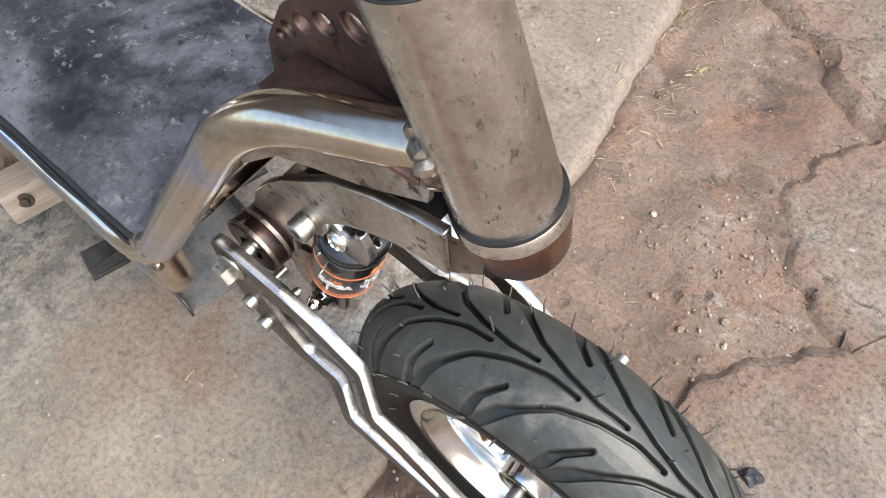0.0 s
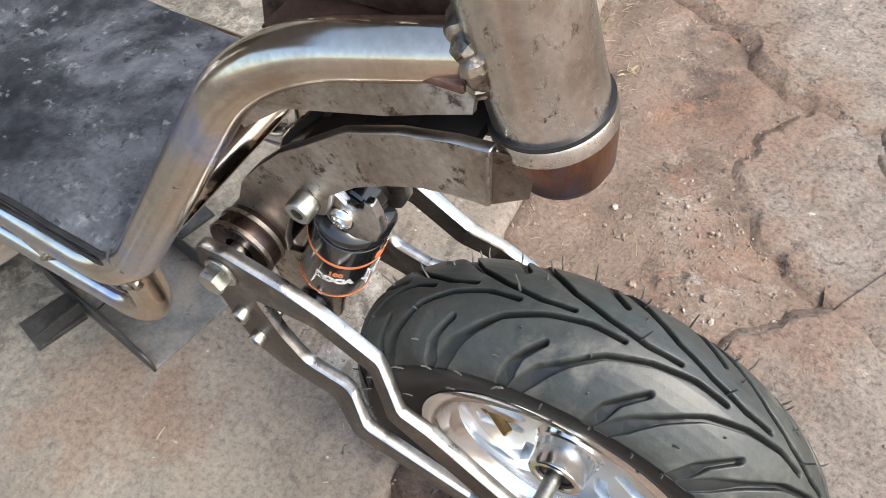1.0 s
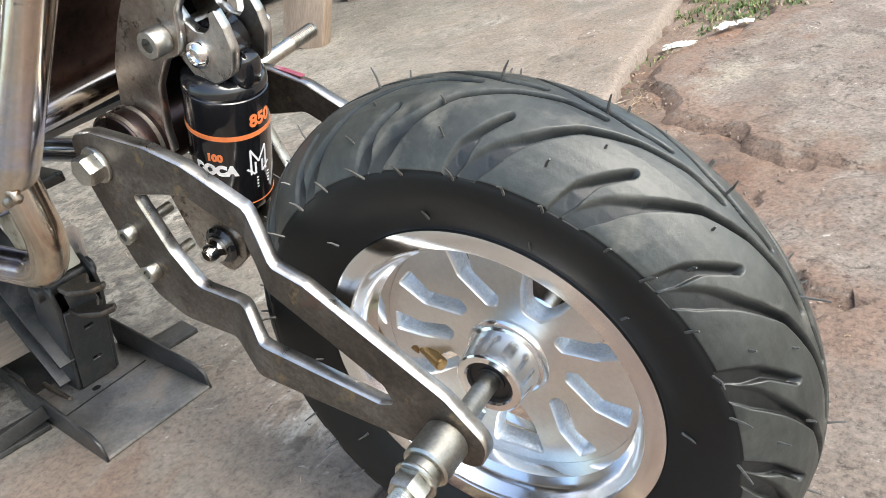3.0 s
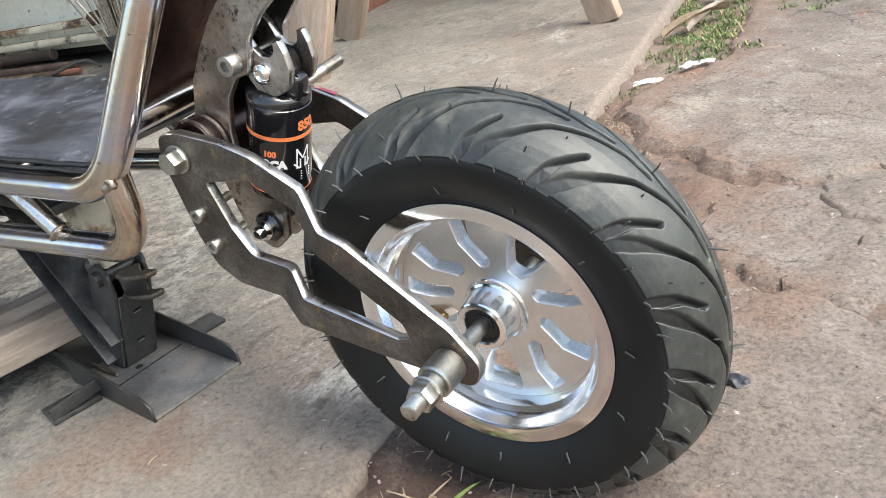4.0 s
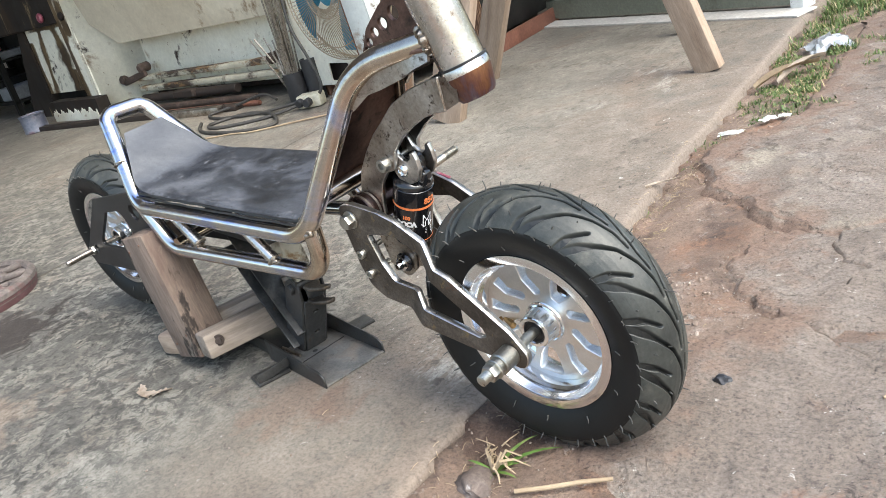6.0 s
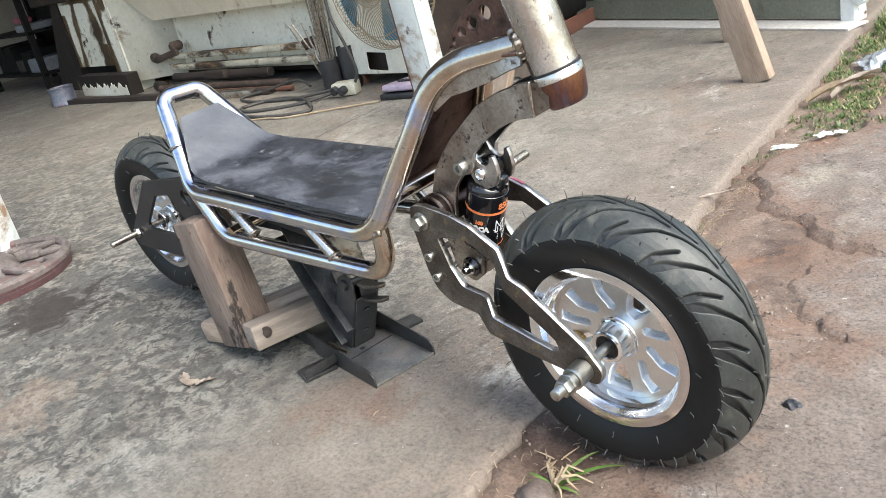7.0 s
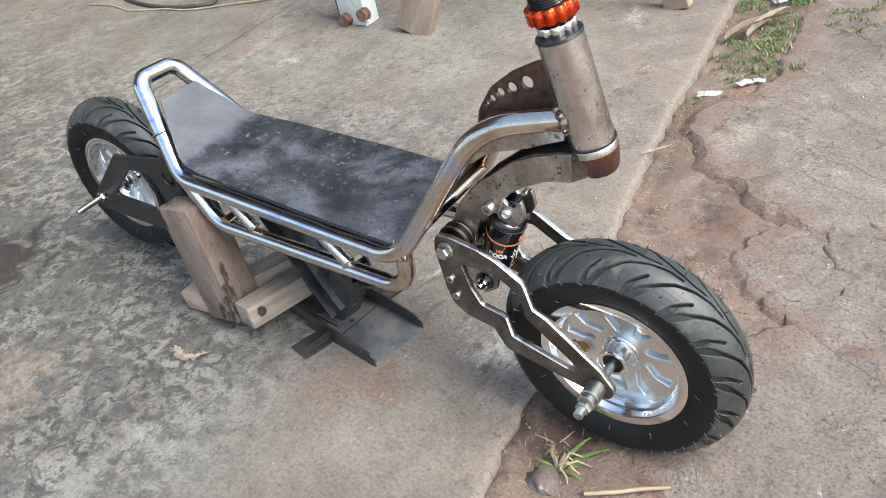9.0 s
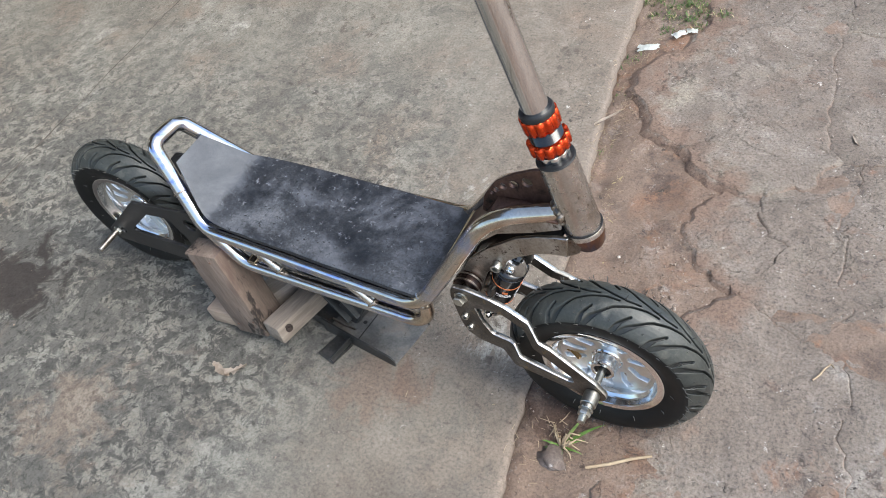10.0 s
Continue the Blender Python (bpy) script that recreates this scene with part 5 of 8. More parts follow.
rod(bm, PIVOT + Vector((0, -0.056, 0)), PIVOT + Vector((0, 0.050, 0)), 0.0062, 20, 0.001)
# its long free end, with the thread at the tip, stands a little askew
FREE_A, FREE_B = PIVOT + Vector((0.0015, 0.046, 0.001)), PIVOT + Vector((0.0160, 0.1265, 0.0105))
rod(bm, FREE_A, FREE_A.lerp(FREE_B, 0.72), 0.0052, 20)
lathe(bm, [(0.0052 if k % 2 else 0.0047, 0.0007 * k) for k in range(31)] + [(0.0042, 0.0222), (0, 0.0222)], 18, axis_matrix(FREE_A.lerp(FREE_B, 0.72), FREE_B))
part("pivot_bolt", bm, ZINC, scooter)
bm = bmesh.new()
rod(bm, PIVOT + Vector((0, -0.056, 0)), PIVOT + Vector((0, -0.0585, 0)), 0.0112, 28, 0.0006)
hexagon(bm, PIVOT + Vector((0, -0.0585, 0)), PIVOT + Vector((0, -0.0680, 0)), 0.0160, 0.0015)
part("bolt_head", bm, ZINC, scooter, "zinc-plated hexagon bolt head")


def screw(x, y, z, length, r, parent, shank=0.0):
    bm = bmesh.new()
    if shank:
        rod(bm, (x, y + shank, z), (x, y, z), r * 0.6, 16)
    cap_screw(bm, (x, y, z), (x, y - length, z), r)
    return part("socket_screw", bm, ZINC, parent)


screw(-0.2315, -0.056, 0.2370, 0.0070, 0.0056, scooter, 0.03)
screw(-0.2265, -0.056, 0.2115, 0.0070, 0.0056, scooter, 0.03)
screw(-0.180, -0.0222, 0.3375, 0.0105, 0.0078, scooter, 0.05)

# -- inner plate that carries the damper's foot
foot_lines = fillet2d([(-0.247, 0.250), (-0.206, 0.262), (-0.186, 0.232), (-0.196, 0.196), (-0.216, 0.182), (-0.240, 0.198)], 0.010)
for side in (-1, 1):
    me = upright_plate("damper_foot_plate", [foot_lines], side * 0.0115, 0.005, 0.0006)
    part("damper_foot_plate", me, RAW_STEEL, scooter)
bm = bmesh.new()
rod(bm, (-0.2140, -0.013, 0.2040), (-0.2140, -0.0180, 0.2040), 0.0125, 32, 0.002)
part("damper_bush", bm, BLACK_GLOSS, scooter)
bm = bmesh.new()
lathe(bm, [(0, 0.0), (0.0085, 0.0), (0.0085, 0.004), (0.0062, 0.006), (0.0060, 0.009), (0.0042, 0.0125), (0, 0.0138)], 24, axis_matrix((-0.2140, -0.0178, 0.2040), (-0.2140, -0.1, 0.2040)))
part("dome_nut", bm, CHROME, scooter)

# -- damper: gloss black can with orange band and print
D_TOP, D_FOOT = Vector((-0.164, 0, 0.326)), Vector((-0.2135, 0, 0.2045))
dm = axis_matrix(D_TOP, D_FOOT)
bm = bmesh.new()
lathe(bm, [(0, 0.013), (0.0125, 0.013), (0.0205, 0.0150), (0.0230, 0.0180), (0.0234, 0.0215), (0.0229, 0.0220), (0.0229, 0.0235), (0.0235, 0.024), (0.0235, 0.094), (0.0222, 0.0985), (0.0150, 0.100), (0, 0.100)], 64, dm)
damper = part("damper", bm, BLACK_GLOSS, scooter, "gloss black air damper with orange band and white print")
bm = bmesh.new()
lathe(bm, [(0, 0.099), (0.0135, 0.099), (0.0135, 0.122), (0.010, 0.126), (0, 0.126)], 32, dm)
part("damper_rod", bm, BLACK_STEEL, damper)
bm = bmesh.new()
lathe(bm, [(0.0233, 0.0445), (0.02365, 0.0445), (0.02365, 0.0475), (0.0233, 0.0475)], 64, dm, close=True)
part("orange_band", bm, ORANGE_INK, damper)
bm = bmesh.new()
lathe(bm, [(0.0233, 0.0920), (0.02365, 0.0920), (0.02365, 0.0928), (0.0233, 0.0928)], 64, dm, close=True)
part("orange_band", bm, ORANGE_INK, damper)
# the eye at the top, with its rounded lug
bm = bmesh.new()
rod(bm, D_TOP + Vector((0, -0.0090, 0)), D_TOP + Vector((0, 0.0090, 0)), 0.0145, 40, 0.0015)
part("damper_eye", bm, BLACK_GLOSS, damper)
bm = bmesh.new()
box(bm, (0.018, 0.022, 0.020), dm @ Matrix.Translation((0, 0, 0.0125)), 0.005, 3)
box(bm, (0.017, 0.018, 0.022), dm @ pose(0.001, -0.0150, 0.0090, 0, 0, 0), 0.0065, 4)
box(bm, (0.016, 0.020, 0.016), dm @ pose(0.0, -0.0060, 0.0030, 0, 0, 0), 0.005, 3)
part("damper_lug", bm, BLACK_GLOSS, damper)


def wrap(me, radius):
    """Bends flat print (x across, y up) round the damper's can; x = 0 is its right flank."""
    for v in me.vertices:
        a, h, lift = -v.co.x / radius, v.co.y, v.co.z
        r = radius + lift
        v.co = dm @ Vector((r * math.cos(a), r * math.sin(a), 0.058 - h))
    return me


def damper_print(text, size, across, up, material, bold=0.0):
    me = writing("print", text, size, Matrix.Translation((across, up, 0.0)), 0.00025, bold)
    me.materials.clear()
    me.materials.append(material)
    part("print", wrap(me, 0.02345), None, damper)


damper_print("850", 0.0105, 0.0375, 0.0205, ORANGE_INK, 0.0004)
damper_print("100", 0.0062, 0.0085, -0.0010, ORANGE_INK, 0.0004)
damper_print("ROCA", 0.0085, 0.0085, -0.0095, WHITE_INK, 0.0007)
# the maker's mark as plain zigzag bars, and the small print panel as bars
bm = bmesh.new()
for k, (x0, y0, x1, y1) in enumerate(((-13, -19, -13, -4), (-13, -4, -8.5, -12), (-8.5, -12, -4, -4), (-4, -4, -4, -19), (-15, -15, -11, -19), (-2, -15, -6, -19), (-10.5, -19, -10.5, -12), (-6.5, -19, -6.5, -12))):
    beam(bm, (x0 / 850 + 0.0440, y0 / 900 + 0.0068, 0), (x1 / 850 + 0.0440, y1 / 900 + 0.0068, 0), 0.0012, 0.0006, (0, 0, 1), 0)
for k in range(4):
    beam(bm, (0.0320, -0.0175 - 0.0022 * k, 0), (0.0420, -0.0175 - 0.0022 * k, 0), 0.0007, 0.0006, (0, 0, 1), 0)
mark = finish("mark", bm, WHITE_INK)
part("mark", wrap(mark, 0.02345), None, damper)

# hooked top brackets on both sides of the eye
HOOK = fillet2d([(D_TOP.x + x, D_TOP.z + z) for x, z in ((0.004, -0.0175), (0.018, -0.0130), (0.0245, 0.0), (0.0240, 0.012), (0.0215, 0.0215), (0.0165, 0.0205), (0.0145, 0.0135), (0.0090, 0.0105), (0.0030, 0.0120),
                                                         (-0.0025, 0.018), (-0.0060, 0.028), (-0.0120, 0.037), (-0.0175, 0.044), (-0.0225, 0.042), (-0.0235, 0.025), (-0.0195, 0.006), (-0.0110, -0.012))],
                [0.010, 0.010, 0.008, 0.006, 0.002, 0.001, 0.003, 0.003, 0.004, 0.004, 0.005, 0.004, 0.002, 0.003, 0.008, 0.008, 0.008])
for side in (-1, 1):
    me = upright_plate("hook_bracket", [HOOK], side * 0.0128, 0.006, 0.0007)
    me.materials.append(RAW_STEEL)
    me.materials.append(CUT_EDGE)
    for p in me.polygons:
        if abs(p.normal.y) < 0.8:
            p.material_index = 1
    part("hook_bracket", me, None, scooter, "hooked steel damper bracket")
bm = bmesh.new()
rod(bm, D_TOP + Vector((0, 0.036, 0)), D_TOP + Vector((0, -0.0158, 0)), 0.005, 20, 0.001)
lathe(bm, [(0, 0), (0.0078, 0), (0.0080, 0.001), (0.0066, 0.0040), (0.0044, 0.0052), (0.0040, 0.0030), (0, 0.0030)], 24, axis_matrix(D_TOP + Vector((0, -0.0156, 0)), D_TOP + Vector((0, -0.1, 0))))
part("button_screw", bm, CHROME, scooter)
bm = bmesh.new()
rod(bm, (-0.180, -0.0165, 0.3375), (-0.180, -0.0085, 0.3375), 0.0110, 28, 0.001)
part("spacer", bm, DARK_STEEL, scooter)

# -- front axle with spacer and nuts
bm = bmesh.new()
rod(bm, (0, -0.112, 0), (0, 0.100, 0), 0.0058, 24, 0.001)
front_axle = part("front_axle", bm, ZINC, scooter, "threaded axle", m=Matrix.Translation((FRONT_AXLE.x, 0, FRONT_AXLE.z)))
bm = bmesh.new()
rod(bm, (0, -0.0682, 0), (0, -0.0900, 0), 0.0125, 32, 0.0012)
part("axle_spacer", bm, ZINC, front_axle)
bm = bmesh.new()
rod(bm, (0, -0.0900, 0), (0, -0.0965, 0), 0.0100, 28, 0.001)
rod(bm, (0, -0.0965, 0), (0, -0.0985, 0), 0.0115, 28, 0.0006)
hexagon(bm, (0, -0.0985, 0), (0, -0.1085, 0), 0.0175, 0.0014)
part("axle_nut", bm, ZINC, front_axle)
bm = bmesh.new()
lathe(bm, [(0.0056 if k % 2 else 0.0062, 0.0006 * k) for k in range(20)] + [(0, 0.012)], 24, axis_matrix((0, -0.1085, 0), (0, -0.2, 0)))
part("thread", bm, ZINC, front_axle)

for ob in scooter.children:
    if ob.name not in frame_parts:
        ob.matrix_basis = FORK @ ob.matrix_basis

# -- deck sheet with rolled edges and the raised tail
DECK_SHEET = fading(DECK, "bare", [(0.32, (0.044, 0.047, 0.056)), (0.5, (0.068, 0.072, 0.083)), (0.68, (0.105, 0.110, 0.122))])


def deck_mesh():
    """Stations along x with height and the reach to both sides; the last ones climb the tail."""
    cols = [(-0.268, 0.301, 0.084, 0.083), (-0.285, 0.2935, 0.090, 0.085), (-0.30, 0.2905, 0.092, 0.087), (-0.36, 0.2925, 0.0905, 0.0885), (-0.42, 0.2945, 0.089, 0.090), (-0.49, 0.2972, 0.0865, 0.090), (-0.56, 0.300, 0.084, 0.090),
            (-0.62, 0.3025, 0.082, 0.0885), (-0.66, 0.3045, 0.0805, 0.087), (-0.685, 0.3070, 0.079, 0.084), (-0.700, 0.3112, 0.0765, 0.079), (-0.710, 0.3170, 0.0735, 0.0735), (-0.720, 0.3258, 0.068, 0.068), (-0.734, 0.3430, 0.057, 0.059), (-0.752, 0.3610, 0.044, 0.050), (-0.771, 0.3790, 0.030, 0.040)]
    bm = bmesh.new()
    rows = []
    for x, z, yn, yf in cols:
        row = []
        for k in range(29):
            f = k / 28
            y = -yn + (yn + yf) * f
            flat = float(np.interp(-x, [0.62, 0.74], [1.0, 0.0]))
            sag = 0.004 * flat * math.sin(math.pi * f) + 0.0016 * noise.noise(Vector((x * 14, y * 22, 0)))
            lip = 0.0045 * flat if k == 0 else 0.0
            row.append(bm.verts.new((x, y, z - sag - lip)))
        rows.append(row)
    for a, b in zip(rows, rows[1:]):
        for k in range(28):
            bm.faces.new((a[k], a[k + 1], b[k + 1], b[k]))
    bmesh.ops.subdivide_edges(bm, edges=bm.edges[:], cuts=2, use_grid_fill=True, smooth=0.6)
    bmesh.ops.recalc_face_normals(bm, faces=bm.faces)
    bmesh.ops.solidify(bm, geom=bm.faces[:], thickness=0.0035)
    me = finish("deck_sheet", bm, DECK_SHEET, 50)
    me.attributes.new("bare", "FLOAT", "POINT").data.foreach_set("value", [float(np.interp(-v.co.x, [0.670, 0.722], [0.0, 1.0])) for v in me.vertices])
    return me


deck = part("deck_sheet", deck_mesh(), None, scooter, "black dusty deck sheet, its bare grey tail bent up", smooth=50)
# black sealing strip that laps over the near rail, wavy where it was pressed on
for shift, lift, r in ((0.0015, 0.0008, 0.0022), (0.0060, -0.0022, 0.0015)):
    bm = bmesh.new()
    path = []
    for k in range(90):
        x = -0.272 - 0.425 * k / 89
        y = float(np.interp(-x, [0.268, 0.285, 0.30, 0.42, 0.56, 0.695], [0.084, 0.090, 0.092, 0.089, 0.084, 0.079]))
        z = float(np.interp(-x, [0.268, 0.285, 0.30, 0.42, 0.56, 0.695], [0.301, 0.2935, 0.2905, 0.2945, 0.300, 0.306]))
        path.append((x, -y - shift + 0.0012 * noise.noise(Vector((x * 22, shift * 900, 0))), z + lift - 0.003 + 0.0012 * noise.noise(Vector((x * 30, 5, shift * 900)))))
    sweep(bm, path, r, 8)
    part("edge_strip", bm, SEAL, deck)

# -- rear dropout plates
DROP = fillet2d([(-0.735, 0.262), (-0.742, 0.300), (-0.905, 0.280), (-1.030, 0.168), (-1.015, 0.146), (-0.740, 0.142)], [0.006, 0.006, 0.008, 0.010, 0.010, 0.006])
DROP_WINDOW = fillet2d([(-0.880, 0.256), (-0.825, 0.262), (-0.800, 0.215), (-0.800, 0.184), (-0.955, 0.190)], [0.006, 0.02, 0.03, 0.01, 0.008])
drop_me = upright_plate("dropout", [DROP, DROP_WINDOW, circle2d(-0.772, 0.262, 0.014), circle2d(-0.985, 0.178, 0.007)], -0.0660, 0.006, 0.0006)
drop_me.materials.append(BLACK_STEEL)
part("dropout", drop_me, None, scooter, "black cut steel rear dropout plate")
part("dropout", mirrored(drop_me, "dropout"), None, scooter)
bm = bmesh.new()
rod(bm, (0, -0.130, 0), (0, 0.110, 0), 0.0055, 24, 0.001)
rear_axle = part("rear_axle", bm, RAW_STEEL, scooter, "protruding steel rear axle", m=Matrix.Translation(REAR_AXLE))
bm = bmesh.new()
hexagon(bm, (0, -0.069, 0), (0, -0.080, 0), 0.0165, 0.0014)
part("axle_nut", bm, ZINC, rear_axle)
for side in (-1, 1):
    bm = bmesh.new()
    beam(bm, (-0.700, side * 0.066, 0.285), (-0.752, side * 0.066, 0.262), 0.006, 0.05, (0, 0, 1), 0.001)
    part("dropout_bracket", bm, BLACK_STEEL, scooter)


# ---- wooden support and steel stand under the scooter ----
support = thing("wooden_support", "rough timber prop, scorched post on nailed sole beams", "wooden block", pose(-0.816, 0, 0.0, 0, -9.5, 0))


def timber(name, a, b, w, h, parent, material, up=(0, 0, 1), bevel=0.004):
    bm = bmesh.new()
    beam(bm, (0, 0, 0), (0, 0, (Vector(b) - Vector(a)).length), w, h, (0, 1, 0), bevel)
    z = (Vector(b) - Vector(a)).normalized()
    y = (Vector(up) - z * z.dot(Vector(up))).normalized()
    m = Matrix((y.cross(z), y, z)).transposed().to_4x4()
    m.translation = a
    return part(name, bm, material, parent, m=m)


# the frame tips back on the foot of its post
timber("post", (0.1215, -0.087, 0.004), (0.1215, -0.087, 0.219), 0.077, 0.062, support, BURNT_WOOD, (0, 1, 0))
timber("foot_block", (0.004, -0.084, 0.020), (0.080, -0.087, 0.022), 0.050, 0.038, support, PALE_WOOD, (0, 0, 1), 0.007)
timber("sole_beam", (0.187, -0.120, 0.027), (0.214, 0.006, 0.020), 0.046, 0.040, support, WOOD)
timber("sole_beam", (0.118, -0.054, 0.028), (0.185, 0.085, 0.028), 0.054, 0.046, support, WOOD)
timber("cross_board", (0.170, 0.092, 0.066), (0.292, 0.024, 0.066), 0.050, 0.024, support, WOOD, (0, 0, 1))
bm = bmesh.new()
rod(bm, (0.213, -0.1035, 0.030), (0.219, -0.1075, 0.030), 0.0050, 16, 0.0008)
rod(bm, (0.213, -0.1035, 0.030), (0.2152, -0.1050, 0.030), 0.0090, 20, 0.0004)
part("bolt", bm, DARK_JUNK, support)
for x, z in ((0.098, 0.030), (0.146, 0.046), (0.095, 0.196), (0.140, 0.204)):
    bm = bmesh.new()
    rod(bm, (x, -0.1170, z), (x, -0.1192, z), 0.0022, 8, 0.0004)
    part("nail", bm, RUST, support)

stand = thing("steel_stand", "black welded steel prop stand on a folded channel base", "stand", pose(-0.4045, -0.021, 0, 0, 0, -9))


def stand_part(name, build, material=None, smooth=30):
    bm = bmesh.new()
    build(bm)
    return part(name, bm, material or STAND_STEEL, stand, smooth=smooth)


# folded tray: sole and two upturned sides that grow towards the rear, and the plain plate behind
stand_part("tray", lambda bm: box(bm, (0.170, 0.104, 0.003), pose(-0.085, 0, 0.0028), 0.0005), TRAY_STEEL)
for side in (-1, 1):
    outline = [(0.0, 0.0), (0.0, 0.017), (-0.012, 0.024), (-0.172, 0.036), (-0.172, 0.0)]
    me = upright_plate("tray_side", [outline], side * 0.0525, 0.003, 0.0004)
    part("tray_side", me, STAND_STEEL, stand)
stand_part("seam", lambda bm: beam(bm, (-0.098, -0.046, 0.0045), (-0.104, 0.046, 0.0045), 0.0016, 0.0012, (0, 0, 1), 0.0002), BLACK_STEEL)
stand_part("hole", lambda bm: rod(bm, (-0.112, -0.004, 0.0040), (-0.112, -0.004, 0.0048), 0.0042, 16), SEAL)
stand_part("rear_plate", lambda bm: box(bm, (0.115, 0.090, 0.004), pose(-0.226, -0.002, 0.0030), 0.0006))
stand_part("rear_flange", lambda bm: box(bm, (0.112, 0.004, 0.024), pose(-0.226, -0.0455, 0.015), 0.0006))
stand_part("cross_bar", lambda bm: beam(bm, (-0.126, -0.106, 0.0032), (-0.120, -0.0545, 0.0032), 0.040, 0.005, (0, 0, 1), 0.0006))
stand_part("cross_bar", lambda bm: beam(bm, (-0.120, 0.0545, 0.0032), (-0.116, 0.106, 0.0032), 0.034, 0.005, (0, 0, 1), 0.0006))
stand_part("cross_bar_rib", lambda bm: beam(bm, (-0.108, -0.106, 0.0120), (-0.102, -0.0545, 0.0180), 0.003, 0.014, (0, 0, 1), 0.0005))
# boxed column of two folded cheeks with drilled holes, leaning forward
CHEEK = fillet2d([(-0.166, 0.006), (-0.124, 0.006), (-0.068, 0.108), (-0.066, 0.128), (-0.082, 0.144), (-0.104, 0.134), (-0.158, 0.040)], [0.002, 0.002, 0.006, 0.010, 0.012, 0.014, 0.008])
for y in (-0.014, 0.026):
    me = upright_plate("column_cheek", [CHEEK, circle2d(-0.086, 0.126, 0.0055, 18)], y, 0.004, 0.0005)
    part("column_cheek", me, STAND_STEEL, stand)
rise = Vector((0.056, 0, 0.102)).normalized()
web = Matrix(((0, rise.x, rise.z), (1, 0, 0), (0, rise.z, -rise.x))).to_4x4()
web.translation = (-0.1245, 0.006, 0.006)
slots = [fillet2d([(x - 0.0045, z - 0.0024), (x + 0.0045, z - 0.0024), (x + 0.0045, z + 0.0024), (x - 0.0045, z + 0.0024)], [0.0015] * 4) for x, z in ((0.002, 0.034), (0.001, 0.082))]
part("column_web", plate("column_web", [[(-0.018, 0.0), (0.018, 0.0), (0.018, 0.104), (0.010, 0.106), (-0.018, 0.112)]] + slots, 0.004, 0.0005, web), STAND_STEEL, stand)
stand_part("column_back", lambda bm: beam(bm, (-0.160, 0.006, 0.036), (-0.106, 0.006, 0.132), 0.004, 0.036, (0, 1, 0), 0.0005))
# slanting arm behind it: a channel with its open side out, on to the frame
for low, high, name, w, h, y in (((-0.118, 0.030), (-0.250, 0.181), "arm_web", 0.046, 0.004, 0.008), ((-0.134, 0.014), (-0.268, 0.168), "arm_flange", 0.005, 0.034, -0.010), ((-0.102, 0.046), (-0.232, 0.195), "arm_flange", 0.005, 0.034, -0.010)):
    stand_part(name, lambda bm: beam(bm, (low[0], y, low[1]), (high[0], y, high[1]), w, h, (0, 1, 0), 0.0006))
stand_part("arm_head", lambda bm: beam(bm, (-0.254, 0.004, 0.168), (-0.262, 0.004, 0.272), 0.050, 0.020, (0, 1, 0), 0.002))
for x, z in ((-0.150, 0.040), (-0.176, 0.074)):
    stand_part("arm_bolt", lambda bm: rod(bm, (x, 0.006, z + 0.020), (x, -0.002, z + 0.020), 0.0050, 14, 0.001))
stand_part("saddle", lambda bm: box(bm, (0.190, 0.080, 0.010), pose(-0.175, 0.004, 0.2090, 0, 0, 0), 0.002))
stand_part("saddle_post", lambda bm: beam(bm, (-0.088, 0.006, 0.132), (-0.108, 0.006, 0.206), 0.034, 0.032, (0, 1, 0), 0.002), GRIMY_CREAM)
stand_part("pivot", lambda bm: rod(bm, (-0.086, -0.022, 0.126), (-0.086, 0.034, 0.126), 0.0085, 20, 0.001))
# the spring clevis: two flat fingers, one above the other, on a short plate
for z in (0.1285, 0.1065):
    finger = fillet2d([(-0.040, -0.050), (-0.006, -0.050), (0.030, -0.040), (0.036, -0.030), (0.028, -0.026), (0.002, -0.034), (-0.014, -0.030), (-0.036, -0.024)], [0.006, 0.01, 0.006, 0.003, 0.003, 0.008, 0.008, 0.004])
    me = plate("hook", [finger], 0.005, 0.0008, Matrix.Translation((-0.042, 0.046, z)) @ Matrix.Diagonal((0.58, 1.1, 1, 1)))
    part("hook", me, ARM_STEEL, stand)
stand_part("hook_plate", lambda bm: beam(bm, (-0.064, -0.006, 0.1175), (-0.056, 0.016, 0.1175), 0.006, 0.024, (0, 0, 1), 0.0008))
stand_part("weld", lambda bm: sweep(bm, [(-0.172, -0.029, 0.008), (-0.154, -0.030, 0.009), (-0.136, -0.029, 0.008), (-0.116, -0.028, 0.008)], [0.002, 0.003, 0.0025, 0.002], 8), WELD)


# ---- litter, grass and small stones in the yard ----
GRASS = surface("grass_blade", [(0.3, (0.045, 0.085, 0.018)), (0.7, (0.09, 0.15, 0.038))], 14, (0.5, 0.7), 0.0, (), 60, 0.2, 0.0, world_space=True)
nt = GRASS.node_tree
blade_tone = ramp(nt, [(0.0, (0.035, 0.070, 0.014)), (0.5, (0.085, 0.145, 0.034)), (0.82, (0.15, 0.19, 0.06)), (0.86, (0.34, 0.27, 0.14)), (1.0, (0.40, 0.33, 0.20))])
nt.links.new(nt.nodes.new("ShaderNodeNewGeometry").outputs["Random Per Island"], blade_tone.inputs["Fac"])
nt.links.new(blade_tone.outputs["Color"], nt.nodes["Principled BSDF"].inputs["Base Color"])
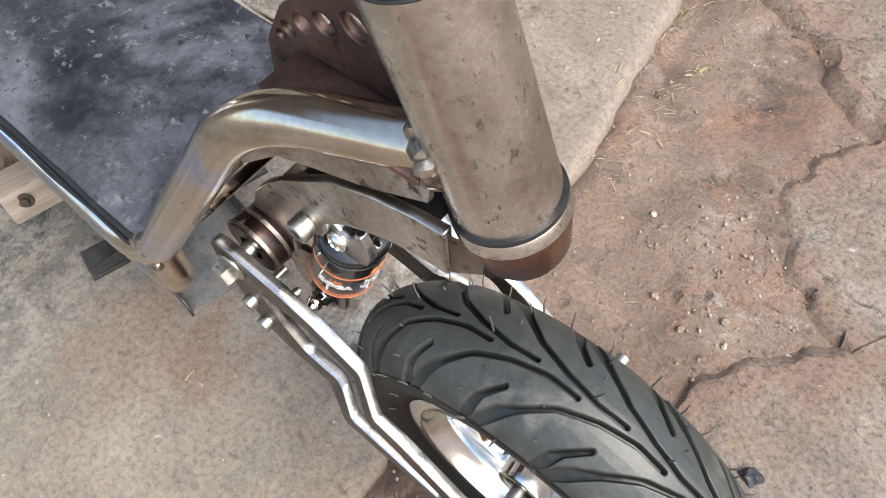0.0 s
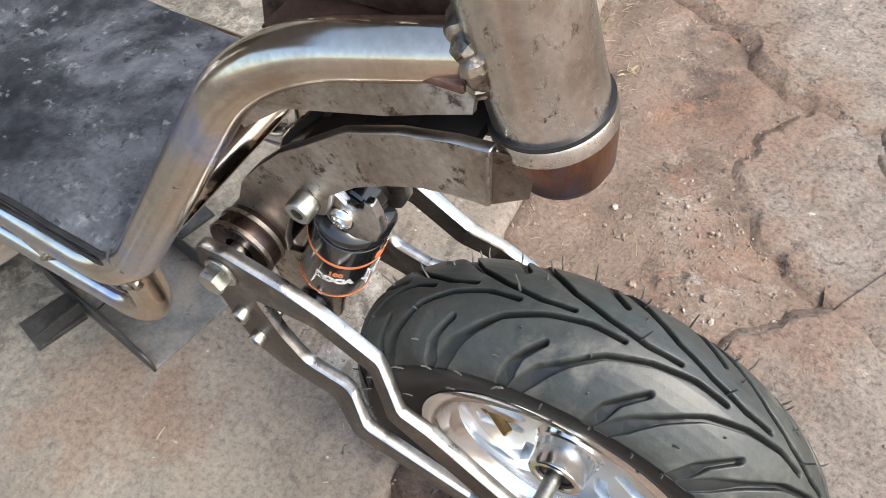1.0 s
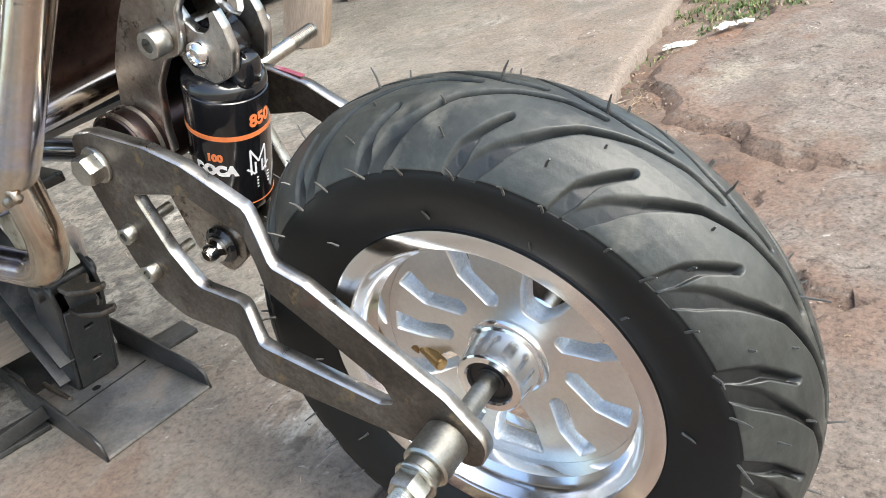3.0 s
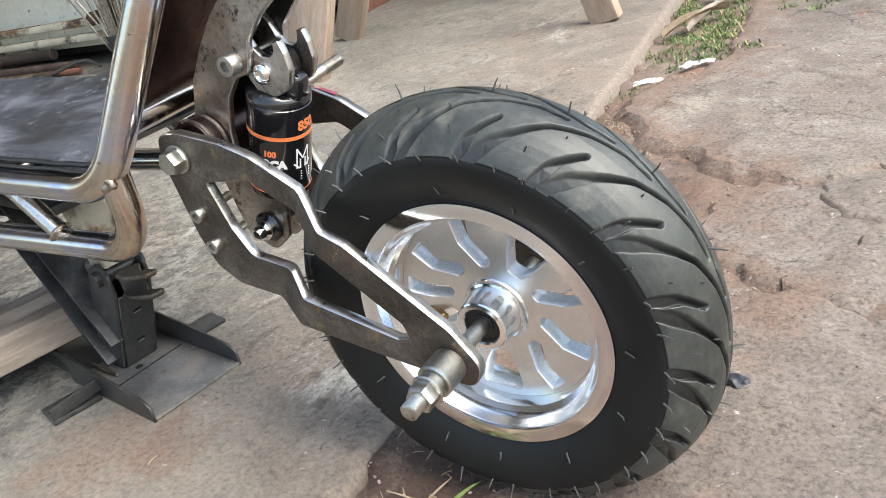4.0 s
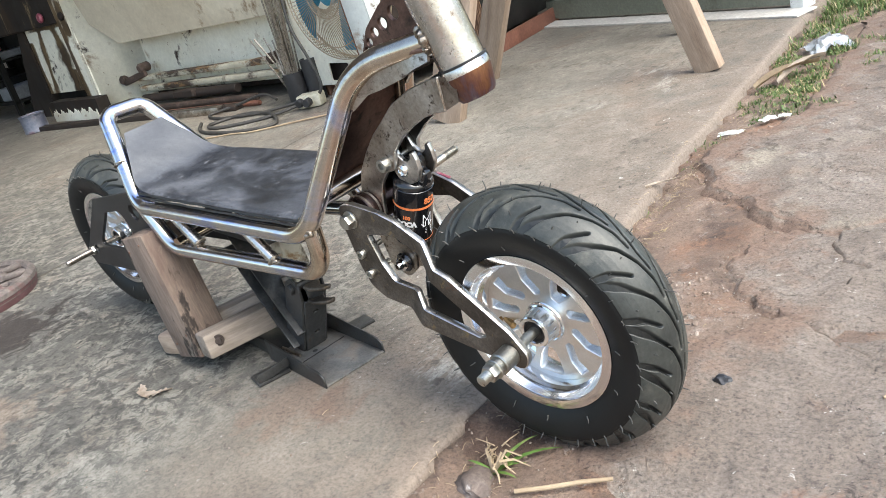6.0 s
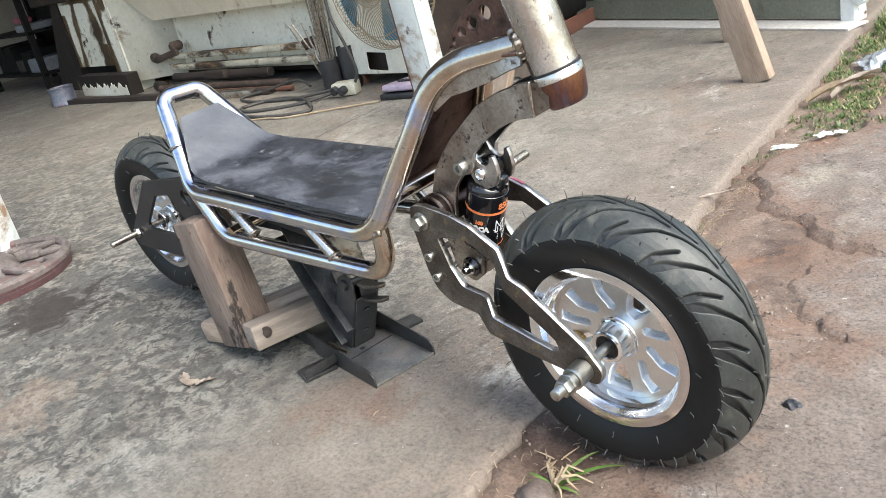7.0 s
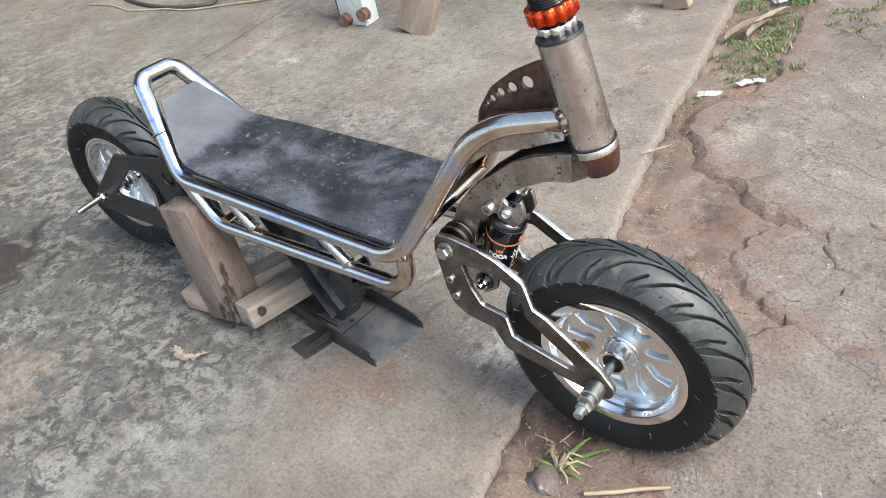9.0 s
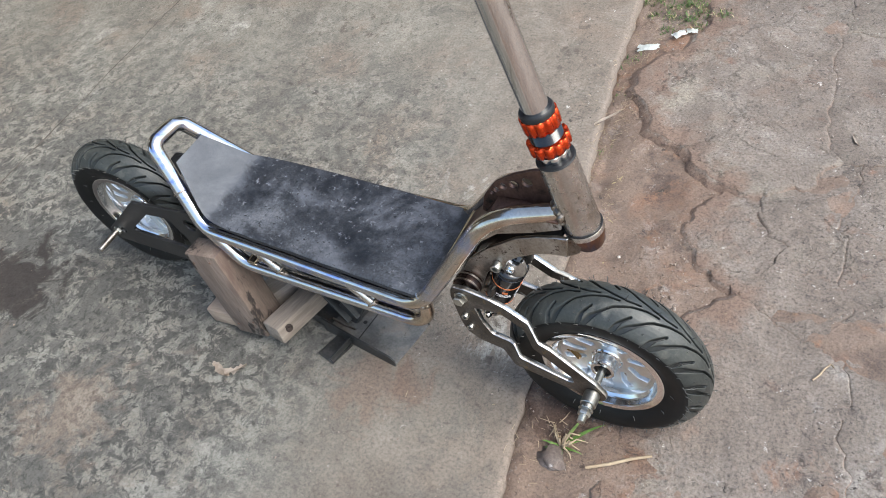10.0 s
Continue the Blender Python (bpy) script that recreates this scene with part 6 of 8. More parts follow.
STRAW = surface("dry_straw", [(0.3, (0.26, 0.19, 0.12)), (0.6, (0.38, 0.30, 0.20)), (0.75, (0.50, 0.42, 0.31))], 20, (0.6, 0.8), 0.0, (), 90, 0.2, 0.1, world_space=True)
LEAF = surface("dead_leaf", [(0.3, (0.36, 0.29, 0.23)), (0.6, (0.50, 0.43, 0.36)), (0.75, (0.58, 0.52, 0.45))], 30, (0.55, 0.75), 0.0, (), 200, 0.2, 0.2)
GRIT = surface("grit_stone", [(0.3, (0.13, 0.092, 0.072)), (0.55, (0.24, 0.185, 0.15)), (0.72, (0.46, 0.42, 0.37))], 60, (0.7, 0.9), 0.0, (), 160, 0.3, 0.3, 120, world_space=True)
GREY_ROCK = surface("pale_crusted_stone", [(0.3, (0.055, 0.042, 0.036)), (0.5, (0.105, 0.080, 0.068)), (0.64, (0.16, 0.13, 0.115)), (0.70, (0.36, 0.335, 0.31))], 40, (0.7, 0.9), 0.0, (), 200, 0.3, 0.5, 150, 0.002)
PLASTIC = surface("thin_clear_plastic", [(0.3, (0.66, 0.70, 0.74)), (0.7, (0.80, 0.83, 0.86))], 30, (0.15, 0.3), 0.0, (), 90, 0.1, 0.2, 60, 0.002)
PLASTIC.node_tree.nodes["Principled BSDF"].inputs["Transmission Weight"].default_value = 0.65
PAPER = surface("scrap_paper", [(0.3, (0.68, 0.70, 0.66)), (0.7, (0.78, 0.80, 0.77))], 30, (0.6, 0.8), 0.0, (), 90, 0.15, 0.1)
COAL = surface("black_chip", [(0.3, (0.012, 0.013, 0.016)), (0.7, (0.04, 0.042, 0.05))], 60, (0.35, 0.55))


def ground_z(x, y):
    if x < slab_edge(y):
        return 0.001
    return -0.006 if x > stone_border(y) else earth_height(x, y)


def blade(bm, root, way, length, width, droop, seg=4):
    side = Vector((-way.y, way.x, 0)).normalized() * width / 2
    last = None
    for k in range(seg + 1):
        t = k / seg
        p = root + way * (length * t * (1 - 0.25 * droop * t)) + Vector((0, 0, -droop * length * t * t * 0.75))
        w = side * (1 - t) ** 0.7
        pair = (bm.verts.new(p - w), bm.verts.new(p + w))
        if last:
            bm.faces.new((last[0], last[1], pair[1], pair[0]))
        last = pair


def grass_mesh(name, patches, seed, dry=0.0):
    bm = bmesh.new()
    rng = random.Random(seed)
    for x, y, rx, ry, count, length in patches:
        clumps = [(x + rng.gauss(0, rx), y + rng.gauss(0, ry)) for _ in range(max(3, count // 22))]
        for _ in range(int(count * 2.6)):
            cx, cy = rng.choice(clumps)
            px, py = cx + rng.gauss(0, 0.011), cy + rng.gauss(0, 0.011)
            if px < slab_edge(py) + 0.008:
                continue
            a = rng.random() * 6.283
            way = Vector((math.cos(a) * rng.uniform(0.2, 0.9), math.sin(a) * rng.uniform(0.2, 0.9), 1)).normalized()
            blade(bm, Vector((px, py, ground_z(px, py) - 0.003)), way, length * rng.uniform(0.30, 0.95), rng.uniform(0.0016, 0.0040), rng.uniform(0.3, 1.3))
    return finish(name, bm, GRASS, 60)


PATCHES = [(-0.21, 1.14, 0.035, 0.045, 240, 0.035), (-0.27, 1.33, 0.035, 0.07, 420, 0.042), (-0.30, 1.50, 0.05, 0.09, 420, 0.045), (-0.36, 1.70, 0.05, 0.10, 420, 0.06), (-0.42, 1.95, 0.07, 0.12, 620, 0.10),
           (-0.36, 2.25, 0.12, 0.15, 700, 0.12), (-0.12, 1.62, 0.06, 0.06, 160, 0.04), (-0.02, 1.85, 0.10, 0.10, 260, 0.05), (-0.32, 0.93, 0.010, 0.014, 40, 0.03), (-0.27, 0.60, 0.008, 0.01, 18, 0.03), (-0.30, 0.78, 0.006, 0.05, 40, 0.016), (-0.33, 1.22, 0.03, 0.05, 300, 0.030), (-0.24, 1.26, 0.03, 0.05, 320, 0.032), (-0.05, 1.50, 0.06, 0.05, 300, 0.036)]
tagged(new("grass", grass_mesh("grass", PATCHES, 3)), "short green grass along the slab edge with dry stalks", "grass", kind="stuff")


def weed(name, x, y, blades, length, seed, spread_out=0.8, rise=0.55):
    plant = thing(name, "small green weed growing out of the red earth", "weed", group="weeds in the earth")
    rng = random.Random(seed)
    for k in range(blades):
        bm = bmesh.new()
        a = 6.283 * k / blades + rng.uniform(-0.5, 0.5)
        way = Vector((math.cos(a) * spread_out, math.sin(a) * spread_out, rise * rng.uniform(0.5, 1.3))).normalized()
        blade(bm, Vector((x, y, ground_z(x, y) - 0.004)), way, length * rng.uniform(0.5, 1.15), rng.uniform(0.004, 0.007), rng.uniform(0.3, 0.8), 6)
        part("leaf_blade", bm, GRASS, plant, smooth=60)


for x, y, n, s, seed in ((-0.186, 0.412, 6, 0.034, 2), (-0.160, 0.302, 7, 0.026, 3), (-0.200, 0.520, 5, 0.024, 4)):
    weed("weed", x, y, n, s, seed)
WEED_GREEN = surface("weed_blade", [(0.3, (0.060, 0.120, 0.022)), (0.55, (0.105, 0.185, 0.040)), (0.74, (0.21, 0.24, 0.085))], 40, (0.4, 0.6), 0.0, (), 120, 0.25, 0.1, world_space=True)
# the weed at the foot of the front tyre lies flat, with withered blades between the green ones
weed_plant = thing("weed", "small green weed with broad flat blades in the earth", "weed", group="weeds in the earth")
for ax, ay, up, length, width in ((0.62, 0.70, 0.42, 0.105, 0.0090), (0.30, 0.85, 0.55, 0.090, 0.0080), (-0.50, -0.35, 0.55, 0.040, 0.0080), (-0.75, -0.10, 0.60, 0.046, 0.0070), (0.30, -0.80, 0.40, 0.042, 0.0085),
                                  (0.80, -0.05, 0.45, 0.050, 0.0065), (-0.35, 0.50, 0.60, 0.035, 0.006), (0.70, 0.45, 0.50, 0.055, 0.0065)):
    bm = bmesh.new()
    blade(bm, Vector((-0.082, -0.108, earth_height(-0.082, -0.108) + 0.001)), Vector((ax, ay, up)).normalized(), length, width, 0.42, 7)
    part("leaf_blade", bm, WEED_GREEN, weed_plant, smooth=60)
bm = bmesh.new()
rng = random.Random(5)
for k in range(12):
    a = rng.uniform(-0.9, 2.2)
    root = Vector((-0.082, -0.108, earth_height(-0.082, -0.108)))
    tip = root + Vector((math.cos(a), math.sin(a) * 0.8, 0)) * rng.uniform(0.02, 0.06)
    tip.z = earth_height(tip.x, tip.y) + 0.004
    sweep(bm, [root, root.lerp(tip, 0.4) + Vector((0, rng.uniform(-0.010, 0.010), rng.uniform(0.010, 0.020))), root.lerp(tip, 0.75) + Vector((rng.uniform(-0.008, 0.008), 0, 0.010)), tip], [0.0020, 0.0017, 0.0013, 0.0006], 5)
for k in range(6):
    a = rng.uniform(0, 6.28)
    p = Vector((-0.118, -0.055, 0)) + Vector((rng.uniform(-0.02, 0.02), rng.uniform(-0.02, 0.02), 0))
    p.z = earth_height(p.x, p.y) + 0.003
    q = p + Vector((math.cos(a), math.sin(a), 0.25)) * rng.uniform(0.012, 0.03)
    sweep(bm, [p, p.lerp(q, 0.5) + Vector((0.002, -0.002, 0.003)), q], [0.0010, 0.0009, 0.0005], 5)
tagged(part("dry_stalk", bm, STRAW, kind="stuff"), "dry straw-coloured stalks of a weed", "dry stalk")


def pebble(bm, x, y, z, r, rng):
    m = Matrix.Translation((x, y, z)) @ Euler((rng.random() * 6, rng.random() * 6, rng.random() * 6)).to_matrix().to_4x4() @ Matrix.Diagonal((r, r * rng.uniform(0.6, 1), r * rng.uniform(0.45, 0.8), 1))
    bmesh.ops.create_icosphere(bm, subdivisions=1, radius=1, matrix=m)


bm = bmesh.new()
rng = random.Random(21)
for k in range(900):
    y = rng.uniform(-0.45, 1.25)
    e = slab_edge(y)
    b = max(stone_border(y), e + 0.03)
    x = e + abs(rng.gauss(0, 0.35)) * (b - e + 0.05) if rng.random() < 0.7 else rng.uniform(e, b + 0.05)
    r = abs(rng.gauss(0, 1)) * 0.0010 + 0.0005
    pebble(bm, x, y, earth_height(x, y) + r * 0.3, r, rng)
for k in range(240):
    # crumbs along the broken rim of the paving, and a gritty hollow
    y = rng.uniform(-0.1, 1.0)
    x = stone_border(y) + rng.gauss(-0.012, 0.014)
    r = abs(rng.gauss(0, 1)) * 0.0012 + 0.0005
    pebble(bm, x, y, max(earth_height(x, y), -0.012) + r * 0.2, r, rng)
for k in range(260):
    x, y = rng.gauss(-0.02, 0.07), rng.gauss(0.30, 0.06)
    r = abs(rng.gauss(0, 1)) * 0.0016 + 0.0006
    pebble(bm, x, y, earth_height(x, y) + r * 0.3, r, rng)
for k in range(500):
    x, y = rng.uniform(-0.1, 0.8), rng.uniform(-0.4, 1.4)
    if x > stone_border(y) + 0.02:
        r = abs(rng.gauss(0, 1)) * 0.0012 + 0.0006
        pebble(bm, x, y, -0.007 + rng.uniform(-0.003, 0.002), r, rng)
for k in range(350):
    x, y = rng.uniform(-1.6, -0.2), rng.uniform(-0.6, 0.9)
    if x < slab_edge(y) - 0.01:
        r = abs(rng.gauss(0, 1)) * 0.0008 + 0.0005
        pebble(bm, x, y, r * 0.4, r, rng)
me = bpy.data.meshes.new("gravel")
bm.to_mesh(me)
bm.free()
me.materials.append(GRIT)
tagged(new("gravel", me), "scattered grit and small pale stones", "gravel", kind="stuff")

bm = bmesh.new()
rng = random.Random(8)
spots = [(-0.262, 0.72, 0.014, 0.15, 230), (-0.200, 0.42, 0.014, 0.14, 110), (-0.300, 0.95, 0.03, 0.10, 90), (-0.12, -0.12, 0.03, 0.05, 40), (-0.02, 0.27, 0.05, 0.04, 10), (-0.27, 1.2, 0.06, 0.2, 90), (-0.5, 0.1, 0.3, 0.3, 30)]
for x, y, rx, ry, n in spots:
    for _ in range(n):
        px, py = x + rng.gauss(0, rx), y + rng.gauss(0, ry)
        a, s = rng.random() * 3.14, rng.uniform(0.0015, 0.0075)
        z = ground_z(px, py) + 0.0012
        d = Vector((math.cos(a), math.sin(a), rng.uniform(-0.05, 0.1))) * s
        p = Vector((px, py, z))
        sweep(bm, [p - d, p + Vector((0, 0, 0.001)), p + d], rng.uniform(0.0002, 0.0006), 4)
tagged(part("straw_litter", bm, STRAW, kind="stuff"), "fine dry straw and plant scraps", "litter")


def leaf_blade(bm, a, b, width, curl, lift=0.0, cup=0.30, jag=0.0, seed=1):
    a, b = Vector(a), Vector(b)
    rng = random.Random(seed)
    way = b - a
    side = Vector((-way.y, way.x, 0)).normalized()
    rows = []
    n = 12
    for i in range(n + 1):
        t = i / n
        w = width * math.sin(math.pi * (0.06 + 0.88 * t)) ** 0.7
        row = []
        for j in range(5):
            f = (j - 2) / 2
            torn = f * (1 + jag * rng.uniform(-1, 0.6)) if abs(f) == 1 else f * (1 - 0.4 * jag)
            row.append(bm.verts.new(a + way * t + side * (torn * w / 2 + 0.10 * width * math.sin(6 * t + curl)) + Vector((0, 0, lift * math.sin(math.pi * t) + cup * width * f * f + 0.10 * width * math.sin(4 * t + f)))))
        rows.append(row)
    for r0, r1 in zip(rows, rows[1:]):
        for j in range(4):
            bm.faces.new((r0[j], r0[j + 1], r1[j + 1], r1[j]))


def curled_leaf(name, a, b, width, curl, material, label, category, lift=0.0, cup=0.30):
    """A dry leaf or husk from a to b, cupped and twisted."""
    bm = bmesh.new()
    leaf_blade(bm, a, b, width, curl, lift, cup, 0.25, int(width * 9000))
    bmesh.ops.solidify(bm, geom=bm.faces[:], thickness=0.0006)
    return tagged(part(name, bm, material, smooth=60), label, category)


# a torn leaf of two lobes
bm = bmesh.new()
leaf_blade(bm, (-0.750, -0.194, 0.004), (-0.703, -0.205, 0.002), 0.016, 0.4, 0.0, 0.22, 0.45, 3)
leaf_blade(bm, (-0.712, -0.205, 0.002), (-0.684, -0.172, 0.003), 0.017, 1.4, 0.0, 0.15, 0.8, 5)
bmesh.ops.solidify(bm, geom=bm.faces[:], thickness=0.0006)
tagged(part("dead_leaf", bm, LEAF, smooth=60), "pale torn dead leaf lying on the concrete", "leaf")
curled_leaf("dead_leaf", (-0.300, 0.655, 0.002), (-0.262, 0.722, -0.004), 0.009, 1.0, LEAF, "narrow pale dead leaf on the slab edge", "leaf")
curled_leaf("corn_husk", (-0.345, 1.265, -0.010), (-0.250, 1.420, 0.006), 0.030, 0.2, STRAW, "dry torn corn husk among the grass", "husk", 0.012)
curled_leaf("corn_husk", (-0.300, 1.300, -0.010), (-0.245, 1.455, 0.010), 0.026, 1.6, LEAF, "dry reddish husk among the grass", "husk", 0.016)
curled_leaf("corn_husk", (-0.100, 1.60, 0.0), (0.080, 1.80, 0.02), 0.030, 0.8, STRAW, "long pale dry husk by the paving", "husk", 0.02)


def crumpled(name, w, d, h, place, material, label, category, seed):
    """A crumpled bit of film or paper: a ragged sheet pressed into folds."""
    bm = bmesh.new()
    rows = []
    for i in range(15):
        row = []
        for j in range(11):
            u, v = i / 14 - 0.5, j / 10 - 0.5
            rag = 1 + 0.30 * noise.noise(Vector((u * 4, v * 4, seed))) + 0.14 * noise.noise(Vector((u * 13, v * 13, seed)))
            z = h * (max(0, 1 - 3.2 * (u * u + v * v)) + 0.55 * abs(noise.noise(Vector((u * 7, v * 7, seed + 3)))) + 0.22 * noise.noise(Vector((u * 19, v * 19, seed))))
            row.append(bm.verts.new((u * w * rag, v * d * rag, max(0.0003, z))))
        rows.append(row)
    for a, b in zip(rows, rows[1:]):
        for j in range(10):
            bm.faces.new((a[j], a[j + 1], b[j + 1], b[j]))
    bmesh.ops.solidify(bm, geom=bm.faces[:], thickness=0.0004)
    return tagged(part(name, bm, material, smooth=25, m=place), label, category)


crumpled("paper_scrap", 0.050, 0.024, 0.006, pose(-0.281, 0.984, earth_height(-0.281, 0.984) + 0.001, 0, 0, 20), PAPER, "torn white paper scrap on the earth", "paper", 1)
crumpled("paper_scrap", 0.034, 0.020, 0.007, pose(-0.222, 1.041, -0.006, 0, 0, 50), PAPER, "crumpled pale green-white paper scrap", "paper", 4)
crumpled("paper_scrap", 0.026, 0.018, 0.005, pose(-0.196, 1.062, -0.006, 0, 0, 10), PAPER, "small white paper scrap by the paving", "paper", 7)
crumpled("plastic_bag", 0.105, 0.085, 0.030, pose(-0.290, 1.600, -0.012, 0, 0, 40), PLASTIC, "crumpled clear plastic bag on the earth", "plastic bag", 9)
curled_leaf("dead_leaf", (0.215, 0.77, -0.004), (0.232, 0.74, -0.003), 0.008, 0.4, LEAF, "small dead leaf on the paving", "leaf")


def stick(name, a, b, r, label):
    bm = bmesh.new()
    a, b = Vector(a), Vector(b)
    sweep(bm, [a, a.lerp(b, 0.35) + Vector((0.001, -0.001, 0.0006)), a.lerp(b, 0.7) + Vector((-0.001, 0.001, 0)), b], [r, r * 1.05, r, r * 0.85], 8)
    return tagged(part(name, bm, STRAW), label, "stick", "loose sticks")


stick("split_stick", (-0.030, -0.132, -0.006), (0.061, -0.077, -0.001), 0.0026, "straight yellow split bamboo stick on the earth")
stick("twig", (0.256, 0.150, -0.004), (0.277, 0.190, -0.003), 0.0017, "short pale twig on the paving")
stick("twig", (0.277, 0.190, -0.003), (0.283, 0.183, -0.001), 0.0014, "broken pale twig end on the paving")


def rough_stone(name, x, y, z, r, material, label, category, seed):
    bm = bmesh.new()
    bmesh.ops.create_icosphere(bm, subdivisions=3, radius=1)
    for v in bm.verts:
        n = 1 + 0.45 * noise.noise(v.co * 1.3 + Vector((seed, 0, 0))) + 0.22 * noise.noise(v.co * 3 + Vector((0, seed, 0))) + 0.08 * noise.noise(v.co * 9 + Vector((0, 0, seed)))
        v.co = Vector((v.co.x * r, v.co.y * r * 0.85, v.co.z * r * 0.7)) * n + Vector((x, y, z))
    return tagged(part(name, bm, material, smooth=40), label, category)


rough_stone("stone", -0.090, -0.134, -0.016, 0.024, GREY_ROCK, "grey crusted stone half sunk in the earth", "stone", 2)
rough_stone("stone_chip", 0.088, 0.127, -0.004, 0.0095, COAL, "black chip of coal on the paving", "stone", 5)
rough_stone("stone", -0.055, 0.335, -0.026, 0.016, GREY_ROCK, "small dark stone in the red earth", "stone", 9)
bm = bmesh.new()
rod(bm, (-0.147, 0.404, -0.031), (-0.147, 0.404, -0.0275), 0.0085, 20, 0.001)
tagged(part("bottle_cap", bm, RAW_STEEL), "flattened grey metal disc pressed into the earth", "metal disc")


# ---- workshop behind ----
FAN_BLUE = surface("blue_fan_plastic", [(0.3, (0.04, 0.22, 0.34)), (0.7, (0.07, 0.30, 0.43))], 6, (0.35, 0.5), 0.0, [((0.10, 0.16, 0.18), 8, 0.6, 0.8, 0.7)])
WIRE = surface("fan_guard_wire", [(0.3, (0.30, 0.24, 0.17)), (0.7, (0.46, 0.38, 0.28))], 20, (0.4, 0.6), 0.4)
LILAC = surface("lilac_enamel", [(0.3, (0.36, 0.29, 0.38)), (0.7, (0.46, 0.38, 0.48))], 8, (0.3, 0.5), 0.0, [((0.2, 0.17, 0.2), 20, 0.62, 0.78, 0.7)])
BLACK_PLASTIC = surface("black_plastic", [(0.3, (0.012, 0.012, 0.014)), (0.7, (0.03, 0.03, 0.033))], 20, (0.4, 0.6))
REDDISH = surface("red_oxide_steel", [(0.3, (0.16, 0.065, 0.045)), (0.7, (0.26, 0.12, 0.085))], 12, (0.5, 0.7), 0.1)
ROOF = surface("weathered_roof_sheet", [(0.3, (0.20, 0.185, 0.17)), (0.7, (0.34, 0.32, 0.30))], 2, (0.5, 0.7), 0.3, [((0.20, 0.11, 0.07), 3, 0.58, 0.72, 0.8)])
PLASTER = surface("grimy_plaster", [(0.3, (0.20, 0.18, 0.15)), (0.7, (0.34, 0.31, 0.27))], 1.5, (0.7, 0.9), 0.0, [((0.10, 0.09, 0.075), 3, 0.58, 0.72, 0.8)])
BRISTLE = surface("broom_fibre", [(0.3, (0.11, 0.06, 0.035)), (0.7, (0.22, 0.13, 0.08))], 30, (0.7, 0.9))
BLUE_TIN = surface("paint_tin", [(0.3, (0.08, 0.09, 0.13)), (0.55, (0.17, 0.175, 0.21)), (0.7, (0.18, 0.06, 0.07))], 9, (0.35, 0.5), 0.2)


def block(name, lo, hi, material, parent=None, bevel=0.004, label="", smooth=None):
    lo, hi = Vector(lo), Vector(hi)
    bm = bmesh.new()
    box(bm, hi - lo, Matrix.Translation((lo + hi) / 2), bevel)
    return part(name, bm, material, parent, label, smooth)


# walls and roof that close the workshop
wall = tagged(block("wall_north", (-6.8, 2.75, -0.05), (-0.4, 2.95, 2.9), PLASTER), "grimy plastered back wall", "wall", kind="structure")
tagged(block("wall_west", (-7.0, -3.2, -0.05), (-6.8, 2.95, 2.9), PLASTER), "grimy plastered side wall", "wall", kind="structure")
bm = bmesh.new()
n = 140
cols = []
for k in range(n + 1):
    y = -3.0 + 6.1 * k / n
    z = 2.82 + 0.018 * math.sin(y * 82)
    cols.append([bm.verts.new((x, y, z - 0.05 * (x + 3.5))) for x in (-7.0, -5.4, -3.6, -1.8)])
for a, b in zip(cols, cols[1:]):
    for k in range(3):
        bm.faces.new((a[k], a[k + 1], b[k + 1], b[k]))
bmesh.ops.solidify(bm, geom=bm.faces[:], thickness=0.004)
tagged(part("ceiling", bm, ROOF, smooth=60), "corrugated metal roof over the workshop", "ceiling", kind="structure")

# eave out of view, added to block sky light before the door
bm = bmesh.new()
cols = []
for k in range(90):
    x = -1.8 + 2.6 * k / 89
    z = 2.52 + 0.018 * math.sin(x * 82)
    cols.append([bm.verts.new((x, y, z - 0.12 * (2.95 - y))) for y in (1.75, 2.95)])
for a, b in zip(cols, cols[1:]):
    bm.faces.new((a[0], a[1], b[1], b[0]))
bmesh.ops.solidify(bm, geom=bm.faces[:], thickness=0.004)
tagged(part("eave", bm, ROOF, smooth=60), "unseen corrugated metal eave added to dim the doorway", "eave", kind="structure")

# sheet door with its frame and sill
door = thing("door_1", "closed green-grey sheet-metal sliding door with pressed panels", "door", pose(-1.075, 2.215, 0, 0, 0, -14.5), kind="structure")
block("door_sheet", (-0.62, -0.012, 0.012), (0.55, 0.012, 2.1), GREEN_DOOR, door, 0.002)
for z in (0.012, 0.70, 1.40, 2.03):
    block("door_rail", (-0.62, -0.032, z), (0.55, -0.0125, z + 0.075), GREEN_DOOR, door, 0.003)
for x in (-0.62, -0.30, 0.04, 0.46):
    block("door_stile", (x, -0.036, 0.09), (x + 0.055, -0.0128, 2.02), GREEN_DOOR, door, 0.003)
block("door_edge", (0.552, -0.040, 0.0), (0.600, 0.02, 2.1), WHITE_STEEL, door, 0.003, "white painted door post")
bm = bmesh.new()
rod(bm, (0.615, -0.045, 0.075), (0.615, -0.015, 0.075), 0.022, 24, 0.003)
part("door_roller", bm, WHITE_STEEL, door)
sill = surface("pale_cement", [(0.3, (0.42, 0.40, 0.37)), (0.7, (0.52, 0.50, 0.47))], 6, (0.7, 0.9))
bm = bmesh.new()
box(bm, (1.26, 0.10, 0.006), pose(-1.085, 2.130, 0.003, 0, 0, -14.5), 0.001)
tagged(part("door_sill", bm, sill, smooth=None), "pale cement strip before the door", "sill", kind="structure")

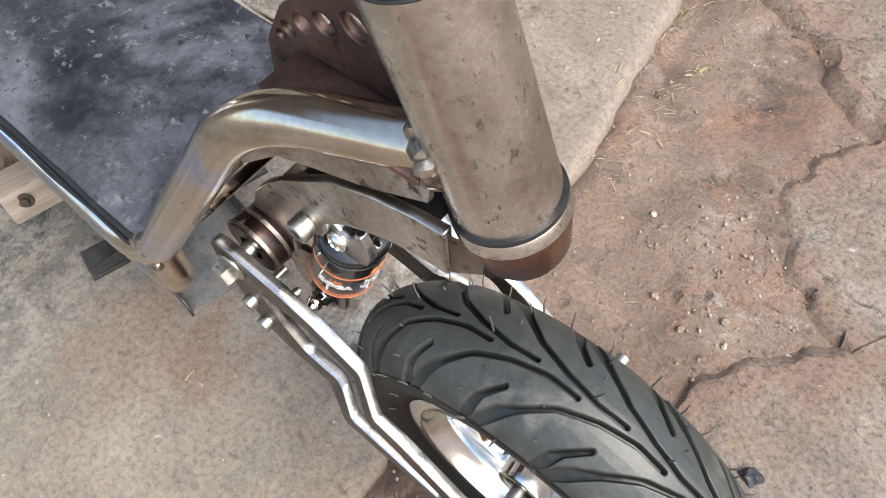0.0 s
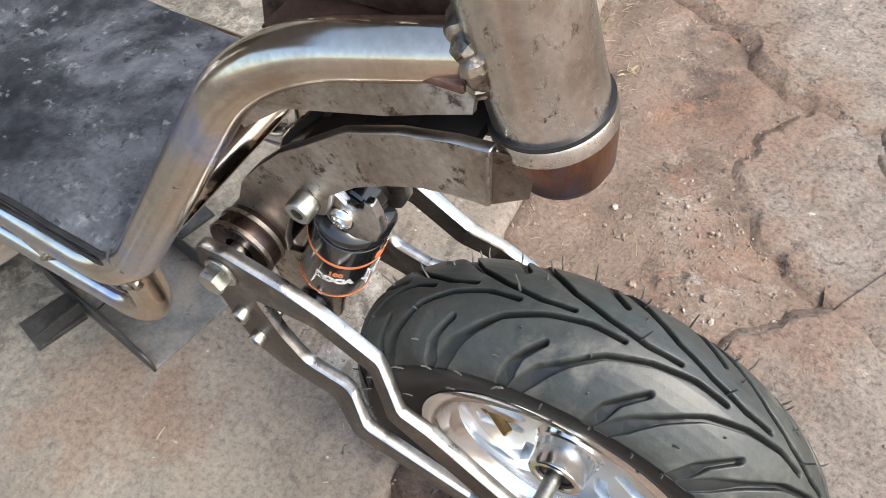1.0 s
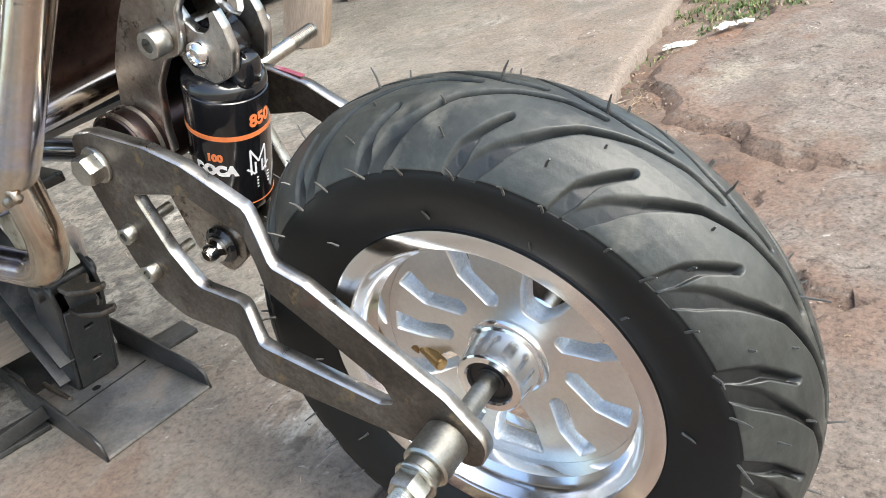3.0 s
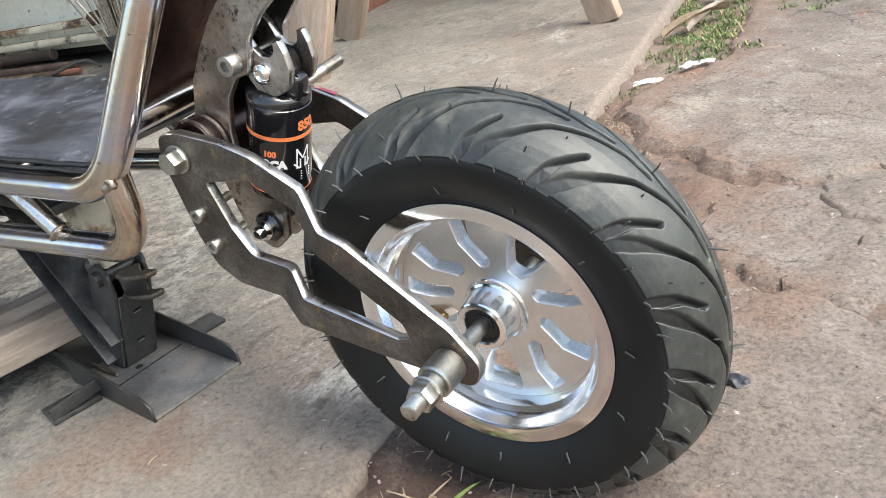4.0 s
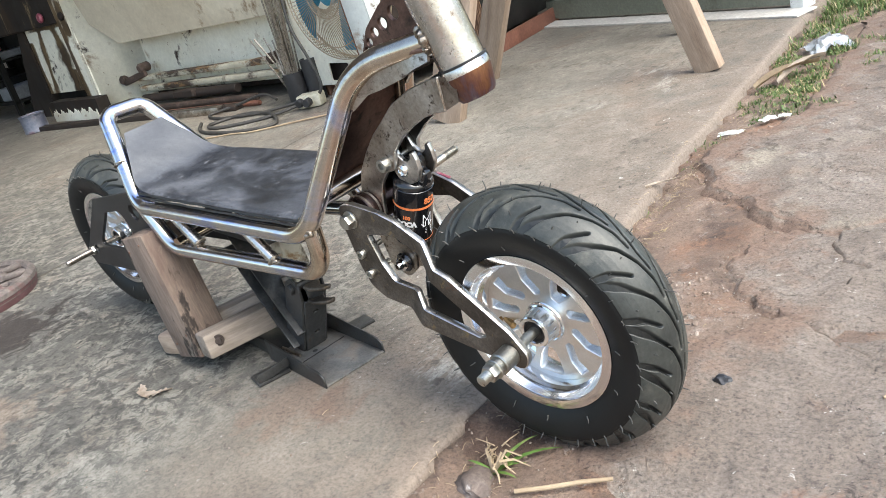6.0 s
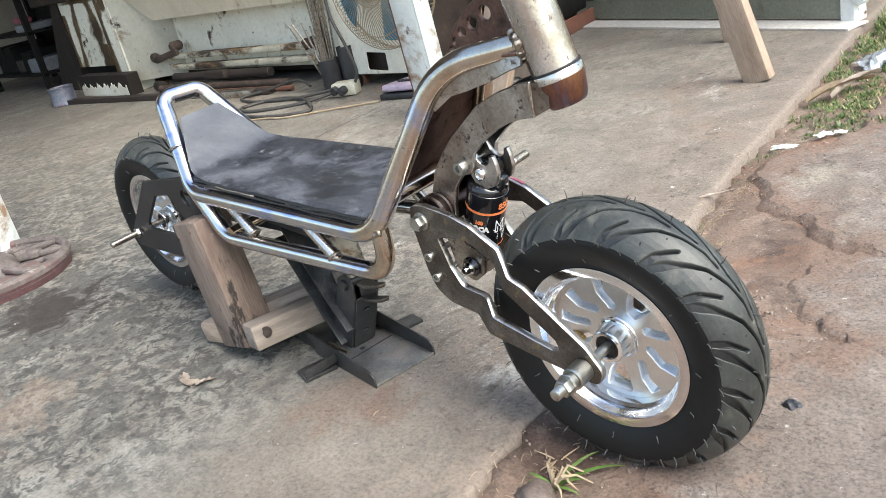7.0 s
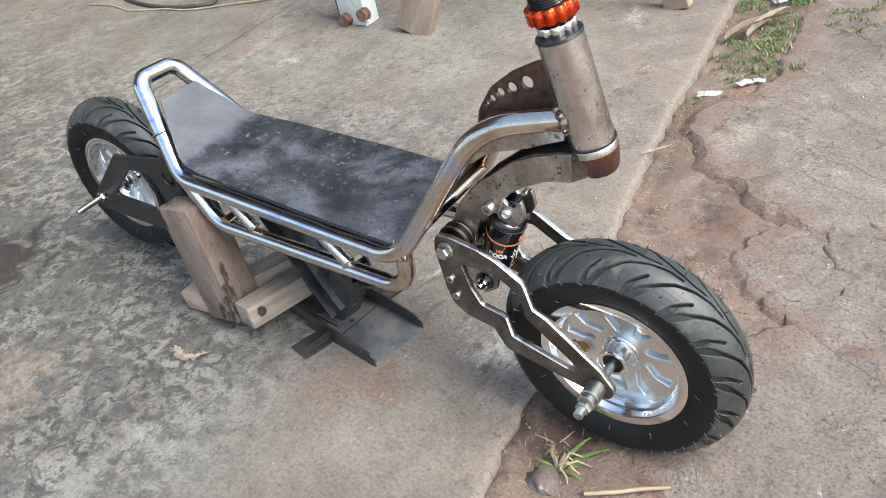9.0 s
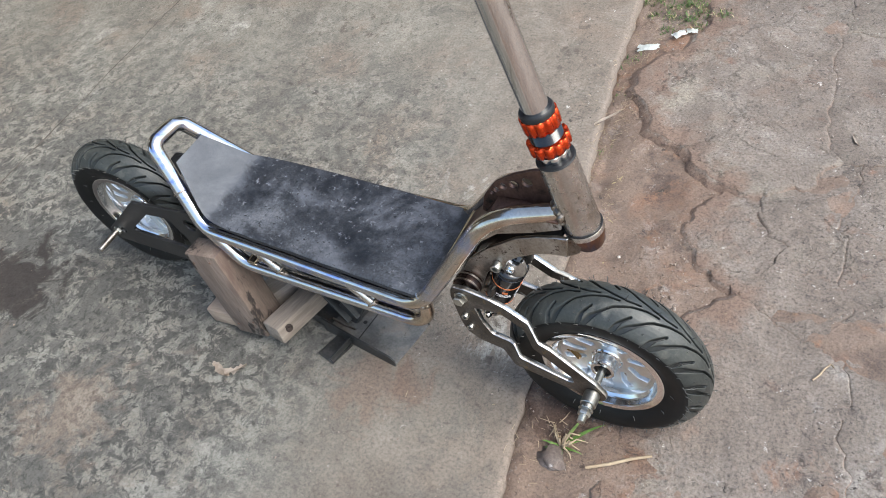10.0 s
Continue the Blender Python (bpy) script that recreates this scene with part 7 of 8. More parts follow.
# rust-spotted cream of the hood, its shade put into the tan
SHADED_CREAM = surface("shaded_cream_paint", [(0.3, (0.46, 0.40, 0.30)), (0.6, (0.60, 0.54, 0.42)), (0.75, (0.68, 0.62, 0.51))], 3, (0.45, 0.6), 0.0, [((0.20, 0.12, 0.06), 5, 0.60, 0.70, 0.8), ((0.06, 0.045, 0.03), 40, 0.68, 0.72, 0.8)], 50, 0.1, 0.1, 60)
# old machine housing, cream paint over rust
cabinet = thing("machine_cabinet", "big old machine housing, cream paint flaking to rust", "machine")


def deepen(bm, depth):
    ret = bmesh.ops.extrude_face_region(bm, geom=bm.faces[:])
    bmesh.ops.translate(bm, verts=[g for g in ret["geom"] if isinstance(g, bmesh.types.BMVert)], vec=(0, depth, 0))
    bmesh.ops.recalc_face_normals(bm, faces=bm.faces)


def painted_sheet(name, x0, x1, y, z0, z1, runs, depth=0.03):
    """A painted sheet facing -y; runs are rust trails (across at the top, across at the foot, half width, from height, to height)."""
    bm = bmesh.new()
    layer = bm.verts.layers.float.new("drip")
    nu, nv = 40, 30
    rows = []
    for j in range(nv + 1):
        v = j / nv
        row = []
        for i in range(nu + 1):
            u = i / nu
            vert = bm.verts.new((x0 + (x1 - x0) * u, y, z0 + (z1 - z0) * v))
            worst = 0.0
            for top, foot, half, low, high in runs:
                side = abs(u - (foot + (top - foot) * v)) / (half * (1 + 0.35 * math.sin(9 * v + 40 * half)))
                if low <= v <= high:
                    worst = max(worst, 1.0 - 0.5 * side)
            vert[layer] = max(0.0, worst)
            row.append(vert)
        rows.append(row)
    for a, b in zip(rows, rows[1:]):
        for i in range(nu):
            bm.faces.new((a[i], a[i + 1], b[i + 1], b[i]))
    deepen(bm, depth)
    return part(name, bm, STREAKED, cabinet, smooth=None)


painted_sheet("streaked_panel", -4.670, -4.105, 1.44, 0.135, 0.508, [(0.33, 0.15, 0.045, 0.0, 1.0), (0.66, 0.68, 0.085, 0.0, 1.0), (0.82, 0.78, 0.14, 0.0, 0.30), (0.02, 0.02, 0.04, 0.0, 0.8), (0.5, 0.5, 0.5, 0.96, 1.0)])
painted_sheet("pillar", -4.092, -3.950, 1.385, 0.0, 1.5, [(0.14, 0.14, 0.22, 0.0, 1.0), (0.55, 0.55, 0.30, 0.30, 0.42), (0.85, 0.85, 0.03, 0.0, 0.5)], 0.12)
block("dark_head", (-4.98, 1.40, 0.510), (-4.094, 1.53, 1.5), GREASY, cabinet, 0.01)
bm = bmesh.new()
q = [bm.verts.new(p) for p in ((-5.04, 1.43, 0.0), (-4.672, 1.43, 0.0), (-4.672, 1.43, 0.509), (-4.76, 1.43, 0.509))]
bm.faces.new(q)
deepen(bm, 0.10)
part("column", bm, GREASY, cabinet, "greasy dark iron column", smooth=None)
bm = bmesh.new()
lathe(bm, [(0, 0), (0.022, 0.004), (0.027, 0.014), (0.021, 0.024), (0, 0.027)], 24, axis_matrix((-4.27, 1.40, 0.557), (-4.27, 1.0, 0.557)))
part("red_knob", bm, RED_EDGE, cabinet, "faded red knob")
for x, y, z in ((-4.145, 1.44, 0.322), (-4.00, 1.385, 0.540)):
    bm = bmesh.new()
    lathe(bm, [(0, 0), (0.022, 0.0), (0.022, 0.012), (0.015, 0.018), (0, 0.020)], 20, axis_matrix((x, y, z), (x, 0, z)))
    part("bolt", bm, GREASY, cabinet, "dark bolt head")
block("dark_base", (-4.45, 1.312, 0.0), (-3.86, 1.384, 0.112), GREASY, cabinet, 0.003)
# near-black block that stands in for the shade under the panel
block("dark_recess", (-4.671, 1.475, 0.0), (-4.10, 1.56, 0.134), SHADE_BLACK, cabinet, 0.002)
# what is left of the paint along the foot
bm = bmesh.new()
rng = random.Random(8)
lows, tops = [], []
for k in range(61):
    x = -4.44 + 0.56 * k / 60
    lows.append(bm.verts.new((x, 1.3085, 0.002)))
    tops.append(bm.verts.new((x, 1.3085, 0.034 + 0.022 * math.sin(k * 0.33) ** 2 + rng.uniform(0, 0.020))))
for k in range(60):
    bm.faces.new((lows[k], lows[k + 1], tops[k + 1], tops[k]))
deepen(bm, 0.002)
part("paint_remnant", bm, CREAM_RUST, cabinet, "ragged rest of cream paint", smooth=None)
bm = bmesh.new()
q = [bm.verts.new(p) for p in ((-3.98, 1.38, 0.05), (-3.66, 1.56, 0.05), (-3.60, 1.56, 1.5), (-3.92, 1.38, 1.5))]
bm.faces.new(q)
bmesh.ops.solidify(bm, geom=bm.faces[:], thickness=0.01)
part("splay_panel", bm, CREAM_RUST, cabinet, smooth=None)
block("recessed_panel", (-3.66, 1.56, 0.06), (-2.28, 1.62, 1.5), CREAM_RUST, cabinet, 0.004)
bm = bmesh.new()
q = [bm.verts.new(p) for p in ((-3.66, 1.46, 0.352), (-2.28, 1.46, 0.352), (-2.28, 1.38, 0.95), (-3.945, 1.38, 0.95), (-3.945, 1.437, 0.520))]
bm.faces.new(q)
q2 = [bm.verts.new(p) for p in ((-3.66, 1.46, 0.352), (-2.28, 1.46, 0.352), (-2.28, 1.56, 0.375), (-3.66, 1.56, 0.375))]
bm.faces.new(q2)
bmesh.ops.remove_doubles(bm, verts=bm.verts, dist=0.001)
bmesh.ops.recalc_face_normals(bm, faces=bm.faces)
bmesh.ops.solidify(bm, geom=bm.faces[:], thickness=0.006)
part("hood", bm, SHADED_CREAM, cabinet, smooth=None)
for z, y in ((0.150, 1.50), (0.098, 1.49)):
    bm = bmesh.new()
    beam(bm, (-3.66, y, z), (-2.46, y, z + 0.01), 0.05, 0.026, (0, 0, 1), 0.006)
    part("rail", bm, GRIMY_CREAM, cabinet)
for x, z in ((-3.80, 0.155), (-3.57, 0.205), (-2.47, 0.170)):
    bm = bmesh.new()
    rod(bm, (x, 1.52, z), (x, 1.455, z), 0.024, 20, 0.008)
    part("rusty_boss", bm, CAST_RUST, cabinet)
bm = bmesh.new()
beam(bm, (-3.80, 1.475, 0.140), (-3.55, 1.475, 0.178), 0.020, 0.034, (0, 0, 1), 0.006)
part("rusty_link", bm, CAST_RUST, cabinet)
block("body", (-4.8, 1.63, 0.02), (-2.28, 2.2, 1.5), DARK_JUNK, cabinet, 0.01)

panel = thing("side_cabinet", "cream sheet-metal cabinet with a square cut-out", "cabinet")
lines = [[(-2.19, 0.050), (-1.70, 0.050), (-1.70, 1.25), (-2.19, 1.25)], fillet2d([(-2.055, 0.066), (-1.943, 0.060), (-1.939, 0.128), (-2.048, 0.134)], 0.008)]
me = upright_plate("front_sheet", lines, 1.42, 0.006, 0.0008)
part("front_sheet", me, CREAM_RUST, panel)
block("carcass", (-2.19, 1.46, 0.05), (-1.70, 1.95, 1.25), DARK_JUNK, panel, 0.004)
for x in (-2.17, -1.74):
    block("foot", (x, 1.45, 0.0), (x + 0.03, 1.49, 0.05), RUST, panel, 0.002)

# fan with wire guard, hung on the cabinet
fan = thing("wall_fan", "dusty fan with blue blades behind a wire guard", "fan", pose(-1.745, 1.295, 0.405, 90, 0, 0))
FAN_R = 0.235
bm = bmesh.new()
for r, z in ((FAN_R, -0.02), (FAN_R * 0.985, 0.03), (FAN_R * 0.78, 0.055), (FAN_R * 0.35, 0.065)):
    sweep(bm, [(r * math.cos(a), r * math.sin(a), z) for a in np.linspace(0, 2 * math.pi, 72)[:-1]], 0.004 if z == -0.02 else 0.0022, 6, closed=True)
part("guard_ring", bm, WIRE, fan)
bm = bmesh.new()
for k in range(96):
    a = 2 * math.pi * k / 96
    c, s = math.cos(a), math.sin(a)
    sweep(bm, [(r * c, r * s, z) for r, z in ((0.05, 0.068), (FAN_R * 0.5, 0.064), (FAN_R * 0.8, 0.052), (FAN_R * 0.97, 0.028), (FAN_R, -0.02))], 0.0013, 4, caps=False)
part("guard_wire", bm, WIRE, fan, kind="stuff")
for k in range(3):
    bm = bmesh.new()
    rows = []
    for i in range(9):
        r = 0.045 + 0.165 * i / 8
        row = []
        for j in range(7):
            f = j / 6
            a = radians(120 * k) + radians(18 + 92 * f) * (0.75 + 0.25 * i / 8)
            row.append(bm.verts.new((r * math.cos(a), r * math.sin(a), 0.012 + 0.035 * (f - 0.5))))
        rows.append(row)
    for r0, r1 in zip(rows, rows[1:]):
        for j in range(6):
            bm.faces.new((r0[j], r0[j + 1], r1[j + 1], r1[j]))
    bmesh.ops.solidify(bm, geom=bm.faces[:], thickness=0.002)
    part("blade", bm, FAN_BLUE, fan, smooth=60)
bm = bmesh.new()
lathe(bm, [(0, -0.12), (0.06, -0.12), (0.065, -0.03), (0.045, 0.0), (0.045, 0.045), (0.02, 0.06), (0, 0.062)], 32)
part("motor", bm, FAN_BLUE, fan)

# rods standing in a black pipe
rods = thing("rod_bundle", "thin steel rods standing in a short black pipe", "rods")
for x, y, r in ((-2.225, 1.372, 0.042), (-2.158, 1.412, 0.034)):
    bm = bmesh.new()
    top = 0.125 if r > 0.04 else 0.165
    lathe(bm, [(r - 0.004, 0.004), (r - 0.004, top), (r, top), (r, 0.0), (0, 0.0), (0, 0.004)], 32, Matrix.Translation((x, y, 0)))
    part("pipe_holder", bm, BLACK_PLASTIC, rods)
bm = bmesh.new()
rod(bm, (0, 0, 0), (0, 0, 1), 0.0034, 7)
rod_me = finish("rod", bm, RAW_STEEL, 40)
rng = random.Random(12)
for k in range(46):
    x, y = -2.225, 1.372
    a = rng.random() * 6.28
    foot = Vector((x + 0.02 * math.cos(a), y + 0.02 * math.sin(a), 0.01))
    tip = foot + Vector((rng.gauss(-0.055, 0.030) if k % 3 == 0 else rng.gauss(0.045, 0.035), rng.gauss(0.0, 0.03), rng.uniform(0.16, 0.27) if k % 3 == 0 else rng.uniform(0.5, 0.9)))
    part("rod", rod_me, None, rods, m=axis_matrix(foot, tip) @ Matrix.Diagonal((1, 1, (tip - foot).length, 1)))

# bars and offcuts on the floor before the machine
for k, (a, b, r, mt, lab) in enumerate((
        ((-3.62, 1.36, 0.022), (-2.60, 1.43, 0.024), 0.016, CAST_RUST, "rusty steel pipe on the floor"), ((-3.30, 1.31, 0.012), (-2.52, 1.38, 0.012), 0.011, REDDISH, "red-brown steel pipe on the floor"),
        ((-3.55, 1.42, 0.062), (-2.75, 1.45, 0.066), 0.020, DARK_JUNK, "dark steel pipe stacked on others"), ((-3.72, 1.40, 0.026), (-3.62, 1.38, 0.026), 0.026, DARK_JUNK, "short dark pipe offcut"))):
    bm = bmesh.new()
    rod(bm, a, b, r, 20, 0.002)
    tagged(part("steel_pipe", bm, mt), lab, "pipe", "pipes before the machine")
bm = bmesh.new()
beam(bm, (-4.30, 1.17, 0.012), (-2.62, 1.34, 0.012), 0.05, 0.024, (0, 0, 1), 0.002)
tagged(part("steel_bar", bm, DARK_JUNK), "long dark flat bar on the floor", "bar", "pipes before the machine")
bm = bmesh.new()
beam(bm, (-3.05, 1.26, 0.015), (-2.70, 1.30, 0.015), 0.04, 0.03, (0, 0, 1), 0.002)
tagged(part("steel_bar", bm, RAW_STEEL), "short grey square bar on the floor", "bar", "pipes before the machine")
tagged(block("offcut_block", (-3.24, 1.40, 0.05), (-3.06, 1.45, 0.088), DARK_JUNK, None, 0.008), "dark steel offcut lying on pipes", "offcut")


def cable(name, points, r, material, label):
    bm = bmesh.new()
    pts = [Vector(p) for p in points]
    out = []
    n = len(pts)
    for i in range(n - 1):
        p0, p1, p2, p3 = pts[max(i - 1, 0)], pts[i], pts[i + 1], pts[min(i + 2, n - 1)]
        for k in range(8):
            t = k / 8
            out.append(0.5 * (2 * p1 + (p2 - p0) * t + (2 * p0 - 5 * p1 + 4 * p2 - p3) * t * t + (3 * p1 - p0 - 3 * p2 + p3) * t ** 3))
    out.append(pts[-1])
    sweep(bm, out, r, 8)
    return tagged(part(name, bm, material), label, "cable", "cables on the floor")


cable("cable", [(-2.12, 1.30, 0.02), (-2.22, 1.18, 0.007), (-2.40, 1.08, 0.007), (-2.52, 1.12, 0.007), (-2.44, 1.24, 0.007), (-2.24, 1.22, 0.012), (-2.06, 1.10, 0.007), (-2.22, 1.02, 0.007), (-2.46, 1.04, 0.007), (-2.62, 1.14, 0.007)], 0.007, CABLE, "black cable lying in loops")
cable("cable", [(-2.16, 1.33, 0.02), (-2.32, 1.24, 0.010), (-2.56, 1.20, 0.007), (-2.72, 1.25, 0.007), (-2.62, 1.33, 0.02), (-2.45, 1.36, 0.05), (-2.34, 1.34, 0.03)], 0.006, CABLE, "thin black cable over the bars")
cable("cable", [(-2.14, 1.37, 0.45), (-2.12, 1.35, 0.30), (-2.06, 1.34, 0.18), (-2.02, 1.33, 0.08), (-2.06, 1.32, 0.03), (-2.10, 1.33, 0.025)], 0.006, CABLE, "black cable hanging down to the socket")
cable("cord", [(-1.80, 1.22, 0.005), (-1.95, 1.13, 0.005), (-2.10, 1.03, 0.005), (-2.22, 1.01, 0.004), (-2.35, 0.965, 0.004), (-2.48, 0.985, 0.004), (-2.60, 0.97, 0.004)], 0.0032, STRAW, "yellowish cord on the floor")
socket = thing("socket_block", "cream extension socket with black plugs", "socket")
bm = bmesh.new()
box(bm, (0.10, 0.06, 0.05), pose(-2.085, 1.315, 0.027, 0, 0, 25), 0.008)
part("housing", bm, surface("cream_plastic", [(0.3, (0.50, 0.47, 0.36)), (0.7, (0.58, 0.55, 0.44))], 20, (0.4, 0.6)), socket)
for dx in (-0.02, 0.025):
    bm = bmesh.new()
    rod(bm, (-2.085 + dx, 1.285, 0.03), (-2.075 + dx, 1.255, 0.028), 0.016, 16, 0.003)
    part("plug", bm, BLACK_PLASTIC, socket)

# lilac appliance with black knobs
cooker = thing("small_cooker", "lilac enamelled two-ring cooker with black knobs", "cooker", pose(-1.735, 1.345, 0, 0, 0, 12) @ Matrix.Scale(0.68, 4))
bm = bmesh.new()
box(bm, (0.30, 0.26, 0.030), pose(0, 0, 0.017), 0.006)
part("base", bm, BLACK_PLASTIC, cooker)
bm = bmesh.new()
box(bm, (0.27, 0.235, 0.035), pose(0, -0.004, 0.050, -4, 0, 0), 0.012, 3)
part("body", bm, LILAC, cooker)
for k in range(4):
    bm = bmesh.new()
    rod(bm, (-0.075 + 0.022 * k, -0.03, 0.066), (-0.075 + 0.022 * k, -0.035, 0.080), 0.010, 16, 0.002)
    part("knob", bm, BLACK_PLASTIC, cooker)

# white steel post with rusted rollers at its foot
post = thing("steel_post", "white painted steel channel with rusty rollers at its foot", "post")
bm = bmesh.new()
beam(bm, (-1.410, 1.085, 0.0), (-1.440, 0.990, 1.9), 0.092, 0.012, (0, 1, 0), 0.002)
part("web", bm, WHITE_STEEL, post)
for dx in (-0.0495, 0.0495):
    bm = bmesh.new()
    beam(bm, (-1.410 + dx, 1.110, 0.0), (-1.440 + dx, 1.015, 1.9), 0.006, 0.060, (0, 1, 0), 0.001)
    part("flange", bm, WHITE_STEEL if dx > 0 else RUST, post)
for dx, dz in ((-0.020, 0.019), (0.056, 0.042)):
    bm = bmesh.new()
    lathe(bm, [(0, 0), (0.019, 0), (0.019, 0.006), (0.013, 0.009), (0.013, 0.015), (0.019, 0.018), (0.019, 0.024), (0, 0.024)], 28, Matrix.Translation((-1.405 + dx, 1.078, dz)) @ Matrix.Rotation(radians(90), 4, "X"))
    part("roller", bm, RUST, post)

# saw-horse of rough timber
horse = thing("saw_horse", "rough timber saw-horse with splayed legs", "saw-horse")
timber("leg", (-1.178, 1.077, 0.0), (-0.868, 1.19, 0.90), 0.110, 0.035, horse, PALE_WOOD, (0, 1, 0.1))
timber("leg", (-0.530, 1.426, 0.0), (-0.760, 1.35, 0.90), 0.074, 0.035, horse, PALE_WOOD, (0, 1, 0.1))
timber("leg", (-0.815, 1.870, 0.0), (-0.880, 1.75, 0.90), 0.050, 0.035, horse, PALE_WOOD, (0, 1, 0.1))
timber("leg", (-1.368, 1.500, 0.0), (-0.900, 1.46, 0.90), 0.085, 0.035, horse, PALE_WOOD, (0, 1, 0.1))
timber("top_beam", (-0.83, 1.00, 0.92), (-0.79, 1.85, 0.92), 0.12, 0.06, horse, PALE_WOOD)

# dark sheets and a red steel frame against the wall, pipes and a broom
frame_t = thing("sheet_rack", "black steel sheets standing on a red-brown angle frame", "rack")
bm = bmesh.new()
beam(bm, (-1.570, 1.80, 0.030), (-1.650, 2.36, 0.030), 0.012, 0.060, (0, 0, 1), 0.001)
part("base_angle", bm, REDDISH, frame_t)
bm = bmesh.new()
beam(bm, (-1.60, 1.74, 0.62), (-1.69, 2.36, 0.62), 0.012, 1.12, (0, 0, 1), 0.001)
part("sheet", bm, BLACK_STEEL, frame_t)
bm = bmesh.new()
beam(bm, (-1.66, 1.95, 0.56), (-1.74, 2.34, 0.56), 0.010, 1.10, (0, 0, 1), 0.001)
part("sheet", bm, DARK_JUNK, frame_t)
for (x, y), r in (((-1.650, 1.64), 0.014), ((-1.640, 1.76), 0.016)):
    bm = bmesh.new()
    lathe(bm, [(r - 0.002, 0), (r, 0), (r, 1.4), (r - 0.002, 1.4)], 20, axis_matrix((x, y, 0), (x - 0.03, y + 0.10, 1.4)), close=True)
    tagged(part("steel_pipe", bm, CHROME_TUBE), "bright steel pipe leaning upright", "pipe", "leaning pipes")
broom = thing("broom", "brown fibre broom standing on its bristles", "broom")
bm = bmesh.new()
rng = random.Random(31)
for k in range(150):
    x, y = rng.uniform(-0.055, 0.055), rng.uniform(-0.03, 0.03)
    p = Vector((-1.560 + x * 1.3, 1.70 + y, 0.09 + rng.uniform(-0.01, 0.01)))
    q = Vector((-1.600 + x * 0.7, 1.75 + y * 0.6, 0.48))
    sweep(bm, [p, p.lerp(q, 0.5) + Vector((rng.uniform(-0.008, 0.008), 0, 0)), q], 0.0022, 4)
part("bristle", bm, BRISTLE, broom, kind="stuff")
bm = bmesh.new()
rod(bm, (-1.600, 1.75, 0.44), (-1.66, 1.86, 1.35), 0.014, 16)
part("handle", bm, PALE_WOOD, broom)

# shelf with boxes at the far side, near black to hold their shade, and a paint tin before it
shelf = thing("tool_shelf", "cluttered steel shelf, coloured near black for the shade", "shelf")
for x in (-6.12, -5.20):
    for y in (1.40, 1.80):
        block("upright", (x, y, 0.0), (x + 0.035, y + 0.035, 1.6), SHADE_BLACK, shelf, 0.002)
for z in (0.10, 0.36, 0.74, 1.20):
    block("board", (-6.12, 1.40, z), (-5.165, 1.84, z + 0.016), SHADE_BLACK if z < 0.7 else DARK_JUNK, shelf, 0.002)
block("back_sheet", (-6.12, 1.845, 0.05), (-5.165, 1.852, 1.6), SHADE_BLACK, shelf, 0.001)
rng = random.Random(17)
BOX_MATS = [SHADE_BLACK, BLACK_PLASTIC, SHADE_BLACK, BLACK_STEEL]
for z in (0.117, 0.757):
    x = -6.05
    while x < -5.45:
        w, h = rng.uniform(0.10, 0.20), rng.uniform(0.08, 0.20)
        tagged(block("tool_box", (x, 1.46, z), (x + w, 1.72, z + h), rng.choice(BOX_MATS), None, 0.006), "dusty box on the steel shelf, coloured dark for the shade", "box", "boxes on the shelf")
        x += w + 0.02
GREY_LID = surface("scuffed_blue_grey_plastic", [(0.3, (0.12, 0.13, 0.145)), (0.7, (0.22, 0.235, 0.26))], 12, (0.45, 0.65))
tagged(block("storage_case", (-5.44, 1.43, 0.117), (-5.21, 1.70, 0.205), GREY_LID, None, 0.012), "scuffed blue-grey plastic case on the shelf", "case")
tagged(block("steel_tray", (-5.40, 1.42, 0.377), (-5.21, 1.72, 0.425), GREY_LID, None, 0.010), "dull grey tray on the shelf", "tray")
for x, z in ((-5.21, 0.448), (-5.34, 0.448)):
    bm = bmesh.new()
    lathe(bm, [(0, 0), (0.014, 0.002), (0.022, 0.02), (0.019, 0.07), (0.023, 0.11), (0.012, 0.125), (0, 0.126)], 20, axis_matrix((x, 1.46, z), (x - 0.5, 1.50, z + 0.02)))
    tagged(part("hand_tool", bm, RED_EDGE), "faded red tool handle lying in the tray", "tool", "tools on the shelf")
bm = bmesh.new()
lathe(bm, [(0, 0), (0.066, 0), (0.069, 0.004), (0.066, 0.008), (0.066, 0.088), (0.070, 0.092), (0.070, 0.098), (0.062, 0.098), (0.060, 0.092), (0, 0.092)], 36, Matrix.Translation((-4.36, 1.16, 0)))
tagged(part("paint_tin", bm, BLUE_TIN), "dirty blue-grey paint tin on the floor", "paint tin")

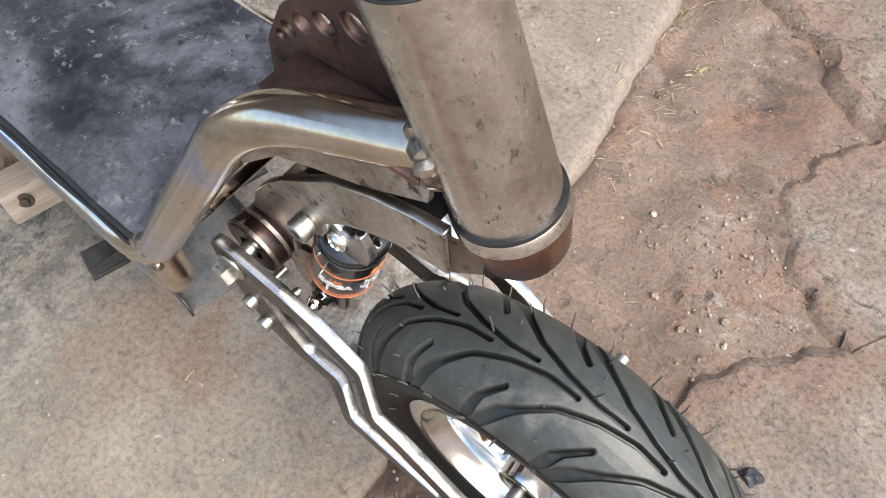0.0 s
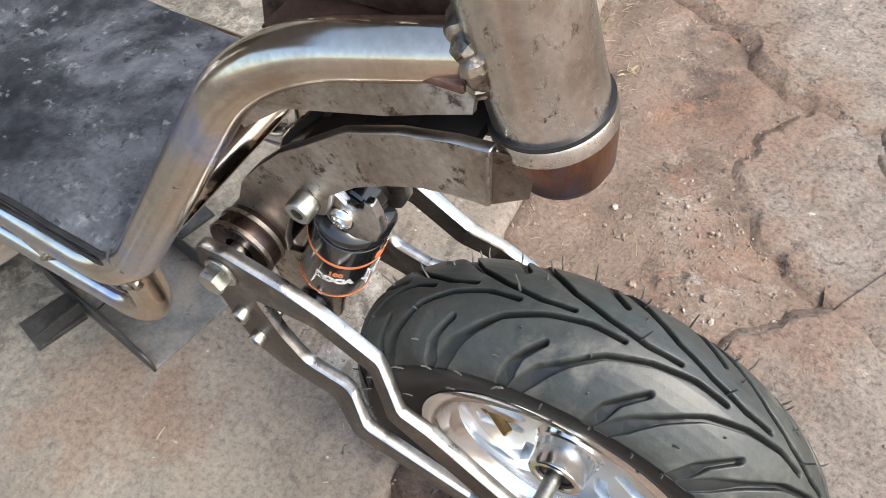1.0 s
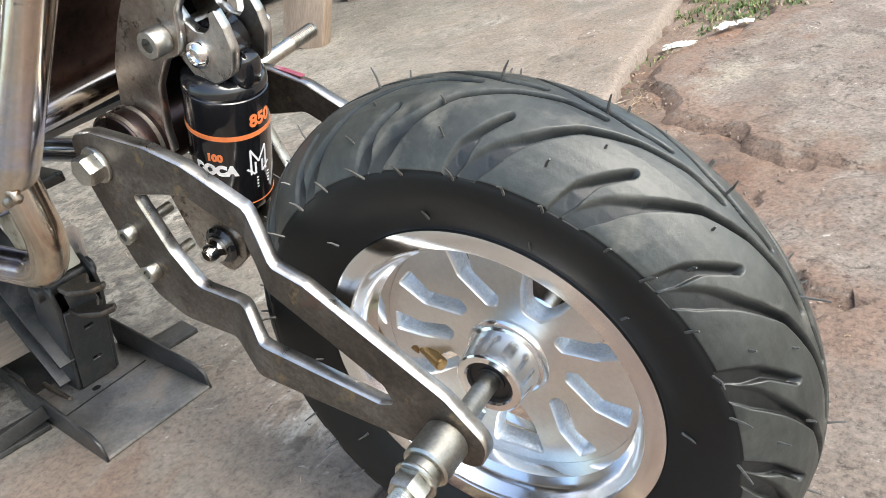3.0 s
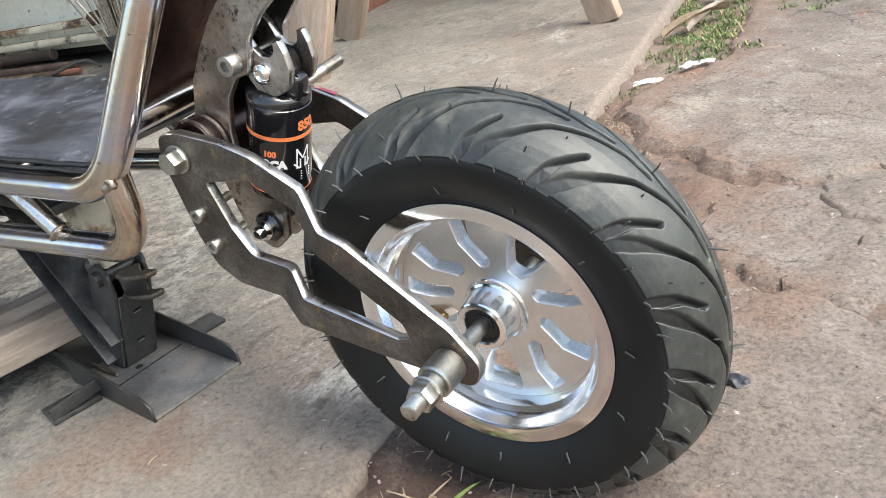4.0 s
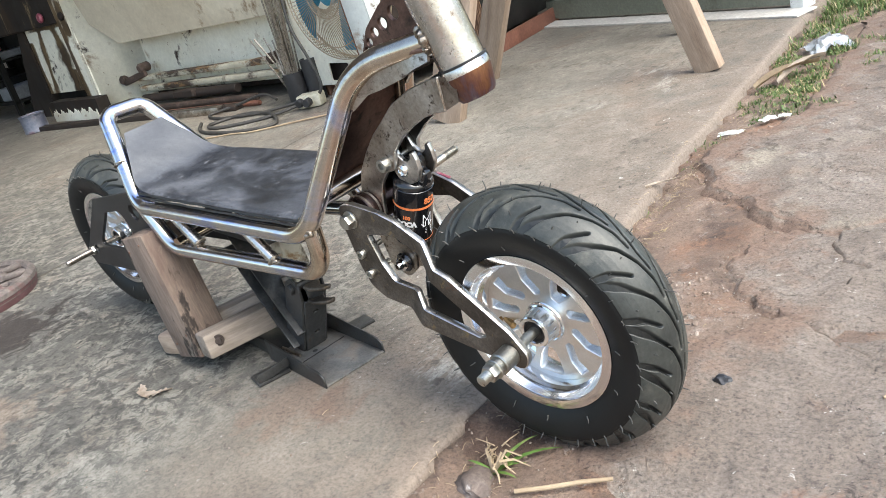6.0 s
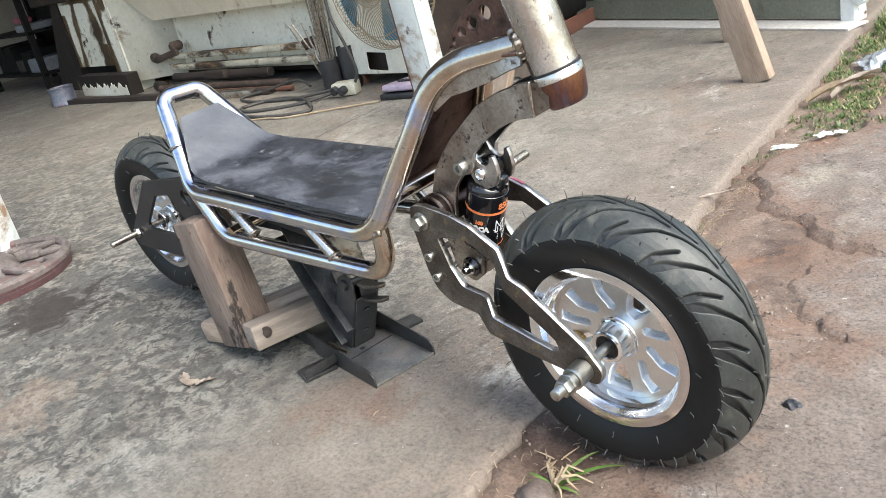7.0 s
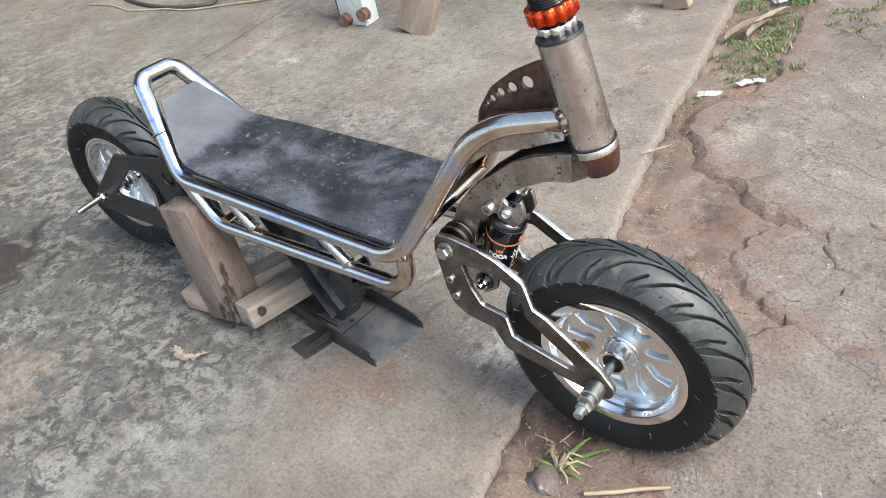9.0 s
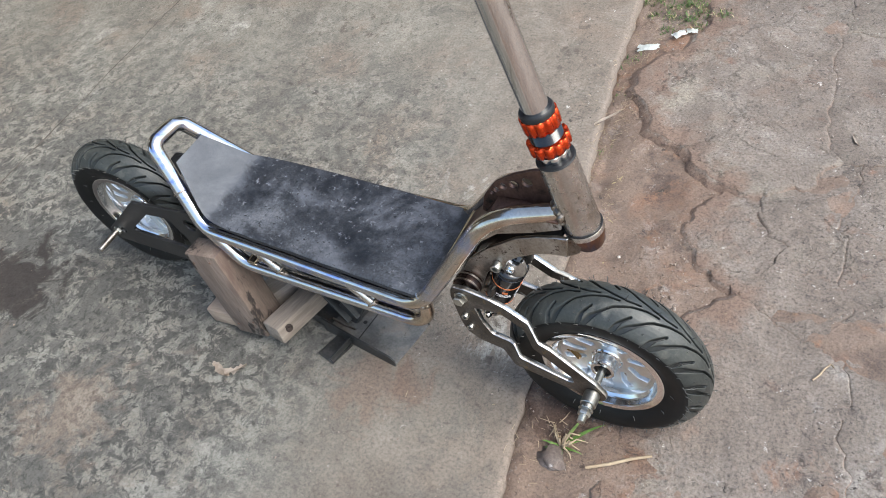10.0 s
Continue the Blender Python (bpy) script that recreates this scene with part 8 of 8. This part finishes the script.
# rusty cast foot of a pedestal with its white column
pedestal = thing("cast_pedestal", "heavy rusty cast-iron foot with slots and a white column", "pedestal", pose(-1.680, -0.175, 0, 0, 0, 35))
slots = [fillet2d([(0.090, 0.112), (0.132, 0.082), (0.142, 0.094), (0.104, 0.126)], 0.006), fillet2d([(0.105, 0.036), (0.145, 0.010), (0.152, 0.024), (0.116, 0.050)], 0.007),
         fillet2d([(-0.060, 0.125), (0.000, 0.160), (0.055, 0.150), (0.050, 0.105), (-0.010, 0.085)], 0.020), fillet2d([(-0.10, -0.09), (-0.06, -0.12), (-0.05, -0.09), (-0.08, -0.07)], 0.010)]
me = plate("foot", [circle2d(0, 0, 0.188, 80)] + slots, 0.016, 0.003, Matrix.Translation((0, 0, 0.020)))
part("foot", me, PEDESTAL, pedestal)
bm = bmesh.new()
lathe(bm, [(0.168, 0.034), (0.175, 0.042), (0.184, 0.041), (0.190, 0.034), (0.190, 0.024), (0.168, 0.024)], 80, close=True)
part("rim", bm, PEDESTAL, pedestal)
for a in (-20, 30, 58, 130, 200):
    bm = bmesh.new()
    beam(bm, (0.07 * math.cos(radians(a)), 0.07 * math.sin(radians(a)), 0.038), (0.172 * math.cos(radians(a)), 0.172 * math.sin(radians(a)), 0.034), 0.018, 0.014, (0, 0, 1), 0.005)
    part("rib", bm, PEDESTAL, pedestal)
bm = bmesh.new()
lathe(bm, [(0.176, 0.0), (0.183, 0.0), (0.1895, 0.022), (0.182, 0.024)], 80, close=True)
part("skirt", bm, MAROON, pedestal)
bm = bmesh.new()
lathe(bm, [(0, 0.025), (0.075, 0.028), (0.064, 0.046), (0.054, 0.054), (0, 0.054)], 40)
rod(bm, (0.090, 0.060, 0.025), (0.090, 0.060, 0.050), 0.020, 20, 0.007)
part("boss", bm, PEDESTAL, pedestal)
bm = bmesh.new()
beam(bm, (-0.10, 0.175, 0.0), (-0.112, 0.175, 0.9), 0.10, 0.07, (0, 1, 0), 0.006)
part("column", bm, WHITE_STEEL, pedestal)
